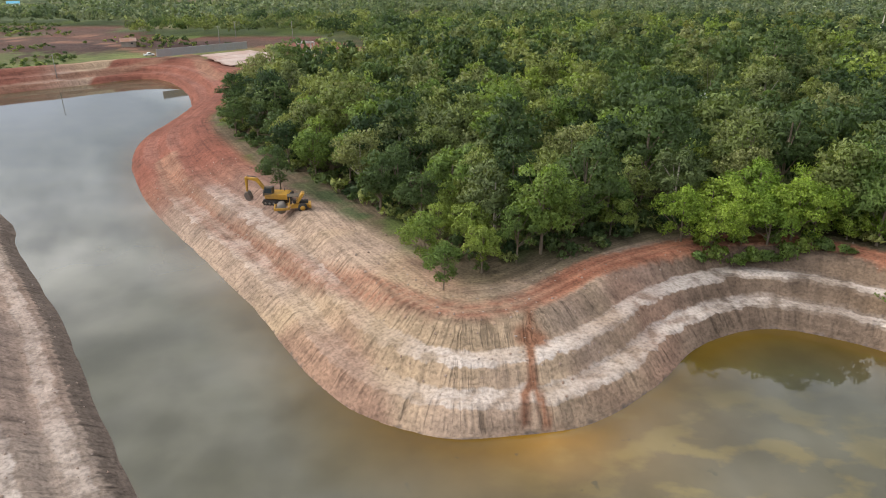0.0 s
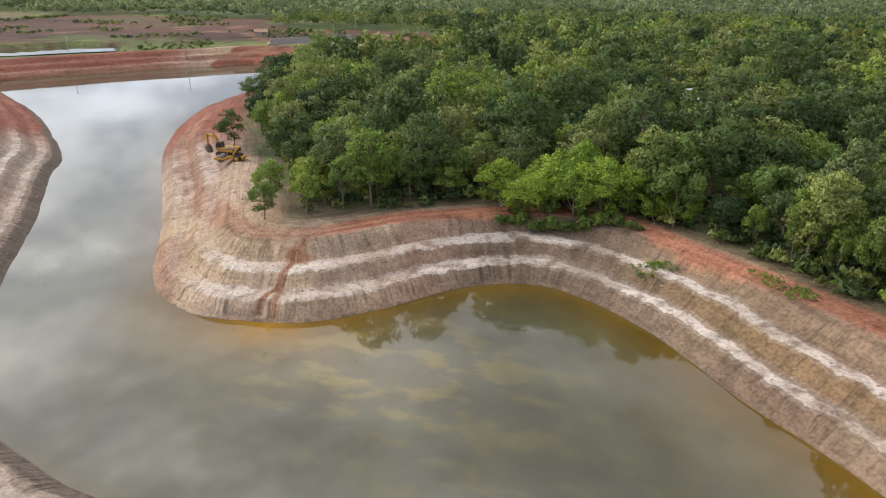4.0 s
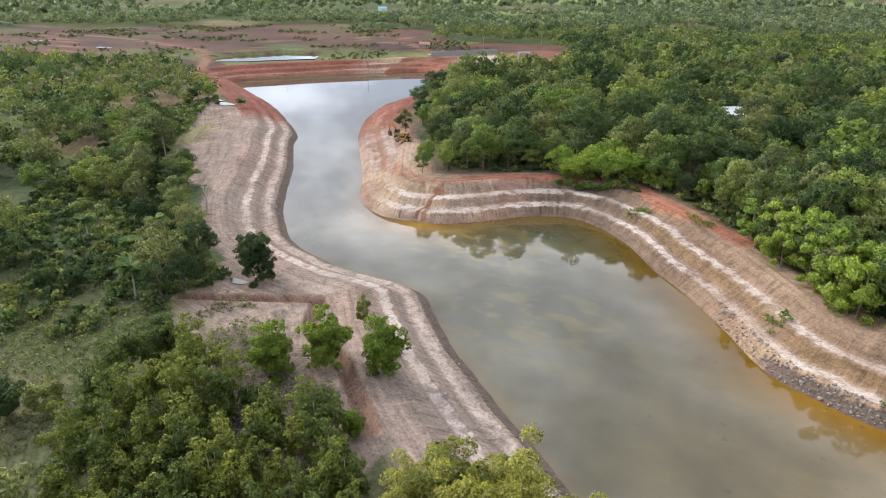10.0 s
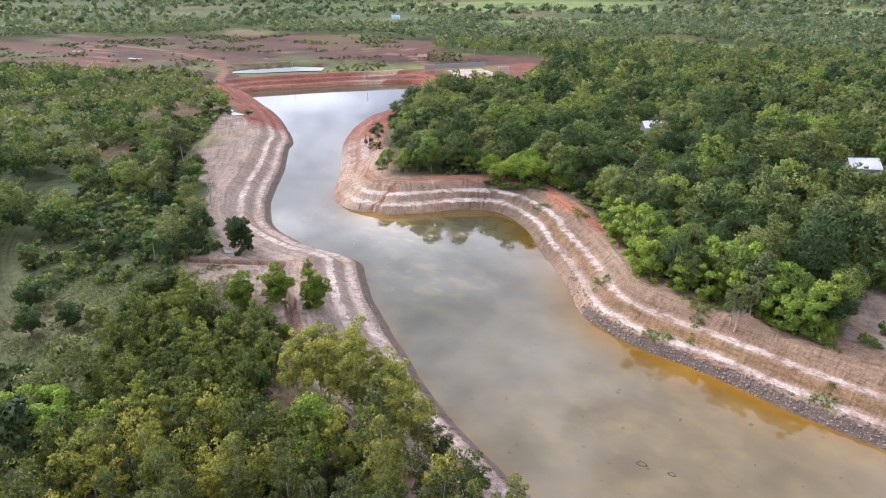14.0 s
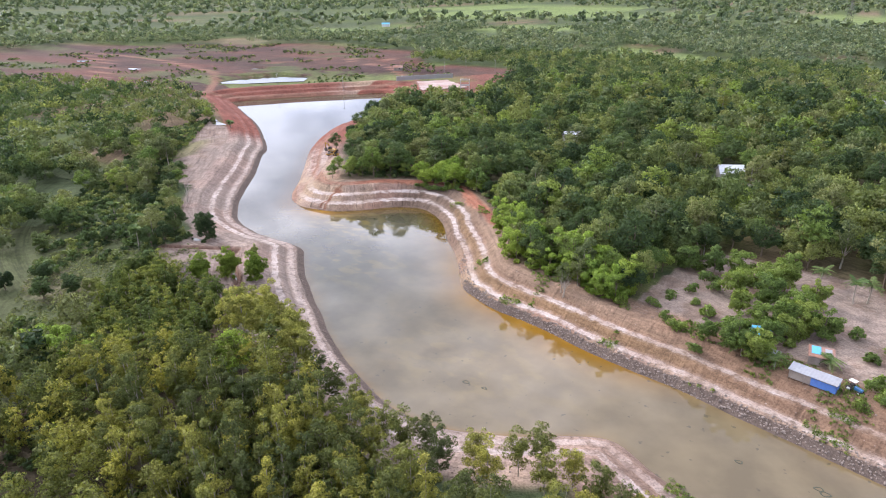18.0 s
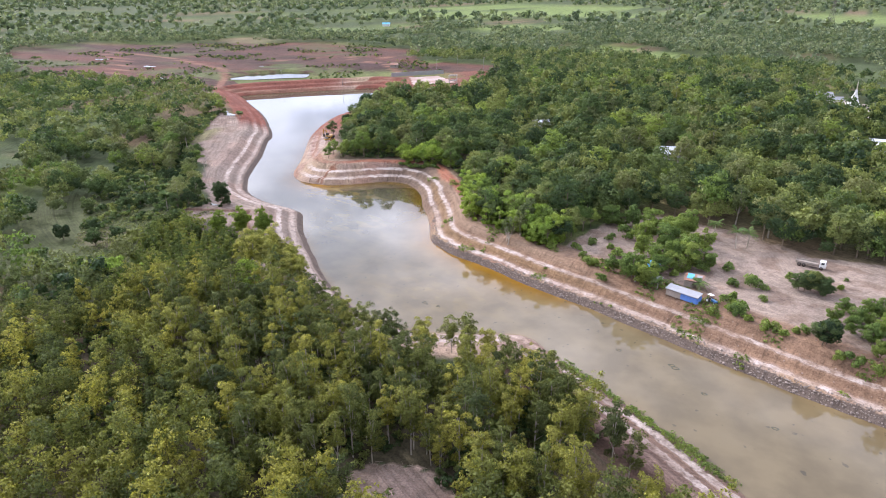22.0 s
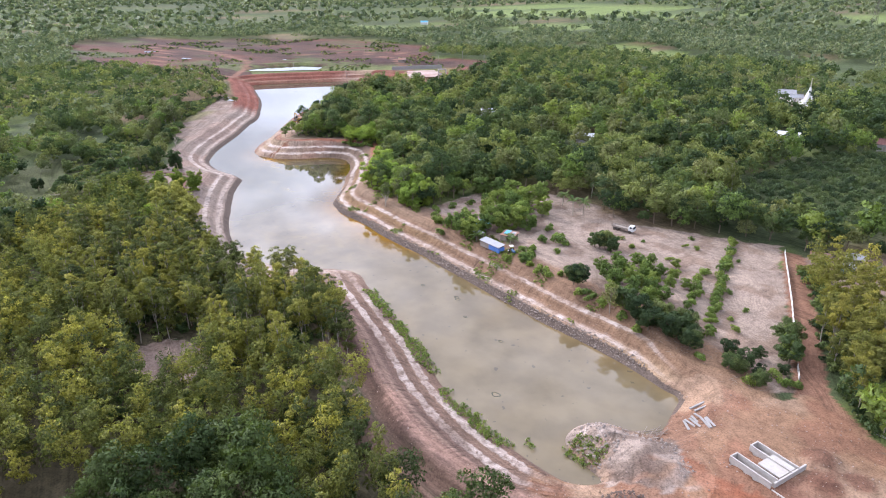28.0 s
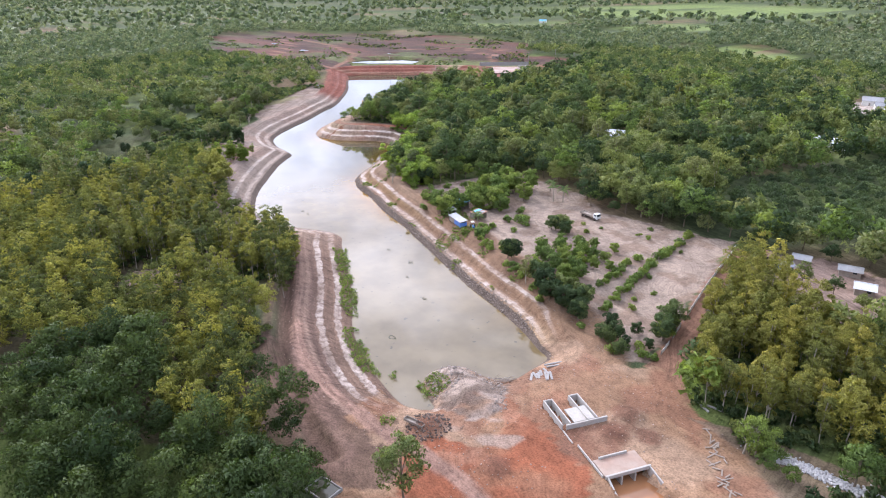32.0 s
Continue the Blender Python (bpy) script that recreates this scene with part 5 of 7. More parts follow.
keep = (far >= 840) & ~open_land(xs, ys) & (fbm(xs, ys, 260, 3, 161) > 0.36)
xs, ys = xs[keep], ys[keep]
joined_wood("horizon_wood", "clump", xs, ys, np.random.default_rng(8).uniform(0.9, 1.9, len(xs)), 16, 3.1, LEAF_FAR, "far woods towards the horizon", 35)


# ---------------------------------------------------------------- single trees, bushes and palms
def grove(kinds, spots, label, group="", name="tree", category="tree", slim=1.0, sink=0.1):
    for i, (x, y, k) in enumerate(spots):
        t = plant(kinds, x, y, k, label, group, name, category, sink, which=i)
        t.scale = (k * slim, k * slim, k)


grove(BUSHY_DARK, [(6.9, 0.5, 1.5)], "single dark green tree with a short trunk on bare earth", name="lone_tree", slim=0.8, sink=1.0)
grove(BUSHY, [(42.2, -13.1, 1.35)], "bushy bright green tree standing on the pale bank", name="lone_tree", slim=0.88, sink=1.0)
grove(PALE, [(-19, 8, 0.85), (-36, 19, 0.95), (-54, 35, 0.95), (-45, 16, 0.9)], "light green tree at the edge of the open meadow", "wood edge trees", "broadleaf_tree", sink=0.8)
grove(BROAD, [(-27, 12.5, 0.9), (-45, 27, 0.9), (-62, 43, 0.95), (-34, 9, 0.85), (-55, 24, 0.95)], "green tree at the edge of the open meadow", "wood edge trees", "broadleaf_tree", sink=0.8)
plant(BROAD, -27.5, 105.6, 0.78, "slender dark green tree behind the parked machines", "", "slender_tree", which=0)
grove(DARK_LONE, [(32.5, -4.4, 0.75)], "small upright dark green tree on the bank", name="sapling", slim=0.5)
grove(BUSHY, [(29.9, -21.6, 1.25), (33.6, -15.6, 1.3), (46.2, -26.6, 0.6)], "light green tree beside the drainage ditch", "ditch trees", "ditch_tree", slim=0.92, sink=0.7)
grove(BRIGHT, [(0.0, 69.4, 0.62), (4.8, 74.0, 0.75), (9.5, 77, 0.8), (13.5, 82, 0.85), (-2.5, 76, 0.75), (3.5, 79, 0.9), (18, 85, 0.8), (24, 87, 0.75)], "light green tree at the tip of the wood", "tip trees", "slender_tree")
grove(LIME, [(33.5, 84.5, 0.92), (37, 82.5, 0.83), (41, 84.5, 1.01), (45, 83.5, 0.98), (49, 85, 1.06), (53, 86.5, 0.98), (57, 85, 0.80), (39, 89, 1.09), (46, 90, 1.15), (54, 91, 1.03), (61, 84, 0.69)], "bright green spreading tree overhanging the bank", "bright trees by the track", "spreading_tree", sink=1.3)
grove(GREEN_BUSH, [(34.5, 80.2, 1.2), (37, 81, 1.4), (39.5, 80.5, 1.3), (42, 81.2, 1.5), (44.5, 80.8, 1.3), (47, 81, 1.4), (49.5, 81, 1.2), (52, 81, 1.3), (54, 80, 1.0), (36, 83, 1.3), (41, 83.5, 1.4), (46, 83.5, 1.4), (51, 83, 1.3)],
      "leafy bush below the spreading trees", "track bushes", "bush", "bush")
grove(BRIGHT, [(74, 74.5, 0.85), (78, 70, 0.8), (81, 66.8, 0.9), (85.5, 62.5, 0.85), (76, 79, 0.95), (83, 71, 0.9), (88, 66, 0.9), (70, 79, 0.75)], "slender light green tree beside the red track", "slender track trees", "slender_tree", slim=0.62)
grove(FEATHER, [(84, 57, 1.59), (86.5, 51, 1.74), (88.5, 47.5, 1.59), (90, 54, 1.7), (85, 61, 1.6), (92, 52, 1.82), (93, 42.2, 1.67), (96, 37.6, 1.59), (99.5, 33, 1.74), (96, 46, 1.8), (99, 43, 1.7), (103, 40, 1.90), (106, 30, 1.43), (112, 28, 1.27), (118, 27, 1.50), (124, 26, 1.74),
                (128, 23, 1.59), (132, 21, 1.43), (126, 31, 1.90), (133, 27, 1.90), (120, 33, 1.90), (114, 36, 1.90)], "feathery bright green bamboo clump on top of the bank", "bamboo clumps", "bamboo", sink=1.6)
tall = np.random.default_rng(77)
for _ in range(46):
    a, c_ = tall.uniform(60, 250), tall.uniform(55, 260)
    if not open_land(np.array([a]), np.array([c_]))[0]:
        plant((PALE, OLIVE, EUC, BROAD)[tall.integers(4)], a, c_, tall.uniform(1.15, 1.6), "tall tree rising above the wood's canopy", "tall wood trees", "canopy_tree")
grove(BROAD, [(88, 178, 2.0)], "tall dark tree rising above the wood", name="tall_tree")
grove(AIRY, [(72, -37.5, 1.5), (65.5, -36.5, 1.35), (78.5, -38, 1.3), (68.5, -41, 1.4), (75, -41.5, 1.35), (84, -42, 1.15), (62, -40, 1.2), (69.5, -34, 1.1), (76, -34.5, 1.0), (88, -44, 1.1), (81, -39.5, 1.1)], "tall airy yellow-green tree beside the bank", "airy trees", "airy_tree")
grove(SPARSE, [(90, -42, 0.85), (97, -45, 0.95), (104, -47, 1.0), (108, -51, 0.9), (113, -50.5, 0.8), (118, -53, 1.0), (122, -50, 0.9), (126, -53.5, 1.0), (130, -49, 0.85), (134, -52, 1.0), (137, -46, 0.9), (140, -43, 0.95), (143, -49, 0.95),
               (146, -44.5, 0.85), (151, -46.5, 0.95), (155, -50, 0.9), (158, -47.5, 0.8), (163, -49.5, 0.9), (168, -52, 0.8)],
      "thin pale-stemmed eucalyptus in front of the grove", "thin trees by the bank", "thin_tree")
grove(OLIVE, [(224.5, -8.0, 0.8), (118, 21, 0.75), (121, 25, 0.85)], "pale olive tree with thin trunk beside the bank", name="thin_tree")
grove(LONE, [(161.9, 11.8, 1.20), (170, 26, 1.20), (166, 37, 1.33), (172, 33, 1.26), (178, 27, 1.12), (160, 30, 0.98), (165, 24, 1.05), (158, 40, 1.20), (163, 47, 1.26), (168, 52, 1.26), (156, 51, 1.20)],
      "leafy green tree in the farmyard", "farmyard trees", "farmyard_tree")
grove(DARK_LONE, [(206, 28.4, 0.91), (209, 26, 0.81), (203, 27, 0.72), (210.5, -1.4, 0.94), (228, -6, 0.98), (232, -9, 1.10), (236, -11, 1.04), (244, -9.5, 1.10), (247, -12, 0.91), (243, -5, 0.78), (265, 3, 1.17), (267, -4, 1.04), (259, -15, 0.59), (264, -17, 0.65)],
      "dense green fruit tree on the pale field", "field trees", "field_tree")
grove(LONE, [(212, 12, 0.68), (216, 8, 0.74), (220, 4, 0.81), (217, 15, 0.68), (222, 11, 0.74), (226, 2, 0.81), (214, 19, 0.61), (224, 17, 0.68), (229, 8, 0.68), (219, 21, 0.61)], "young green tree in the planted plot", "planted plot", "young_tree")
grove(GREEN_BUSH, [(189.3, 7.6, 1.35), (191, 26.2, 1.76), (184, 30.5, 1.62), (190, 4.8, 2.03), (192, 6, 1.89), (148.5, 15, 1.62), (154, 10.4, 1.49), (154, 25.4, 2.03), (150, 45, 2.16), (146, 52, 2.03), (152, 40, 1.89), (187, 21, 1.76), (193, 22.5, 2.16)],
      "round green bush on the sandy ground", "farm bushes", "bush", "bush")
for row, count in (((236, -6, 225, 22), 13), ((240.5, 6, 237, 27), 11), ((248.2, -3, 237, 57), 30), ((230, 2, 221, 24), 9)):
    x0, y0, x1, y1 = row
    for k in range(count):
        u = k / (count - 1)
        if RNG.uniform() < 0.85:
            plant(GREEN_BUSH, x0 + (x1 - x0) * u + RNG.uniform(-0.4, 0.4), y0 + (y1 - y0) * u + RNG.uniform(-0.4, 0.4), RNG.uniform(1.1, 1.6),
                  "green crop bush in a planted row", "crop rows", "crop_bush", "bush")
grove(FEATHER, [(37, -64.5, 1.5), (42, -68, 1.6), (33, -69, 1.4), (46, -63, 1.3)], "pale feathery bamboo clump beside the plantation", "plantation bamboo", "bamboo")
grove(LIME, [(72, -49, 1.05), (76, -53, 0.9)], "bright green tree among eucalyptus", "fresh grove trees", "grove_tree")
grove(DARK_LONE, [(7.3, -44.3, 0.85), (-8.3, -43.7, 0.8), (-19.4, -17.4, 0.7), (-29.2, -32, 0.9), (11, -41, 0.7), (3, -50, 0.9), (-24, -20, 0.6), (-12, -52, 0.9)], "dark green shrub tree on the meadow", "meadow shrubs", "meadow_tree")
grove(BROAD, [(268.7, -84.2, 1.2)], "round dark green tree beside the track", name="round_tree")
grove(BRIGHT, [(302, -27.5, 0.90), (317, -22, 1.08), (305, -30, 0.54), (309, -30, 0.48)], "green tree beside the rubble strip", "site trees", "site_tree")

grove(BRIGHT, [(124, 29, 0.75), (130, 26, 0.8), (135, 30, 0.85), (128, 36, 0.9), (134, 40, 0.9), (116, 31, 0.7), (108, 37, 0.8), (138, 45, 0.8), (131, 47, 0.95)], "bright green tree at the farm's edge", "farm edge trees", "edge_tree")
grove(BROAD, [(145, 62, 0.96), (152, 69, 1.14), (160, 70, 1.20), (167, 69, 1.08), (190, 62, 1.20), (196, 57, 1.14), (210, 59, 1.08), (216, 60, 1.20), (223, 62, 1.08), (231, 63, 1.20), (239, 65, 1.14), (246, 66, 1.20), (172, 66, 0.96)], "tall green tree behind the field", "field edge trees", "field_edge_tree")
grove(BROAD, [(262, 66, 0.8), (267, 71, 0.9), (276, 70, 0.75), (285, 74, 0.9), (294, 71, 0.8), (299, 61, 0.7), (257, 63, 0.8), (264, 47, 0.6), (277, 48, 0.65), (300, 50, 0.6), (286, 46, 0.6), (294, 44, 0.6)], "green tree round the hut yard", "yard trees", "yard_tree")
grove(GREEN_BUSH, [(141, 24, 1.4), (144, 30, 1.5), (147, 36, 1.6), (150, 30, 1.3), (157, 20, 1.4), (159, 35, 1.6), (163, 31, 1.5), (172, 20, 1.4), (174, 24, 1.5), (168, 14, 1.3), (186, 2.5, 1.2), (194, 2, 1.3), (198, 0.5, 1.4), (202, -1, 1.2), (207, 3, 1.3), (214, -5, 1.5), (218, -6, 1.4), (196, 16, 1.1), (200, 33, 1.2), (213, 33, 1.1), (226, 31, 1.0), (230, 44, 0.9), (247, 20, 0.9), (243, 42, 0.8)],
      "low green bush along the farm's edge", "farm edge bushes", "edge_bush", "bush")
grove(LONE, [(165.9, 10.6, 1.16), (168.3, 17.0, 1.04), (173.5, 27.1, 1.22), (165.7, 46.2, 1.34), (175.1, 42.4, 1.10), (150.5, 51, 1.10), (143.8, 50.2, 1.10), (171, 22.5, 0.98), (161, 17, 0.98), (156, 13.5, 0.73)],
      "leafy green tree beside the sheds", "shed trees", "shed_tree")
grove(LONE, [(219.6, 15.1, 0.6), (221.5, 21.0, 0.55), (228, 17.8, 0.62), (231.7, 18.7, 0.55), (228.5, 11.6, 0.66), (225.4, 8, 0.62), (219.7, 8.1, 0.55), (222.2, 25.5, 0.5), (229.4, 26.5, 0.5), (233, 12, 0.6), (234, 5, 0.62), (231, 1, 0.7), (226, -3, 0.75), (222, -1, 0.65), (236.5, 15, 0.5), (225, 14, 0.6)],
      "young green tree in the planted plot", "planted plot", "young_tree")
grove(DARK_LONE, [(211.4, -0.5, 0.95), (238, -7, 0.95), (241, -11.5, 1.0), (243.5, -6, 0.95), (246.5, -11.5, 0.9), (204.5, 27.5, 0.85), (208, 28.5, 0.8), (256.5, -14.5, 0.7), (259.5, -12.5, 0.75), (255, -9, 0.7), (261, -6, 0.55), (263, -14, 0.5), (267, -10, 0.45)],
      "dense green fruit tree on the pale field", "field trees", "field_tree")
grove(LONE, [(267, -3.5, 0.85), (266, 1.5, 0.7)], "yellow-green tree beside the boundary wall", "wall trees", "wall_tree")
grove(GREEN_BUSH, [(187.6, 9.8, 1.6), (190.5, 4.7, 1.7), (200, 0.5, 1.2), (189, 12.5, 1.5), (149, 15.3, 1.6), (133.4, 20.5, 1.5), (146, 18, 1.4), (205, 1.5, 1.2), (216, -4.5, 1.3), (222, -7, 1.4), (228, -9.5, 1.5), (234, -12, 1.5), (250, -14.5, 1.4), (262, -17.5, 1.3), (268, -14, 1.4), (271, -13, 1.2), (266, -12, 1.3), (252.9, 13, 0.8), (253.4, 3.1, 1.1), (251, 7, 0.9), (226.3, 44, 0.8), (225.7, 51.7, 0.9), (208, 38, 0.7), (214, 40, 0.7)],
      "low green bush along the farm's edge", "farm edge bushes", "edge_bush", "bush")
PALM_LEAF = leaf_material("palm_leaves", (0.09, 0.15, 0.045), (0.13, 0.19, 0.055), (0.17, 0.22, 0.07))


def frond_mesh(length, droop, width, seed):
    """One arching palm leaf: a midrib with leaflets on both sides."""
    rng = np.random.default_rng(seed)
    verts, faces = [], []
    n = 11
    mid = [(length * (k / n) * (1 - 0.12 * k / n), 0, 0.35 * length * (k / n) - droop * (k / n) ** 2) for k in range(n + 1)]
    for k in range(1, n + 1):
        x, _, z = mid[k]
        w = width * math.sin(0.4 + 2.5 * k / n) + 0.1
        for side in (-1, 1):
            b = len(verts)
            verts += [(x - 0.13, 0, z), (x + 0.13, 0, z), (x + 0.45 * w + rng.uniform(0, 0.1), side * w, z - 0.35 * w)]
            faces.append((b, b + 1, b + 2))
    for k in range(n):
        b = len(verts)
        (x0, _, z0), (x1, _, z1) = mid[k], mid[k + 1]
        verts += [(x0, -0.04, z0), (x0, 0.04, z0), (x1, 0.03, z1), (x1, -0.03, z1)]
        faces.append((b, b + 1, b + 2, b + 3))
    return mesh_from("frond", verts, faces, PALM_LEAF)


FRONDS = [frond_mesh(2.8, d, 0.75, i) for i, d in enumerate((1.0, 1.7, 2.5))]
FAN = [frond_mesh(1.7, d, 1.0, 10 + i) for i, d in enumerate((0.6, 1.0, 1.6))]


def palm(x, y, h, fan, label):
    p = thing("palm_tree", label, "palm", (x, y, ground_z(x, y)), RNG.uniform(0, 360), "palms")
    verts, faces = [], []
    pts = [Vector((0.3 * math.sin(u * 2.2), 0.1 * u, -0.3 + (h + 0.3) * u)) for u in np.linspace(0, 1, 7)]
    for k in range(6):
        limb_rings(verts, faces, pts[k], pts[k + 1], 0.2 - 0.012 * k, 0.19 - 0.012 * k, 8)
    part("trunk", mesh_from("palm_trunk", verts, faces, PALE_BARK, True), p)
    for k in range(24 if fan else 13):
        f = part("frond", (FAN if fan else FRONDS)[k % 3], p)
        f.location = pts[-1]
        f.rotation_euler = (RNG.uniform(-0.2, 0.2), RNG.uniform(-0.75, 0.25), k * 2.4)
        f.scale = [RNG.uniform(0.9, 1.15) * (1.25 if fan else 1.0)] * 3


for px, py, ph in ((-6, -15.5, 6.5), (-15, -8, 6.0), (-36, -3, 5.5), (-92, 50, 5), (-115.5, 120.5, 3.0), (-65, 28, 5.5), (-24, 4, 5.0)):
    palm(px, py, ph, True, "fan palm with a pale trunk at the wood's edge")
for px, py, ph in ((175.5, 57, 4.5), (183.5, 50, 5.5), (186.5, 52, 5.0), (180, 13.5, 2.0), (163.5, 10.5, 2.4), (170, 8.5, 2.2)):
    palm(px, py, ph, False, "coconut palm with drooping fronds in the farmyard")


def bare_tree(x, y, h, seed, label):
    t = thing("dead_tree", label, "tree", (x, y, ground_z(x, y)), 0, "dead trees")
    rng = np.random.default_rng(seed)
    verts, faces, twigs, tf = [], [], [], []
    stem = [Vector((0.25 * math.sin(3 * u), 0.2 * u, -0.3 + h * 0.7 * u)) for u in np.linspace(0, 1, 5)]
    for k in range(4):
        limb_rings(verts, faces, stem[k], stem[k + 1], 0.24 - 0.04 * k, 0.2 - 0.04 * k)
    for k in range(11):
        a = stem[1].lerp(stem[4], rng.uniform(0.1, 1))
        ang, ln = rng.uniform(0, 6.28), rng.uniform(0.25, 0.45) * h
        b = a + Vector((math.cos(ang) * ln * 0.6, math.sin(ang) * ln * 0.6, ln * 0.7))
        limb_rings(twigs, tf, a, b, 0.09, 0.035, 5)
        for _ in range(4):
            c = a.lerp(b, rng.uniform(0.4, 1))
            limb_rings(twigs, tf, c, c + Vector(rng.uniform(-0.5, 0.5, 3).tolist()) * ln * 0.6 + Vector((0, 0, ln * 0.3)), 0.03, 0.012, 4)
    part("trunk", mesh_from("dead_trunk", verts, faces, PALE_BARK, True), t)
    part("branch_crown", mesh_from("dead_branches", twigs, tf, PALE_BARK, True), t, "bare pale branches")


bare_tree(300, -28, 8.5, 1, "leafless pale tree beside the rubble strip")
bare_tree(-30, 22, 7.5, 2, "leafless grey tree among green ones")
bare_tree(119, 20, 7.0, 3, "leafless pale tree on top of the bank")

# ---------------------------------------------------------------- surfaces of built things
CONCRETE = plain("concrete", (0.34, 0.33, 0.315), 0.9, 0, 2.2, 0.5, (0.34, 0.29, 0.25), 0.01)
PALE_CONCRETE = plain("pale_concrete", (0.47, 0.445, 0.41), 0.9, 0, 2.0, 0.4, (0.45, 0.38, 0.32), 0.01)
ZINC = plain("zinc_roof", (0.36, 0.37, 0.38), 0.5, 0.3, 1.5, 0.5, (0.34, 0.30, 0.27))
WHITE_ROOF = plain("white_roof", (0.74, 0.76, 0.79), 0.4, 0.0, 1.0, 0.3, (0.55, 0.55, 0.56))
BLUE_ROOF = plain("blue_roof", (0.10, 0.42, 0.62), 0.45, 0.0, 1.4, 0.35, (0.25, 0.5, 0.6))
RUST_ROOF = plain("rust_roof", (0.33, 0.17, 0.11), 0.8, 0.1, 1.6, 0.6, (0.42, 0.36, 0.33))
BLUE_TARP = plain("blue_tarpaulin", (0.10, 0.22, 0.62), 0.5, 0.0, 1.3, 0.3, (0.2, 0.35, 0.7))
PLANK = plain("weathered_planks", (0.36, 0.31, 0.26), 0.85, 0, 3.0, 0.5, (0.2, 0.15, 0.11), 0.01)
WALL_GREY = plain("grey_wall", (0.42, 0.40, 0.37), 0.85, 0, 1.5, 0.4)
WHITEWASH = plain("whitewash", (0.80, 0.79, 0.75), 0.75, 0, 1.0, 0.35, (0.6, 0.57, 0.52))
DARK_RED_ROOF = plain("dark_red_roof", (0.16, 0.07, 0.06), 0.8, 0, 1.6, 0.4)
YELLOW = plain("machine_yellow", (0.52, 0.28, 0.03), 0.55, 0, 3.0, 0.7, (0.12, 0.075, 0.04))
BLACK = plain("black_rubber", (0.025, 0.024, 0.023), 0.8, 0, 6.0, 0.6, (0.12, 0.08, 0.055))
STEEL = plain("dull_steel", (0.17, 0.15, 0.13), 0.75, 0.2, 5.0, 0.6, (0.16, 0.10, 0.07))
SOOTY = plain("grimy_dark_paint", (0.07, 0.055, 0.04), 0.6, 0, 3.0, 0.6, (0.2, 0.11, 0.03))
GLASS = plain("dark_glass", (0.03, 0.04, 0.045), 0.08, 0, 2.0, 0.1)
SOILED_DECK = plain("soiled_concrete", (0.40, 0.31, 0.25), 0.95, 0, 1.2, 0.7, (0.33, 0.19, 0.13), 0.01)
MUDDY = plain("muddy_concrete", (0.46, 0.36, 0.31), 0.95, 0, 0.5, 0.7, (0.33, 0.18, 0.13), 0.01)
CREAM = plain("cream_paint", (0.66, 0.60, 0.45), 0.5, 0, 4.0, 0.4)
WHITE_PAINT = plain("white_paint", (0.78, 0.78, 0.76), 0.4, 0, 4.0, 0.3)
BLUE_PAINT = plain("blue_paint", (0.05, 0.16, 0.32), 0.4, 0, 4.0, 0.3)
ROCK = plain("pale_rock", (0.50, 0.49, 0.48), 0.95, 0, 1.2, 0.5, (0.34, 0.33, 0.33), 0.02)
LOG = plain("log", (0.30, 0.245, 0.20), 0.9, 0, 3.0, 0.5, (0.24, 0.18, 0.13), 0.01)


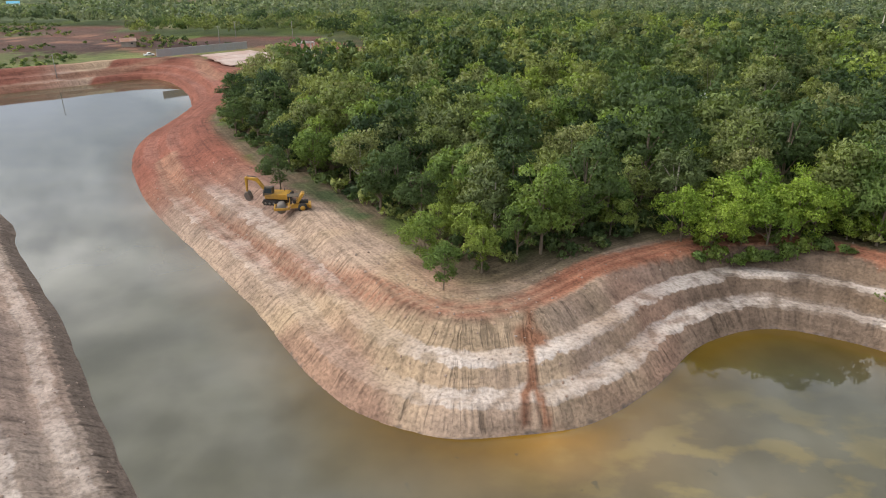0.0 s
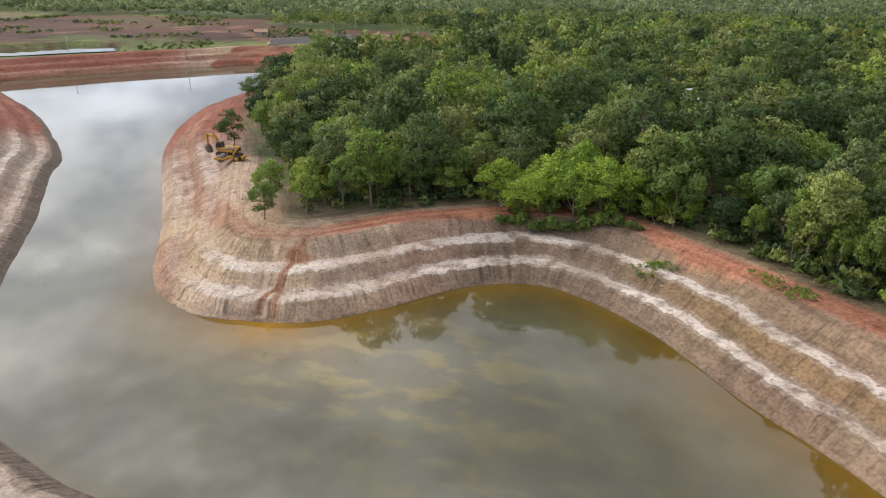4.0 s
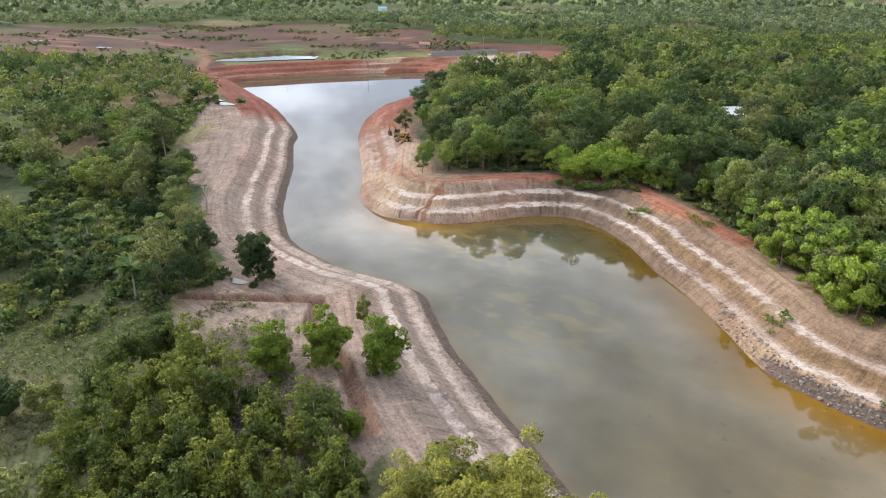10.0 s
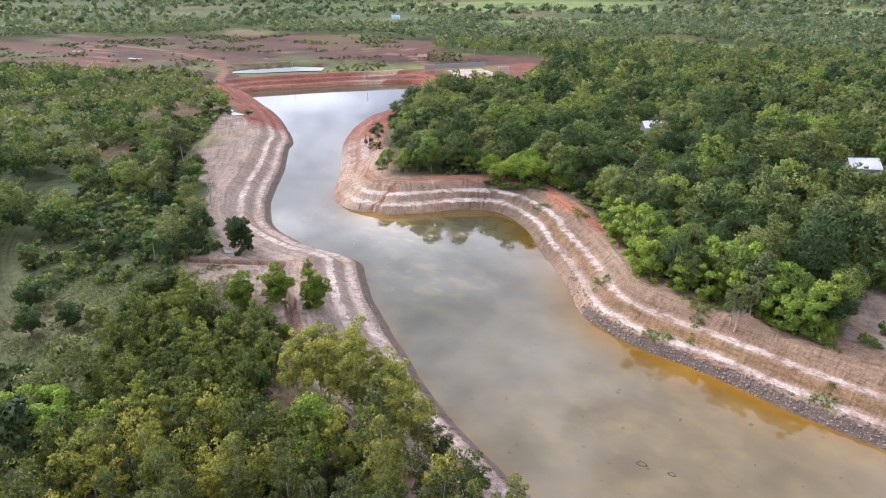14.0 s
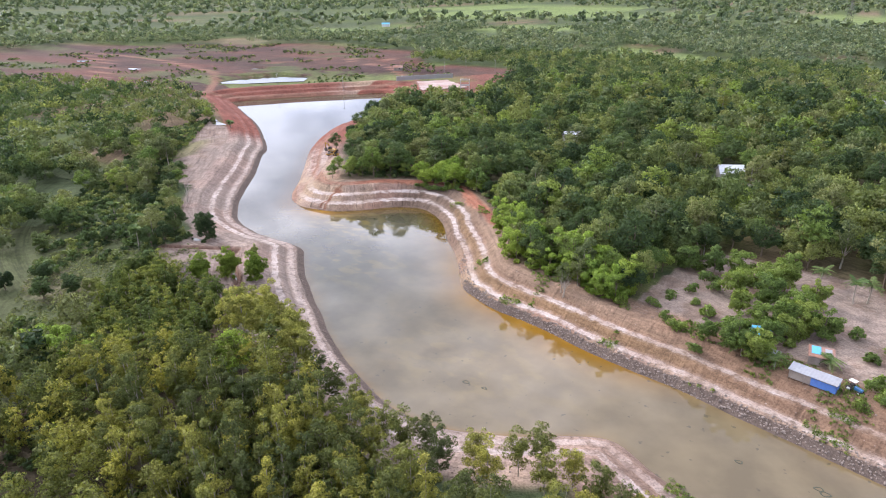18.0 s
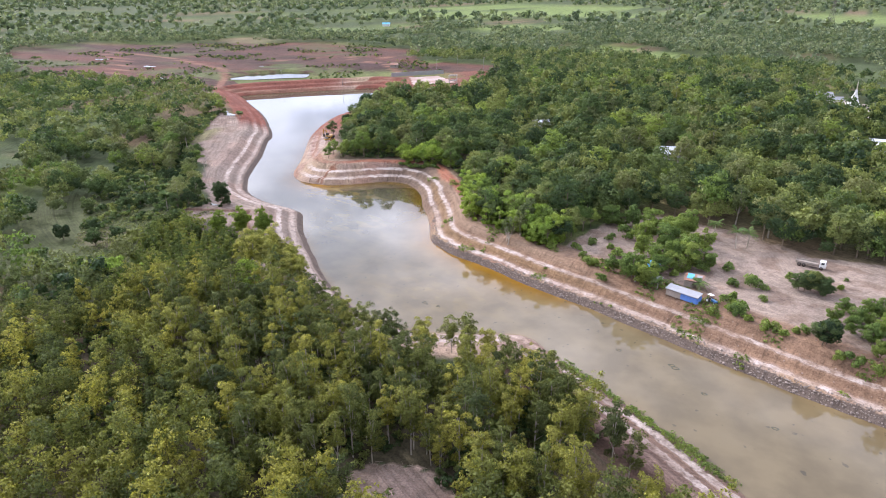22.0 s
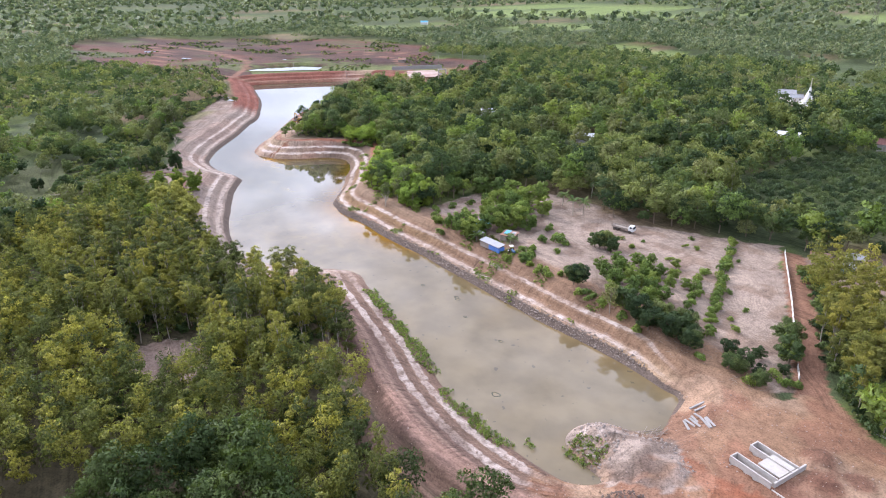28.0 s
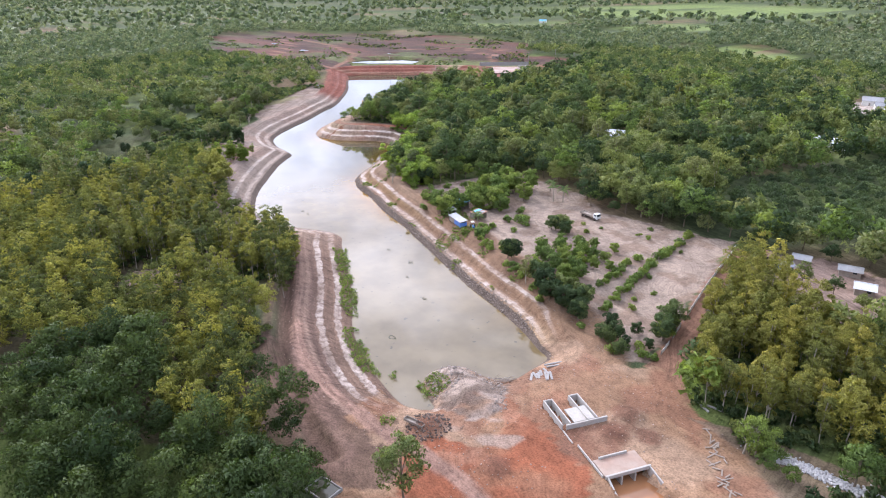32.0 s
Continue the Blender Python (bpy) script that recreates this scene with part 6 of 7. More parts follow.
# ---------------------------------------------------------------- earth-moving machines
def excavator(x, y, turn):
    e = thing("excavator", "yellow crawler excavator parked on the bank with bucket down", "excavator", (x, y, ground_z(x, y) + 0.1), turn)
    for side in (-1.05, 1.05):
        shoe = [(-2.05, 0.45), (-1.75, 0.85), (1.75, 0.85), (2.05, 0.45), (1.75, 0.02), (-1.75, 0.02)]
        tr = part("track", prism("track", shoe, 0.6, BLACK, 0.05), e, "muddy black crawler track")
        tr.location.y = side
        for k in range(14):
            for z, up in ((0.86, 1), (0.0, 0)):
                g = part("track_shoe", TRACK_SHOE, tr)
                g.location = (-1.7 + k * 0.26, 0, z)
        for k in range(5):
            w = part("roller_wheel", ROLLER_WHEEL, tr)
            w.location = (-1.4 + 0.7 * k, 0, 0.3)
    part("turntable", rod("turntable", (0, 0, 0.7), (0, 0, 1.05), 0.8, 0.75, STEEL, 16), e)
    body = [(-2.4, 1.05), (1.5, 1.05), (1.5, 1.7), (0.2, 1.95), (-2.0, 1.95), (-2.4, 1.7)]
    part("engine_house", prism("engine_house", body, 2.6, YELLOW, 0.06), e, "grimy yellow engine house")
    part("counterweight", prism("counterweight", [(-2.75, 1.1), (-2.3, 1.05), (-2.3, 1.9), (-2.6, 1.85)], 2.5, BLACK, 0.08), e)
    cab = part("cab", prism("cab", [(0.1, 1.5), (1.75, 1.5), (1.8, 2.0), (1.35, 3.0), (0.1, 3.0)], 1.0, SOOTY, 0.06, Matrix.Translation((0, 0.78, 0))), e, "grimy dark cab with dark windows")
    part("side_window", prism("side_window", [(0.25, 2.05), (1.6, 2.05), (1.28, 2.85), (0.25, 2.85)], 1.03, GLASS, 0.01, Matrix.Translation((0, 0.78, 0))), cab)
    part("windscreen", box("windscreen", (0.03, 0.82, 0.95), GLASS, (1.63, 0.78, 2.48), (0, -24, 0), 0.01), cab)
    part("cab_roof", box("cab_roof", (1.4, 1.06, 0.07), SOOTY, (0.72, 0.78, 3.03)), cab)
    boom = [(1.0, 1.35), (1.5, 1.3), (3.3, 3.6), (5.1, 3.95), (5.1, 4.2), (3.1, 4.15)]
    part("boom", prism("boom", boom, 0.5, YELLOW, 0.04, Matrix.Translation((0, -0.2, 0))), e)
    part("stick", prism("stick", [(4.75, 4.45), (5.25, 4.2), (5.2, 1.7), (4.95, 1.6)], 0.36, YELLOW, 0.04, Matrix.Translation((0, -0.2, 0))), e)
    bucket = [(4.75, 1.75), (5.3, 1.75), (5.5, 1.1), (5.2, 0.35), (4.55, 0.15), (4.3, 0.6)]
    bk = part("bucket", prism("bucket", bucket, 1.15, STEEL, 0.05, Matrix.Translation((0, -0.2, 0))), e, "mud-coated steel bucket")
    for k in range(5):
        part("tooth", box("tooth", (0.28, 0.1, 0.1), STEEL, (4.3, -0.64 + 0.22 * k, 0.2), (0, 20, 0)), bk)
    part("boom_cylinder", rod("boom_cylinder", (1.6, -0.55, 1.5), (3.2, -0.55, 3.4), 0.09, 0.06, STEEL), e)
    part("stick_cylinder", rod("stick_cylinder", (3.2, -0.2, 4.3), (4.8, -0.2, 4.5), 0.08, 0.05, STEEL), e)
    part("exhaust", rod("exhaust", (-1.3, -0.6, 1.9), (-1.3, -0.6, 2.5), 0.06, 0.06, BLACK), e)
    part("handrail", rod("handrail", (0.2, -1.2, 2.2), (1.4, -1.2, 2.0), 0.03, 0.03, STEEL), e)


TRACK_SHOE = box("track_shoe", (0.2, 0.62, 0.05), BLACK)
ROLLER_WHEEL = rod("roller_wheel", (0, -0.32, 0), (0, 0.32, 0), 0.2, 0.2, STEEL, 10)


def wheel(parent, name, at, r, w, rim_mat):
    t = part(name, rod("tyre", (0, -w / 2, 0), (0, w / 2, 0), r, r, BLACK, 18), parent, "dusty black tyre")
    t.location = at
    part("rim", rod("rim", (0, -w / 2 - 0.02, 0), (0, w / 2 + 0.02, 0), r * 0.55, r * 0.55, rim_mat, 12), t)
    return t


def road_roller(x, y, turn):
    e = thing("road_roller", "yellow drum roller with its engine cover raised, on bare earth", "road roller", (x, y, ground_z(x, y) + 0.05), turn)
    part("drum", rod("drum", (1.7, -1.0, 0.75), (1.7, 1.0, 0.75), 0.75, 0.75, STEEL, 24), e, "smooth steel drum coated in mud")
    for side in (-1.15, 1.15):
        part("drum_arm", box("drum_arm", (2.3, 0.16, 0.4), YELLOW, (1.55, side, 0.8)), e)
    part("drum_crossbar", box("drum_crossbar", (0.25, 2.4, 0.45), YELLOW, (2.75, 0, 0.8)), e)
    part("drum_rear_bar", box("drum_rear_bar", (0.3, 2.4, 0.45), YELLOW, (0.55, 0, 0.85)), e)
    for side in (-0.85, 0.85):
        wheel(e, "wheel", (-1.6, side, 0.75), 0.75, 0.55, YELLOW)
    part("frame", prism("roller_frame", [(-2.6, 0.7), (0.3, 0.6), (0.3, 1.1), (-0.6, 1.3), (-2.6, 1.3)], 1.0, YELLOW, 0.05), e)
    part("engine", box("engine", (1.4, 0.8, 0.5), BLACK, (-1.8, 0, 1.5), (0, 0, 0), 0.08), e, "exposed dark engine")
    part("bonnet", prism("bonnet", [(-1.0, 1.5), (-0.6, 1.55), (-1.6, 3.1), (-2.05, 3.0)], 1.5, YELLOW, 0.05), e, "raised yellow engine cover")
    part("rear_bumper", box("rear_bumper", (0.4, 1.9, 0.6), YELLOW, (-2.75, 0, 0.95), (0, 0, 0), 0.06), e)
    part("seat", box("seat", (0.5, 0.5, 0.6), BLACK, (-0.4, 0, 1.6), (0, 0, 0), 0.08), e)
    part("console", box("console", (0.2, 0.6, 0.7), BLACK, (0.2, 0, 1.6)), e)
    for px in (0.35, -0.8):
        for py in (-0.6, 0.6):
            part("canopy_post", rod("canopy_post", (px, py, 1.2), (px, py, 2.6), 0.04, 0.04, YELLOW), e)
    part("canopy", box("canopy", (1.7, 1.6, 0.1), SOOTY, (-0.2, 0, 2.65), (0, 0, 0), 0.04), e, "grimy dark canopy roof")


excavator(-27.6, 102.6, 172)
road_roller(-24.0, 98.2, 192)


def lorry(x, y, turn):
    e = thing("lorry", "old flatbed lorry with a white cab on the sandy track", "lorry", (x, y, ground_z(x, y) + 0.05), turn)
    part("chassis", box("chassis", (7.6, 0.9, 0.25), STEEL, (0, 0, 0.8)), e)
    cab = part("cab", prism("lorry_cab", [(2.3, 0.7), (4.0, 0.7), (4.05, 1.6), (3.8, 2.5), (2.3, 2.5)], 2.1, WHITE_PAINT, 0.08), e, "white cab")
    part("windscreen", box("windscreen", (0.04, 1.8, 0.75), GLASS, (3.95, 0, 2.02), (0, -15, 0), 0.01), cab)
    part("side_window", box("side_window", (0.8, 2.13, 0.6), GLASS, (3.15, 0, 2.05), (0, 0, 0), 0.01), cab)
    bed = part("flatbed", box("flatbed", (5.8, 2.2, 0.16), PLANK, (-1.0, 0, 1.15)), e, "weathered grey flatbed")
    for side in (-1.08, 1.08):
        part("side_board", box("side_board", (5.8, 0.06, 0.45), PLANK, (-1.0, side, 1.45)), bed)
    part("tail_board", box("tail_board", (0.06, 2.2, 0.45), PLANK, (-3.88, 0, 1.45)), bed)
    for wx in (2.9, -1.6, -2.8):
        for side in (-0.95, 0.95):
            wheel(e, "wheel", (wx, side, 0.5), 0.5, 0.32, STEEL)


lorry(204.6, 45.6, -4)


def small_tractor(x, y, turn):
    e = thing("farm_tractor", "small blue farm tractor beside the shed", "tractor", (x, y, ground_z(x, y) + 0.03), turn)
    part("bonnet", prism("tractor_bonnet", [(0.1, 0.6), (1.7, 0.6), (1.7, 1.1), (0.1, 1.25)], 0.7, BLUE_PAINT, 0.06), e)
    part("seat", box("seat", (0.5, 0.5, 0.5), BLACK, (-0.5, 0, 1.1), (0, 0, 0), 0.06), e)
    part("roof", box("tractor_roof", (1.4, 1.2, 0.07), WHITE_PAINT, (-0.4, 0, 2.2)), e)
    for px in (0.2, -1.0):
        for py in (-0.5, 0.5):
            part("roof_post", rod("roof_post", (px, py, 0.9), (px, py, 2.2), 0.03, 0.03, BLACK), e)
    for side in (-0.7, 0.7):
        wheel(e, "rear_wheel", (-0.6, side, 0.62), 0.62, 0.35, WHITE_PAINT)
        wheel(e, "front_wheel", (1.3, side * 0.85, 0.35), 0.35, 0.22, WHITE_PAINT)


small_tractor(184.3, 7.6, -30)


# ---------------------------------------------------------------- sheds and houses
def sheet_roof(name, length, width, z0, z1, mat, at=0.0, ribs=0):
    """One slope of corrugated sheets from height z0 at -width/2 to z1 at +width/2."""
    bm = bmesh.new()
    n = max(8, int(length / 0.3))
    rows = []
    for k in range(n + 1):
        x = -length / 2 + length * k / n
        up = 0.035 if k % 2 else 0.0
        rows.append([bm.verts.new((x, -width / 2 + at, z0 + up + dz)) for dz in (0, -0.05)] + [bm.verts.new((x, width / 2 + at, z1 + up + dz)) for dz in (0, -0.05)])
    for a, b in zip(rows[:-1], rows[1:]):
        bm.faces.new((a[0], b[0], b[2], a[2]))
        bm.faces.new((a[1], a[3], b[3], b[1]))
        bm.faces.new((a[0], a[1], b[1], b[0]))
        bm.faces.new((a[2], b[2], b[3], a[3]))
    bm.faces.new((rows[0][0], rows[0][2], rows[0][3], rows[0][1]))
    bm.faces.new((rows[-1][0], rows[-1][1], rows[-1][3], rows[-1][2]))
    bmesh.ops.recalc_face_normals(bm, faces=bm.faces[:])
    return bm_mesh(name, bm, mat)


def house(name, x, y, turn, length, width, eave, ridge, roof, wall, label, category="house", door=True, over=0.5, z=None, roof_label=""):
    h = thing(name, label, category, (x, y, ground_z(x, y) if z is None else z), turn)
    for sy in (-1, 1):
        part("wall", box("long_wall", (length, 0.15, eave + 0.4), wall, (0, sy * width / 2, (eave - 0.4) / 2)), h)
    for sx in (-1, 1):
        part("gable_wall", prism("gable_wall", [(-width / 2 + 0.08, -0.4), (width / 2 - 0.08, -0.4), (width / 2 - 0.08, eave), (0, ridge - 0.08), (-width / 2 + 0.08, eave)], 0.15, wall, 0.01,
                                 Matrix.Translation((sx * (length / 2 - 0.08), 0, 0)) @ Matrix.Rotation(math.pi / 2, 4, "Z")), h)
    fall = (ridge - eave) / (width / 2)
    for sy in (-1, 1):
        lo, hi = eave - fall * over, ridge
        r = part("roof", sheet_roof("roof_slope", length + 2 * over, width / 2 + over, lo if sy < 0 else hi, hi if sy < 0 else lo, roof, sy * (width / 4 + over / 2)), h, roof_label)
    part("ridge_cap", box("ridge_cap", (length + 2 * over, 0.3, 0.06), roof, (0, 0, ridge + 0.05)), h)
    if door:
        part("door", box("door", (0.9, 0.06, 2.0), PLANK, (-length * 0.15, -width / 2 - 0.09, 1.0)), h, "plain wooden door")
        part("window", box("window", (1.0, 0.06, 0.8), GLASS, (length * 0.22, -width / 2 - 0.09, 1.5)), h)
    return h


def shed(name, x, y, turn, length, width, z0, z1, roof, label, cloth=None, boards=PLANK, walls=True):
    """An open-fronted shed on posts under one slope of roof."""
    h = thing(name, label, "shed", (x, y, ground_z(x, y)), turn)
    part("roof", sheet_roof("shed_roof", length, width, z0, z1, roof), h)
    n = max(2, int(length / 2.6))
    for k in range(n + 1):
        for sy, top in ((-1, z0), (1, z1)):
            px = -length / 2 + 0.3 + (length - 0.6) * k / n
            part("post", rod("post", (px, sy * (width / 2 - 0.3), -0.3), (px, sy * (width / 2 - 0.3), top + 0.02), 0.06, 0.06, PLANK, 6), h)
    if walls:
        part("back_wall", box("back_wall", (length - 0.5, 0.08, z1 - 0.1), boards, (0, width / 2 - 0.35, (z1 - 0.1) / 2)), h)
        part("side_wall", box("side_wall", (0.08, width - 0.7, z0 - 0.2), boards, (-length / 2 + 0.35, 0, (z0 - 0.2) / 2)), h)
        part("front_wall", box("front_wall", (length * 0.45, 0.08, z0 - 0.3), boards, (-length * 0.25, -width / 2 + 0.34, (z0 - 0.3) / 2)), h)
    if cloth:
        part("tarpaulin", box("tarpaulin", (length * 0.5, 0.05, z0 - 0.4), cloth, (length * 0.23, -width / 2 + 0.25, (z0 - 0.4) / 2 + 0.1)), h, "blue tarpaulin hung as a wall")
        part("end_tarpaulin", box("end_tarpaulin", (0.05, width - 0.5, z0 - 0.4), cloth, (length / 2 - 0.15, 0, (z0 - 0.4) / 2 + 0.1)), h)
    return h


shed("long_shed", 177.3, 6.8, -14, 9.2, 3.0, 2.0, 2.4, ZINC, "long low shed with grey sheet roof and blue tarpaulin walls", BLUE_TARP)
shed("blue_shed", 166.0, 18.3, 14, 4.6, 5.2, 2.6, 3.0, BLUE_ROOF, "small shed with a bright blue roof among trees")
patched = shed("patched_shed", 178.0, 16.0, 4, 5.0, 4.4, 2.1, 2.5, RUST_ROOF, "low shed with a patched rusty roof")
part("blue_sheet", sheet_roof("blue_sheet", 1.8, 3.0, 2.2, 2.45, BLUE_ROOF), patched, "blue roofing sheet").location = (-1.0, 0.5, 0.06)
part("pale_sheet", sheet_roof("pale_sheet", 1.3, 3.4, 2.2, 2.45, ZINC), patched, "grey roofing sheet").location = (1.3, -0.2, 0.06)
shed("lean_to", 168.5, 11.5, -14, 4.0, 2.6, 1.9, 2.3, ZINC, "small grey lean-to behind the bank", None)
house("farmhouse", 139.0, 147.5, 25, 9.0, 6.5, 3.2, 5.6, WHITE_ROOF, WALL_GREY, "house with a shining white sheet roof in the wood")
house("wood_house", 64.5, 170.0, 40, 8.0, 5.6, 4.8, 6.8, WHITE_ROOF, WALL_GREY, "pale-roofed house half hidden by trees")
house("hall", 218.2, 213.5, 6, 15.0, 8.0, 4.0, 6.0, WHITE_ROOF, WHITEWASH, "long hall with a white roof in the wood")
house("red_house", 262.0, 225.0, 10, 9.0, 7.0, 3.5, 5.5, DARK_RED_ROOF, WALL_GREY, "house with a dark red roof among the orchard")
house("white_hut", 290.5, 54.5, 20, 4.6, 3.6, 2.3, 3.3, WHITE_ROOF, PLANK, "small hut with a white roof in a dusty yard", "hut")
house("grey_hut", 283.0, 65.0, 20, 5.5, 3.4, 2.0, 2.8, ZINC, PLANK, "low hut with a weathered grey roof", "hut")
house("dark_hut", 270.5, 62.5, 15, 4.5, 3.2, 2.0, 2.8, ZINC, PLANK, "small dark-roofed hut under trees", "hut")
house("blue_hut", 269.5, 53.5, 60, 4.0, 3.0, 2.0, 2.8, ZINC, BLUE_PAINT, "little hut with a blue wall", "hut")
house("brown_hut", 262.0, 57.0, 10, 4.5, 3.2, 2.1, 3.0, RUST_ROOF, PLANK, "brown thatched-looking hut beside the grove", "hut")
house("prayer_hall", 189.0, 352.0, 20, 12.0, 7.0, 3.5, 5.5, ZINC, WHITEWASH, "grey-roofed hall beside the white pagoda", "temple hall")
house("monks_house", 198.0, 341.0, 30, 8.0, 5.0, 3.0, 4.6, ZINC, WHITEWASH, "small grey-roofed house in the temple yard", "house")
house("field_house", 8.0, 895.0, 15, 12.0, 8.0, 4, 6, WHITE_ROOF, WHITEWASH, "lonely white-roofed house in far fields", "house", False)
house("blue_house", -470.0, 760.0, 30, 12.0, 8.0, 4, 6, BLUE_ROOF, WHITEWASH, "far house with a blue roof", "house", False)
house("dam_house", -163.0, 352.0, 25, 7.0, 5.0, 2.8, 4.2, RUST_ROOF, PLANK, "small house among trees behind the dam", "house")


def lathe(name, profile, mat, sides=24):
    verts, faces = [], []
    for r, z in profile:
        for k in range(sides):
            a = math.tau * k / sides
            verts.append((r * math.cos(a), r * math.sin(a), z))
    for i in range(len(profile) - 1):
        for k in range(sides):
            j = (k + 1) % sides
            faces.append((i * sides + k, i * sides + j, (i + 1) * sides + j, (i + 1) * sides + k))
    faces.append(tuple(range(sides))[::-1])
    return mesh_from(name, verts, faces, mat, True)


pagoda = thing("pagoda", "white bell-shaped pagoda with a slender spire", "pagoda", (208, 325, ground_z(208, 325)), 20)
for k, (s_, z_) in enumerate(((9.5, 0.6), (8.0, 1.7), (6.6, 2.8))):
    part("terrace", box("terrace", (s_, s_, 1.2), WHITEWASH, (0, 0, z_), (0, 0, 0), 0.1), pagoda)
part("bell", lathe("bell", [(3.0, 3.3), (2.9, 4.2), (2.3, 5.4), (2.0, 7.0), (1.6, 8.2), (1.0, 9.0)], WHITEWASH), pagoda)
part("ring", lathe("ring", [(1.0, 8.9), (1.25, 9.2), (0.95, 9.5), (1.05, 9.9), (0.8, 10.3), (0.85, 10.7), (0.6, 11.2), (0.62, 11.6), (0.4, 12.2)], WHITEWASH), pagoda)
part("spire", lathe("spire", [(0.42, 12.1), (0.3, 14.0), (0.12, 17.0), (0.02, 18.0)], CREAM), pagoda)

# ---------------------------------------------------------------- boundary wall of the farm
fence = thing("boundary_wall", "low white panel wall along the edge of the field", "wall", (252.4, 57.4, 0), 0)
PANEL, POST = box("wall_panel", (2.7, 0.1, 1.15), WHITEWASH), box("wall_post", (0.18, 0.18, 1.45), CONCRETE)
fx, fy = 270.9 - 252.4, -11.7 - 57.4
length = math.hypot(fx, fy)
for k in range(int(length / 2.9) + 1):
    u = k * 2.9 / length
    gx_, gy_ = 252.4 + fx * u, 57.4 + fy * u
    gz = ground_z(gx_, gy_)
    p_ = part("post", POST, fence)
    p_.location = (fx * u, fy * u, gz + 0.55)
    if u + 2.9 / length < 1 and k not in (17, 18, 21):
        q_ = part("panel", PANEL, fence)
        q_.location = (fx * (u + 1.45 / length), fy * (u + 1.45 / length), gz + 0.52)
        q_.rotation_euler = (0, 0, math.atan2(fy, fx))

# ---------------------------------------------------------------- culverts at the building site
def at_place(place, z):
    return (place[0], place[1], z), place[2]


site_z = 3.75
loc, trn = at_place(CULVERT_A, site_z)
intake = thing("intake_culvert", "unfinished pale concrete intake with two open channels in red earth", "culvert", loc, trn)
for v0, label_ in ((-1.1, ""), (4.7, "")):
    wide = 2.1 if v0 < 0 else 2.3
    part("channel_wall", box("channel_wall", (8.4, 0.28, 2.8), PALE_CONCRETE, (-4.2, v0 + 0.14, 0.1)), intake)
    part("channel_wall", box("channel_wall", (8.4, 0.28, 2.8), PALE_CONCRETE, (-4.2, v0 + wide - 0.14, 0.1)), intake)
    part("end_wall", box("end_wall", (0.28, wide - 0.6, 2.8), PALE_CONCRETE, (-8.26, v0 + wide / 2, 0.1)), intake)
    part("channel_floor", box("channel_floor", (8.0, wide - 0.6, 0.2), CONCRETE, (-4.1, v0 + wide / 2, -1.0)), intake)
part("cover_slab", box("cover_slab", (4.4, 4.6, 0.3), PALE_CONCRETE, (-2.5, 4.2, 1.0)), intake, "fresh pale cover slab")
part("headwall", box("headwall", (0.35, 9.2, 2.2), PALE_CONCRETE, (0.05, 4.5, 0.1)), intake)
part("wing_wall", box("wing_wall", (4.0, 0.26, 1.4), PALE_CONCRETE, (2.2, -0.9, -0.4)), intake)
loc, trn = at_place(CULVERT_B, site_z)
outlet = thing("outlet_culvert", "pale concrete box culvert with three openings over brown water", "culvert", loc, trn)
part("deck", box("deck", (4.8, 9.0, 0.35), SOILED_DECK, (-2.4, 4.3, 0.35)), outlet, "stained concrete deck")
part("headwall", box("headwall", (0.4, 9.4, 0.75), PALE_CONCRETE, (0.1, 4.3, 0.65)), outlet)
part("parapet", box("parapet", (0.3, 6.0, 0.6), PALE_CONCRETE, (-4.7, 4.0, 0.7)), outlet)
for v0 in (0.0, 2.95, 5.75, 8.7):
    part("pier", box("pier", (5.2, 0.3, 2.8), PALE_CONCRETE, (-2.2, v0, -1.2)), outlet)
part("back_wall", box("back_wall", (0.25, 8.6, 2.8), CONCRETE, (-4.75, 4.35, -1.2)), outlet)
for v0, flare in ((0.0, -6), (8.7, 6)):
    part("wing_wall", prism("wing_wall", [(0.2, -2.6), (7.5, -2.6), (7.5, -0.9), (0.2, 0.9)], 0.3, PALE_CONCRETE, 0.02, Matrix.Translation((0, v0, 0)) @ Matrix.Rotation(radians(flare), 4, "Z")), outlet)
for v0 in (-0.6,):
    part("side_kerb", box("side_kerb", (9.0, 0.25, 0.5), PALE_CONCRETE, (-5.0, v0, 0.45)), outlet)


def pool(outline, z, label, mat):
    return flat_sheet("water", outline, z, mat, label, "water")


def rect(place, u0, u1, v0, v1):
    ox, oy, a = place
    c, s = math.cos(radians(a)), math.sin(radians(a))
    return [(ox + u * c - v * s, oy + u * s + v * c) for u, v in ((u0, v0), (u1, v0), (u1, v1), (u0, v1))]


pool(rect(CULVERT_B, -4.4, 11.5, 0.1, 8.6), 2.1, "shallow red-brown muddy water in the outlet channel", MUD_WATER)
pool(FAR_POOLS[0][0], FAR_POOLS[0][1], "pale shallow pond behind the dam", WATER)
pool(FAR_POOLS[1][0], FAR_POOLS[1][1], "small pale pond among red earth", WATER)
for k, (px, py, pr) in enumerate(((3.6, -2.0, 1.9), (-130, 124, 5.0), (-139, 128, 4.0), (-30, 12, 1.8), (-480, 262, 8.0), (-300, 205, 6.0), (-385, 250, 7.0))):
    ring_ = [(px + pr * (1 + 0.3 * math.sin(3 * a + k)) * math.cos(a), py + 0.6 * pr * (1 + 0.25 * math.cos(2 * a + k)) * math.sin(a)) for a in np.linspace(0, math.tau, 18)[:-1]]
    pool(ring_, ground_z(px, py) + 0.12, "shallow rain puddle reflecting the sky", WATER)

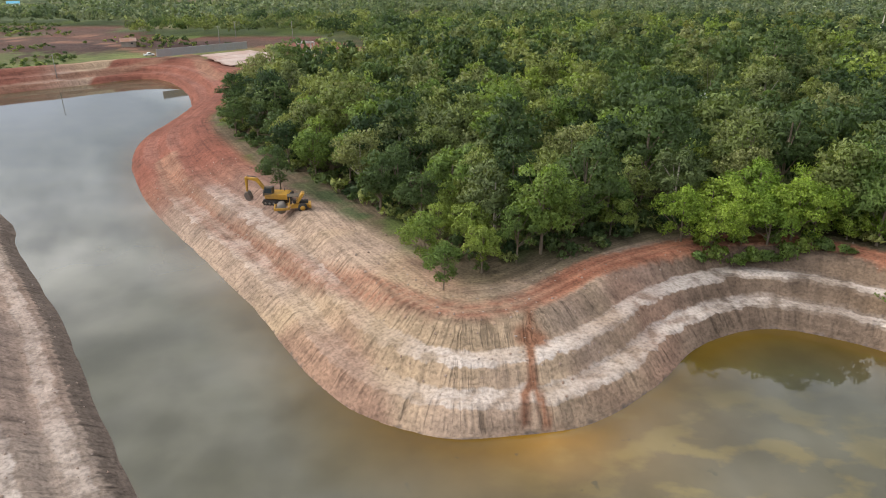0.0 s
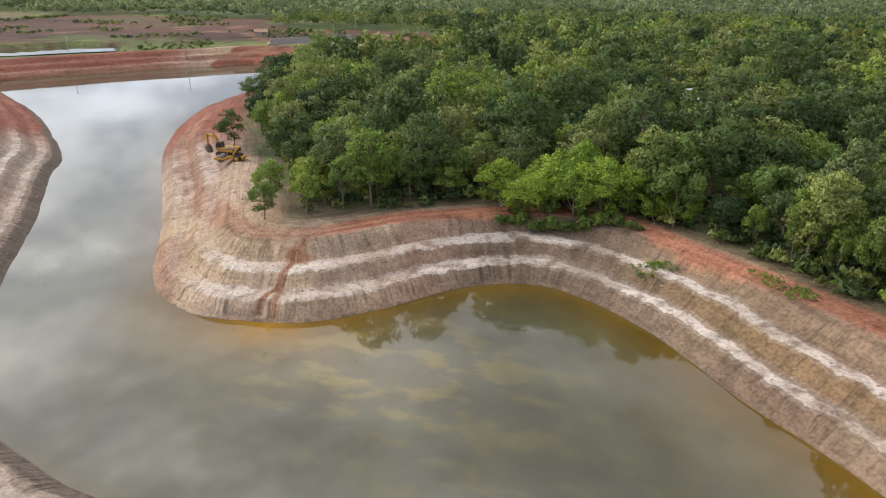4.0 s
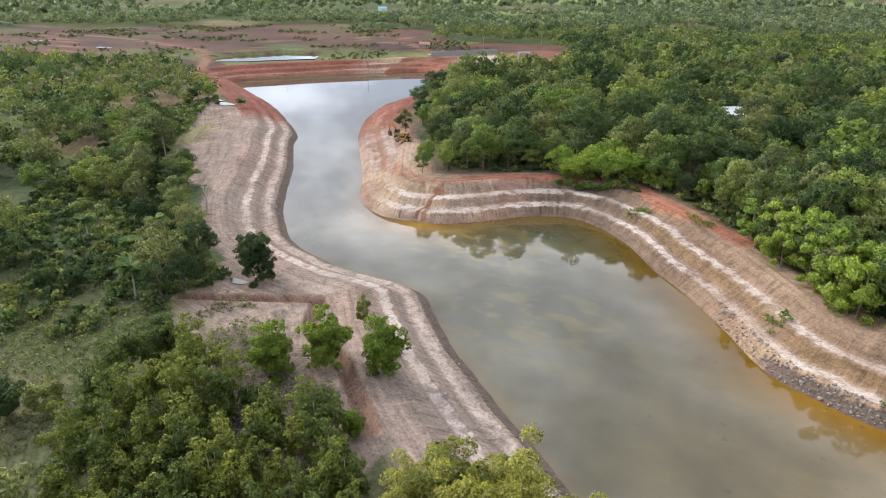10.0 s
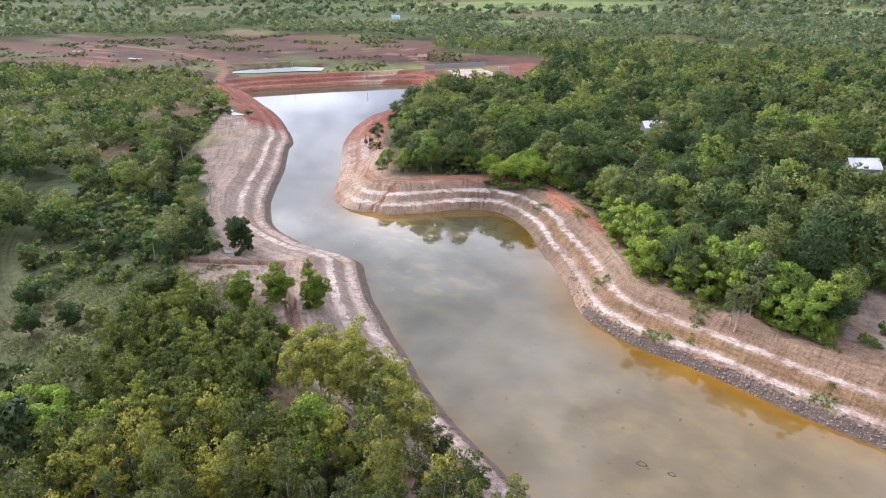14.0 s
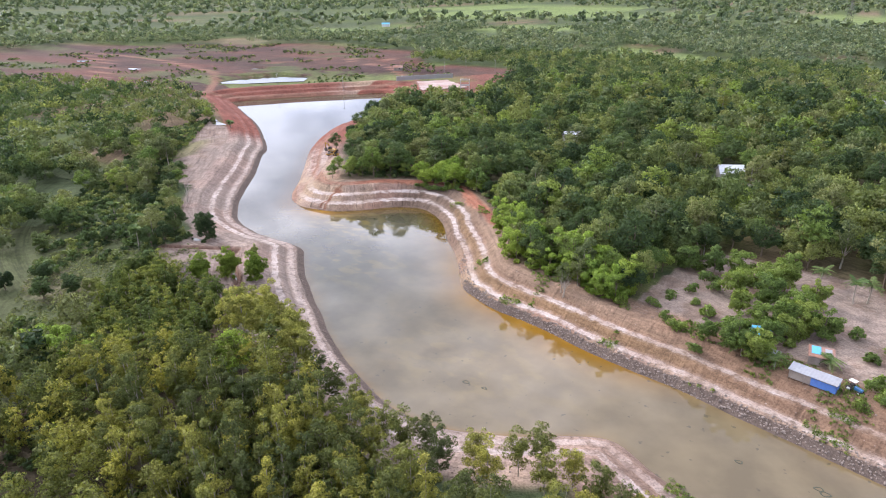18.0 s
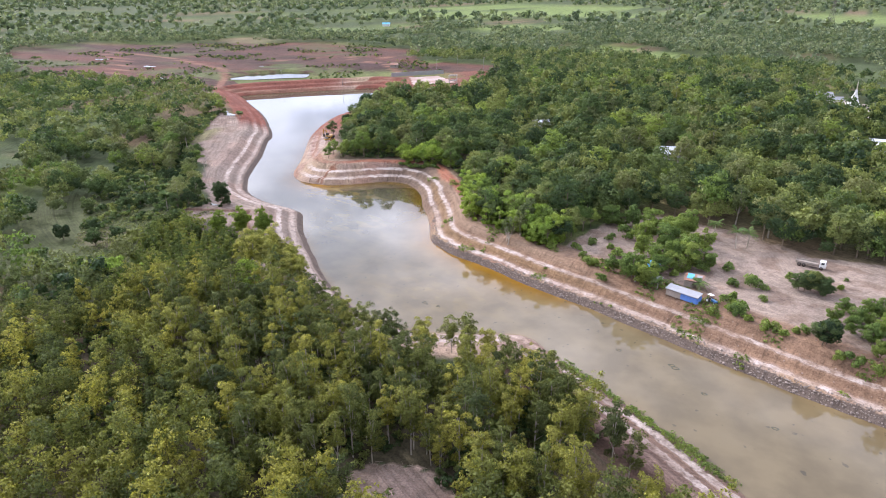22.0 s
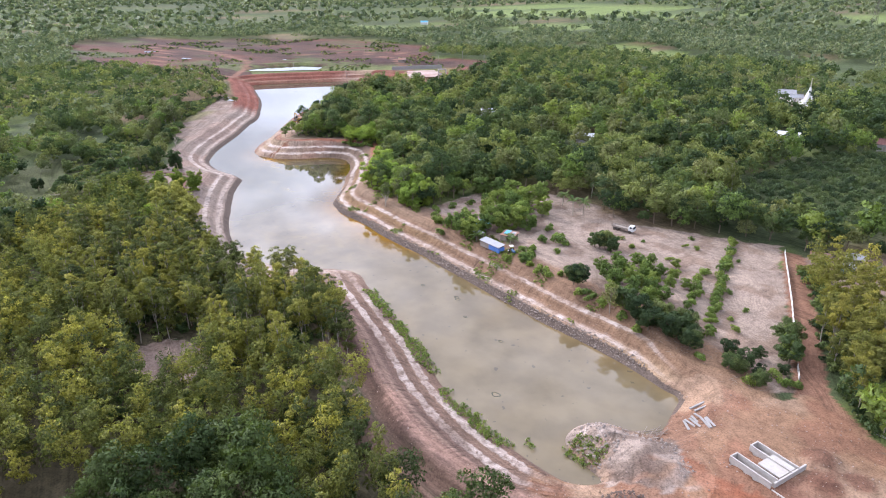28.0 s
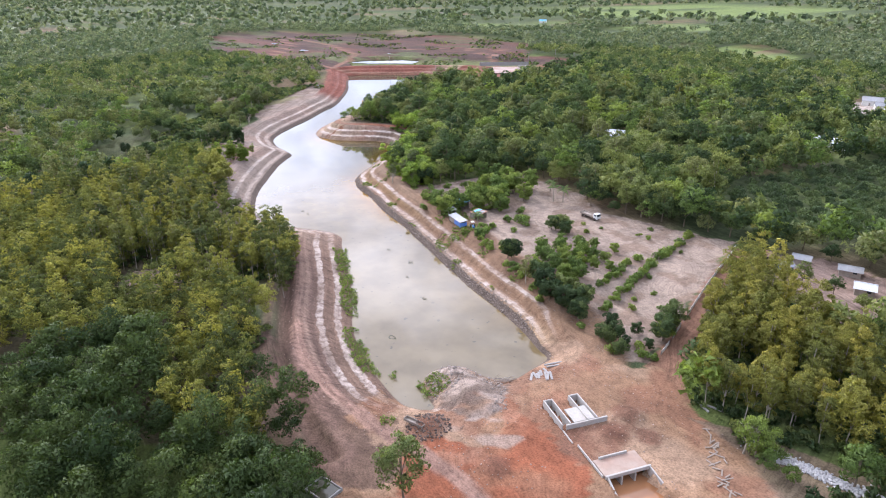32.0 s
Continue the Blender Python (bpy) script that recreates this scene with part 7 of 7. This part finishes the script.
pool([(30.1, -10.5), (30.9, -11.4), (34.6, -13.6), (36.2, -14.9), (35.7, -15.6), (33.9, -14.4), (30.2, -12.0)], ground_z(33, -12.6) + 0.25, "narrow strip of rain water in the drainage ditch", WATER)

# basin beside the grove
basin = thing("concrete_basin", "square concrete basin of dark water beside the track", "basin", (257.5, -93.5, ground_z(257.5, -93.5)), 12)
for at_, size_ in (((0, -2.0, 0), (5.2, 0.25, 1.2)), ((0, 2.0, 0), (5.2, 0.25, 1.2)), ((-2.5, 0, 0), (0.25, 3.7, 1.2)), ((2.5, 0, 0), (0.25, 3.7, 1.2))):
    part("rim_wall", box("rim_wall", size_, CONCRETE, at_), basin)
part("water_surface", box("water_surface", (4.7, 3.7, 0.1), WATER, (0, 0, 0.35), (0, 0, 0), 0.0), basin, "dark still water")

trough = thing("wooden_frame", "open wooden box frame lying on the dark mound", "frame", (253.8, -70.6, ground_z(253.8, -70.6) + 0.1), 15)
for at_, size_ in (((0, -0.55, 0.25), (4.6, 0.1, 0.6)), ((0, 0.55, 0.25), (4.6, 0.1, 0.6)), ((-2.3, 0, 0.25), (0.1, 1.0, 0.6)), ((2.3, 0, 0.25), (0.1, 1.0, 0.6)), ((0, 0, 0.0), (4.4, 1.0, 0.08))):
    part("board", box("board", size_, PLANK, at_), trough)

# concrete slabs, poles and timber
SLAB = box("slab", (3.2, 0.55, 0.16), CONCRETE)
for k in range(9):
    a_, b_ = 255.2 + 0.55 * k + RNG.uniform(-0.3, 0.3), -38.2 + 0.75 * (k % 5) + RNG.uniform(-0.3, 0.3)
    s_ = tagged(new("concrete_slab", SLAB), "loose grey concrete slab lying on red earth", "slab", "concrete slabs")
    s_.matrix_world = pose(a_, b_, ground_z(a_, b_) + 0.1 + 0.12 * (k % 2), 0, RNG.uniform(-4, 4), -30 + RNG.uniform(-25, 25))
for a_, b_, r_ in ((255.0, -30.5, 68), (256.2, -31.0, 66)):
    s_ = tagged(new("concrete_beam", box("concrete_beam", (4.5, 0.4, 0.3), CONCRETE)), "long grey concrete beam at the pond's end", "beam", "concrete beams")
    s_.matrix_world = pose(a_, b_, ground_z(a_, b_) + 0.12, 0, 0, r_)
BAMBOO_POLE = rod("pole", (-2.2, 0, 0), (2.2, 0, 0), 0.07, 0.05, LOG, 6)
for k in range(14):
    a_, b_ = 250.5 + RNG.uniform(-2.2, 2.2), -42.5 + RNG.uniform(-1.6, 1.6)
    s_ = tagged(new("timber_pole", BAMBOO_POLE), "pale timber pole in a loose heap", "pole", "timber poles")
    s_.matrix_world = pose(a_, b_, max(ground_z(a_, b_), 0.3) + 0.15 + 0.05 * (k % 4), 0, RNG.uniform(-6, 6), 65 + RNG.uniform(-30, 30))
PLANKS = [box("plank", (s_, 0.3, 0.12), LOG) for s_ in (1.4, 2.0, 2.8)]
for k in range(26):
    u_ = k / 25
    a_, b_ = 293 + 11 * u_ + RNG.uniform(-1.3, 1.3), -27.5 - 13 * u_ + RNG.uniform(-1.2, 1.2)
    s_ = tagged(new("waste_plank", PLANKS[k % 3]), "broken pale plank on trampled earth", "plank", "waste timber")
    s_.matrix_world = pose(a_, b_, ground_z(a_, b_) + 0.08 + 0.1 * (k % 3 == 0), 0, RNG.uniform(-8, 8), RNG.uniform(0, 180))
for a_, b_, r_ in ((287.6, -21.0, -20), (288.8, -17.6, -35), (289.5, -19.5, 10)):
    s_ = tagged(new("concrete_beam", box("short_beam", (3.6, 0.4, 0.35), CONCRETE)), "pale concrete beam beside the grove", "beam", "concrete beams")
    s_.matrix_world = pose(a_, b_, ground_z(a_, b_) + 0.14, 0, 0, r_)
BRANCH = rod("branch", (-1.6, 0, 0), (1.6, 0, 0.1), 0.06, 0.025, LOG, 5)
for k in range(70):
    a_, b_ = RNG.uniform(22, 44), RNG.uniform(-34, -14)
    s_ = tagged(new("fallen_branch", BRANCH), "dry grey branch on cleared ground", "branch", "felled branches")
    s_.matrix_world = pose(a_, b_, ground_z(a_, b_) + 0.08, 0, RNG.uniform(-8, 8), RNG.uniform(0, 180))


def brushwood(name, spots, label, seed, longest=2.2):
    """Dry sticks thrown about, as one mesh of thin three-sided bars."""
    rng = np.random.default_rng(seed)
    tris = []
    for x, y in spots:
        a, ln, w = rng.uniform(0, 6.28), rng.uniform(0.4, 1.0) * longest, rng.uniform(0.02, 0.05)
        z0 = ground_z(x, y) + 0.03
        p = np.array([x, y, z0 + rng.uniform(0, 0.35)])
        q = p + (math.cos(a) * ln, math.sin(a) * ln, rng.uniform(-0.2, 0.35))
        side = np.array([-math.sin(a), math.cos(a), 0]) * w
        up = np.array([0, 0, w * 1.6])
        for m, n_ in ((side, -side), (-side, up), (up, side)):
            tris += [[p + m, p + n_, q + n_ * 0.5], [p + m, q + n_ * 0.5, q + m * 0.5]]
    return tagged(new(name, tri_mesh(name, np.array(tris), LOG)), label, "brushwood", kind="stuff")


bx, by = scatter(14, 52, -44, -14, 0.62, 51)
ok = (np.hypot(bx - 31, (by + 27) * 1.2) < 16 + 5 * (fbm(bx, by, 6, 2, 231) - 0.5)) & (fbm(bx, by, 5, 2, 233) > 0.4)
brushwood("brushwood", list(zip(bx[ok], by[ok])), "tangle of dry felled branches on dark ground", 61)
bx, by = scatter(134, 174, -106, -76, 0.8, 52)
ok = inside(bx, by, GLADE)
brushwood("glade_litter", list(zip(bx[ok], by[ok])), "dry sticks and litter in the glade", 62, 1.6)
bx, by = scatter(136, 272, -22, 66, 1.5, 53)
ok = inside(bx, by, FARM) & (fbm(bx, by, 10, 2, 235) > 0.42)
brushwood("field_litter", list(zip(bx[ok], by[ok])), "dry stalks strewn over the pale field", 63, 1.8)


def stones(name, spots, sizes, mat, label, seed):
    """Broken stones as one mesh of uneven lumps."""
    rng = np.random.default_rng(seed)
    bm = bmesh.new()
    bmesh.ops.create_icosphere(bm, subdivisions=1, radius=1.0)
    base_v = np.array([v.co[:] for v in bm.verts])
    base_f = np.array([[v.index for v in f.verts] for f in bm.faces])
    bm.free()
    vs, fs = [], []
    for (x, y, z), r in zip(spots, sizes):
        fs.append(base_f + len(vs) * len(base_v))
        vs.append(base_v * rng.uniform(0.65, 1.15, (len(base_v), 1)) * r * rng.uniform(0.6, 1.2, 3) + (x, y, z))
    return tagged(new(name, mesh_from(name, np.concatenate(vs), np.concatenate(fs), mat)), label, "stones", kind="stuff")


strip = curve_through([(299, -24.5), (304, -24.2), (309, -23.4), (315, -22.6), (323, -21.5), (332, -20.5)], 20, False)
spots, sizes = [], []
for p_ in strip:
    for _ in range(13):
        a_, b_ = p_[0] + RNG.normal() * 0.35, p_[1] + RNG.normal() * 0.75
        sizes.append(RNG.uniform(0.16, 0.42))
        spots.append((a_, b_, ground_z(a_, b_) + sizes[-1] * RNG.uniform(0.2, 0.9)))
stones("rubble_strip", spots, sizes, ROCK, "long strip of broken pale grey stones", 5)
sx_, sy_ = scatter(80, 240, -30, 46, 0.5, 41)
sd_, ss_ = shore_field(sx_, sy_)
rock_ok = (ss_ > S_MID) & (sd_ > 0.1) & (sd_ < 2.6) & (RNG.uniform(size=len(sx_)) < 0.75)
sx_, sy_ = sx_[rock_ok], sy_[rock_ok]
sz_ = heights(sx_, sy_)
sr_ = RNG.uniform(0.1, 0.26, len(sx_)) * RNG.uniform(0.7, 1.9, len(sx_))
stones("shore_stones", list(zip(sx_, sy_, np.maximum(sz_, 0.0))), sr_, plain("dark_clods", (0.25, 0.205, 0.17), 0.95, 0, 2.0, 0.5, (0.3, 0.24, 0.2), 0.02), "dark clods and stones along the waterline", 6)
sx_, sy_ = scatter(-60, 300, -80, 130, 1.6, 42)
sd_, ss_ = shore_field(sx_, sy_)
rock_ok = (sd_ > 1) & (sd_ < 20) & (fbm(sx_, sy_, 12, 3, 181) > 0.5) & (RNG.uniform(size=len(sx_)) < 0.6)
rock_ok |= inside(sx_, sy_, SITE) & (fbm(sx_, sy_, 9, 2, 183) > 0.5)
rock_ok |= (np.hypot(sx_ + 15, sy_ - 78) < 16) & (sd_ > 9) & (sd_ < 19)
sx_, sy_ = sx_[rock_ok], sy_[rock_ok]
sz_ = heights(sx_, sy_)
sr_ = RNG.uniform(0.08, 0.3, len(sx_)) ** 1.2
stones("loose_clods", list(zip(sx_, sy_, sz_)), sr_, plain("earth_clods", (0.30, 0.21, 0.16), 0.95, 0, 2.0, 0.5, (0.42, 0.36, 0.32), 0.02), "loose clods of earth scattered over the banks", 7)

lx_, ly_ = scatter(232, 270, -68, -42, 0.9, 54)
lump = inside(lx_, ly_, PALE_SPOIL) & (shore_d(lx_, ly_) > 0.2) & (fbm(lx_, ly_, 6, 2, 251) > 0.52)
lx_, ly_ = lx_[lump], ly_[lump]
stones("spoil_lumps", list(zip(lx_, ly_, heights(lx_, ly_))), RNG.uniform(0.12, 0.3, len(lx_)) * RNG.uniform(0.7, 2.0, len(lx_)), plain("pale_lumps", (0.33, 0.28, 0.24), 0.95, 0, 2.0, 0.5, (0.22, 0.17, 0.14), 0.02), "pale lumps of dug clay heaped at the pond's end", 8)
dx_, dy_ = scatter(250, 262, -74, -63, 0.6, 55)
lump = np.hypot(dx_ - 255.5, dy_ + 68.4) < 4.6
dx_, dy_ = dx_[lump], dy_[lump]
stones("mud_lumps", list(zip(dx_, dy_, heights(dx_, dy_))), RNG.uniform(0.12, 0.4, len(dx_)), plain("dark_mud", (0.13, 0.095, 0.075), 0.95, 0, 2.0, 0.5, (0.09, 0.065, 0.05), 0.02), "dark brown lumps of mud in a heap", 9)

# floating mats on the pond
MAT_RING = plain("weed_mat", (0.07, 0.07, 0.04), 0.9, 0, 3.0, 0.5)
for k, (a_, b_, r_) in enumerate(((216.8, -50, 1.0), (182, -17.8, 0.8), (112.5, -20, 0.7), (117, -20, 0.5), (181, -17, 0.7), (168, -16.7, 0.6), (205, -30, 0.6), (190, -25, 0.5))):
    verts, faces = [], []
    for i in range(20):
        a = math.tau * i / 20
        rr = r_ * (1 + 0.12 * math.sin(3 * a + k))
        for dr, dz in ((-0.16, 0), (0, 0.07), (0.16, 0)):
            verts.append(((rr + dr * RNG.uniform(0.6, 1.4)) * math.cos(a), (rr + dr) * 0.7 * math.sin(a), dz))
    for i in range(20):
        j = (i + 1) % 20
        for q in range(2):
            faces.append((i * 3 + q, j * 3 + q, j * 3 + q + 1, i * 3 + q + 1))
    o_ = tagged(new("floating_weed", mesh_from("floating_weed", verts, faces, MAT_RING, True)), "ring of dark weed floating on the pond", "weed", "floating weed")
    o_.location = (a_, b_, 0.01)

# ---------------------------------------------------------------- poles, pylons and the spillway behind the dam
def pole(x, y, h, label="grey power pole with a short crossbar"):
    p = thing("power_pole", label, "pole", (x, y, ground_z(x, y)), 20, "power poles")
    part("shaft", rod("shaft", (0, 0, -0.5), (0, 0, h), 0.16, 0.1, CONCRETE), p)
    part("crossbar", box("crossbar", (1.8, 0.12, 0.12), CONCRETE, (0, 0, h - 0.5)), p)
    for k in (-0.75, 0, 0.75):
        part("insulator", rod("insulator", (k, 0, h - 0.45), (k, 0, h - 0.2), 0.05, 0.05, WHITE_PAINT, 6), p)


for px, py, ph in ((-153, 264, 9), (-205, 248, 9), (-115, 350, 10), (-84, 381, 10), (145.6, 62.4, 7.5), (-120, 395, 9)):
    pole(px, py, ph)


def pylon(x, y, h):
    p = thing("pylon", "steel lattice power pylon far off in the fields", "pylon", (x, y, ground_z(x, y)), 25, "pylons")
    for sx in (-1, 1):
        for sy in (-1, 1):
            part("leg", rod("leg", (sx * 4, sy * 4, 0), (sx * 0.8, sy * 0.8, h), 0.25, 0.15, STEEL, 4), p)
    for k in range(6):
        z0, z1 = h * k / 6, h * (k + 1) / 6
        w0, w1 = 4 - 3.2 * k / 6, 4 - 3.2 * (k + 1) / 6
        for sy in (-1, 1):
            part("brace", rod("brace", (-w0, sy * w0, z0), (w1, sy * w1, z1), 0.12, 0.12, STEEL, 4), p)
            part("brace", rod("brace", (w0, sy * w0, z0), (-w1, sy * w1, z1), 0.12, 0.12, STEEL, 4), p)
    for z in (0.72, 0.84, 0.95):
        part("arm", rod("arm", (-7, 0, h * z), (7, 0, h * z), 0.2, 0.2, STEEL, 4), p)


pylon(159, 1059, 42)
pylon(-183, 1443, 46)

spill = thing("spillway", "terraced pale concrete spillway lining in red earth", "spillway", (-84, 290, ground_z(-84, 290) + 0.3), 50)
for k in range(4):
    part("lining_step", box("lining_step", (34 - 3 * k, 7.7, 0.5), MUDDY, (0, 7.5 * k - 10, 0.25 + 0.35 * k), (2, 0, 0)), spill, "stained pale lining")
part("retaining_wall", box("retaining_wall", (46, 0.5, 3.2), CONCRETE, (0, 34, 2.0)), spill)
gate = thing("gate_frame", "concrete gate tower frame of the spillway", "gate tower", (-57, 281, ground_z(-57, 281)), 30)
for sx in (-3, 3):
    for sy in (-2, 2):
        part("column", box("column", (0.5, 0.5, 9), PALE_CONCRETE, (sx, sy, 4.0)), gate)
for z in (4.5, 8.3):
    for sy in (-2, 2):
        part("beam", box("beam", (5.5, 0.45, 0.5), PALE_CONCRETE, (0, sy, z)), gate)
    for sx in (-3, 3):
        part("beam", box("tie_beam", (0.45, 3.5, 0.5), PALE_CONCRETE, (sx, 0, z)), gate)


def parked_car(x, y, turn):
    c = thing("parked_car", "white pickup parked on the dam road", "car", (x, y, ground_z(x, y) + 0.05), turn)
    part("body", prism("car_body", [(-2.4, 0.45), (2.4, 0.45), (2.4, 0.95), (1.3, 1.05), (0.7, 1.65), (-0.6, 1.65), (-0.8, 1.05), (-2.4, 1.05)], 1.75, WHITE_PAINT, 0.06), c)
    part("windows", prism("car_windows", [(1.15, 1.08), (0.62, 1.58), (-0.55, 1.58), (-0.7, 1.08)], 1.78, GLASS, 0.01), c)
    for wx in (1.5, -1.5):
        for sy in (-0.75, 0.75):
            wheel(c, "wheel", (wx, sy, 0.36), 0.36, 0.24, STEEL)


parked_car(-142, 326, 40)
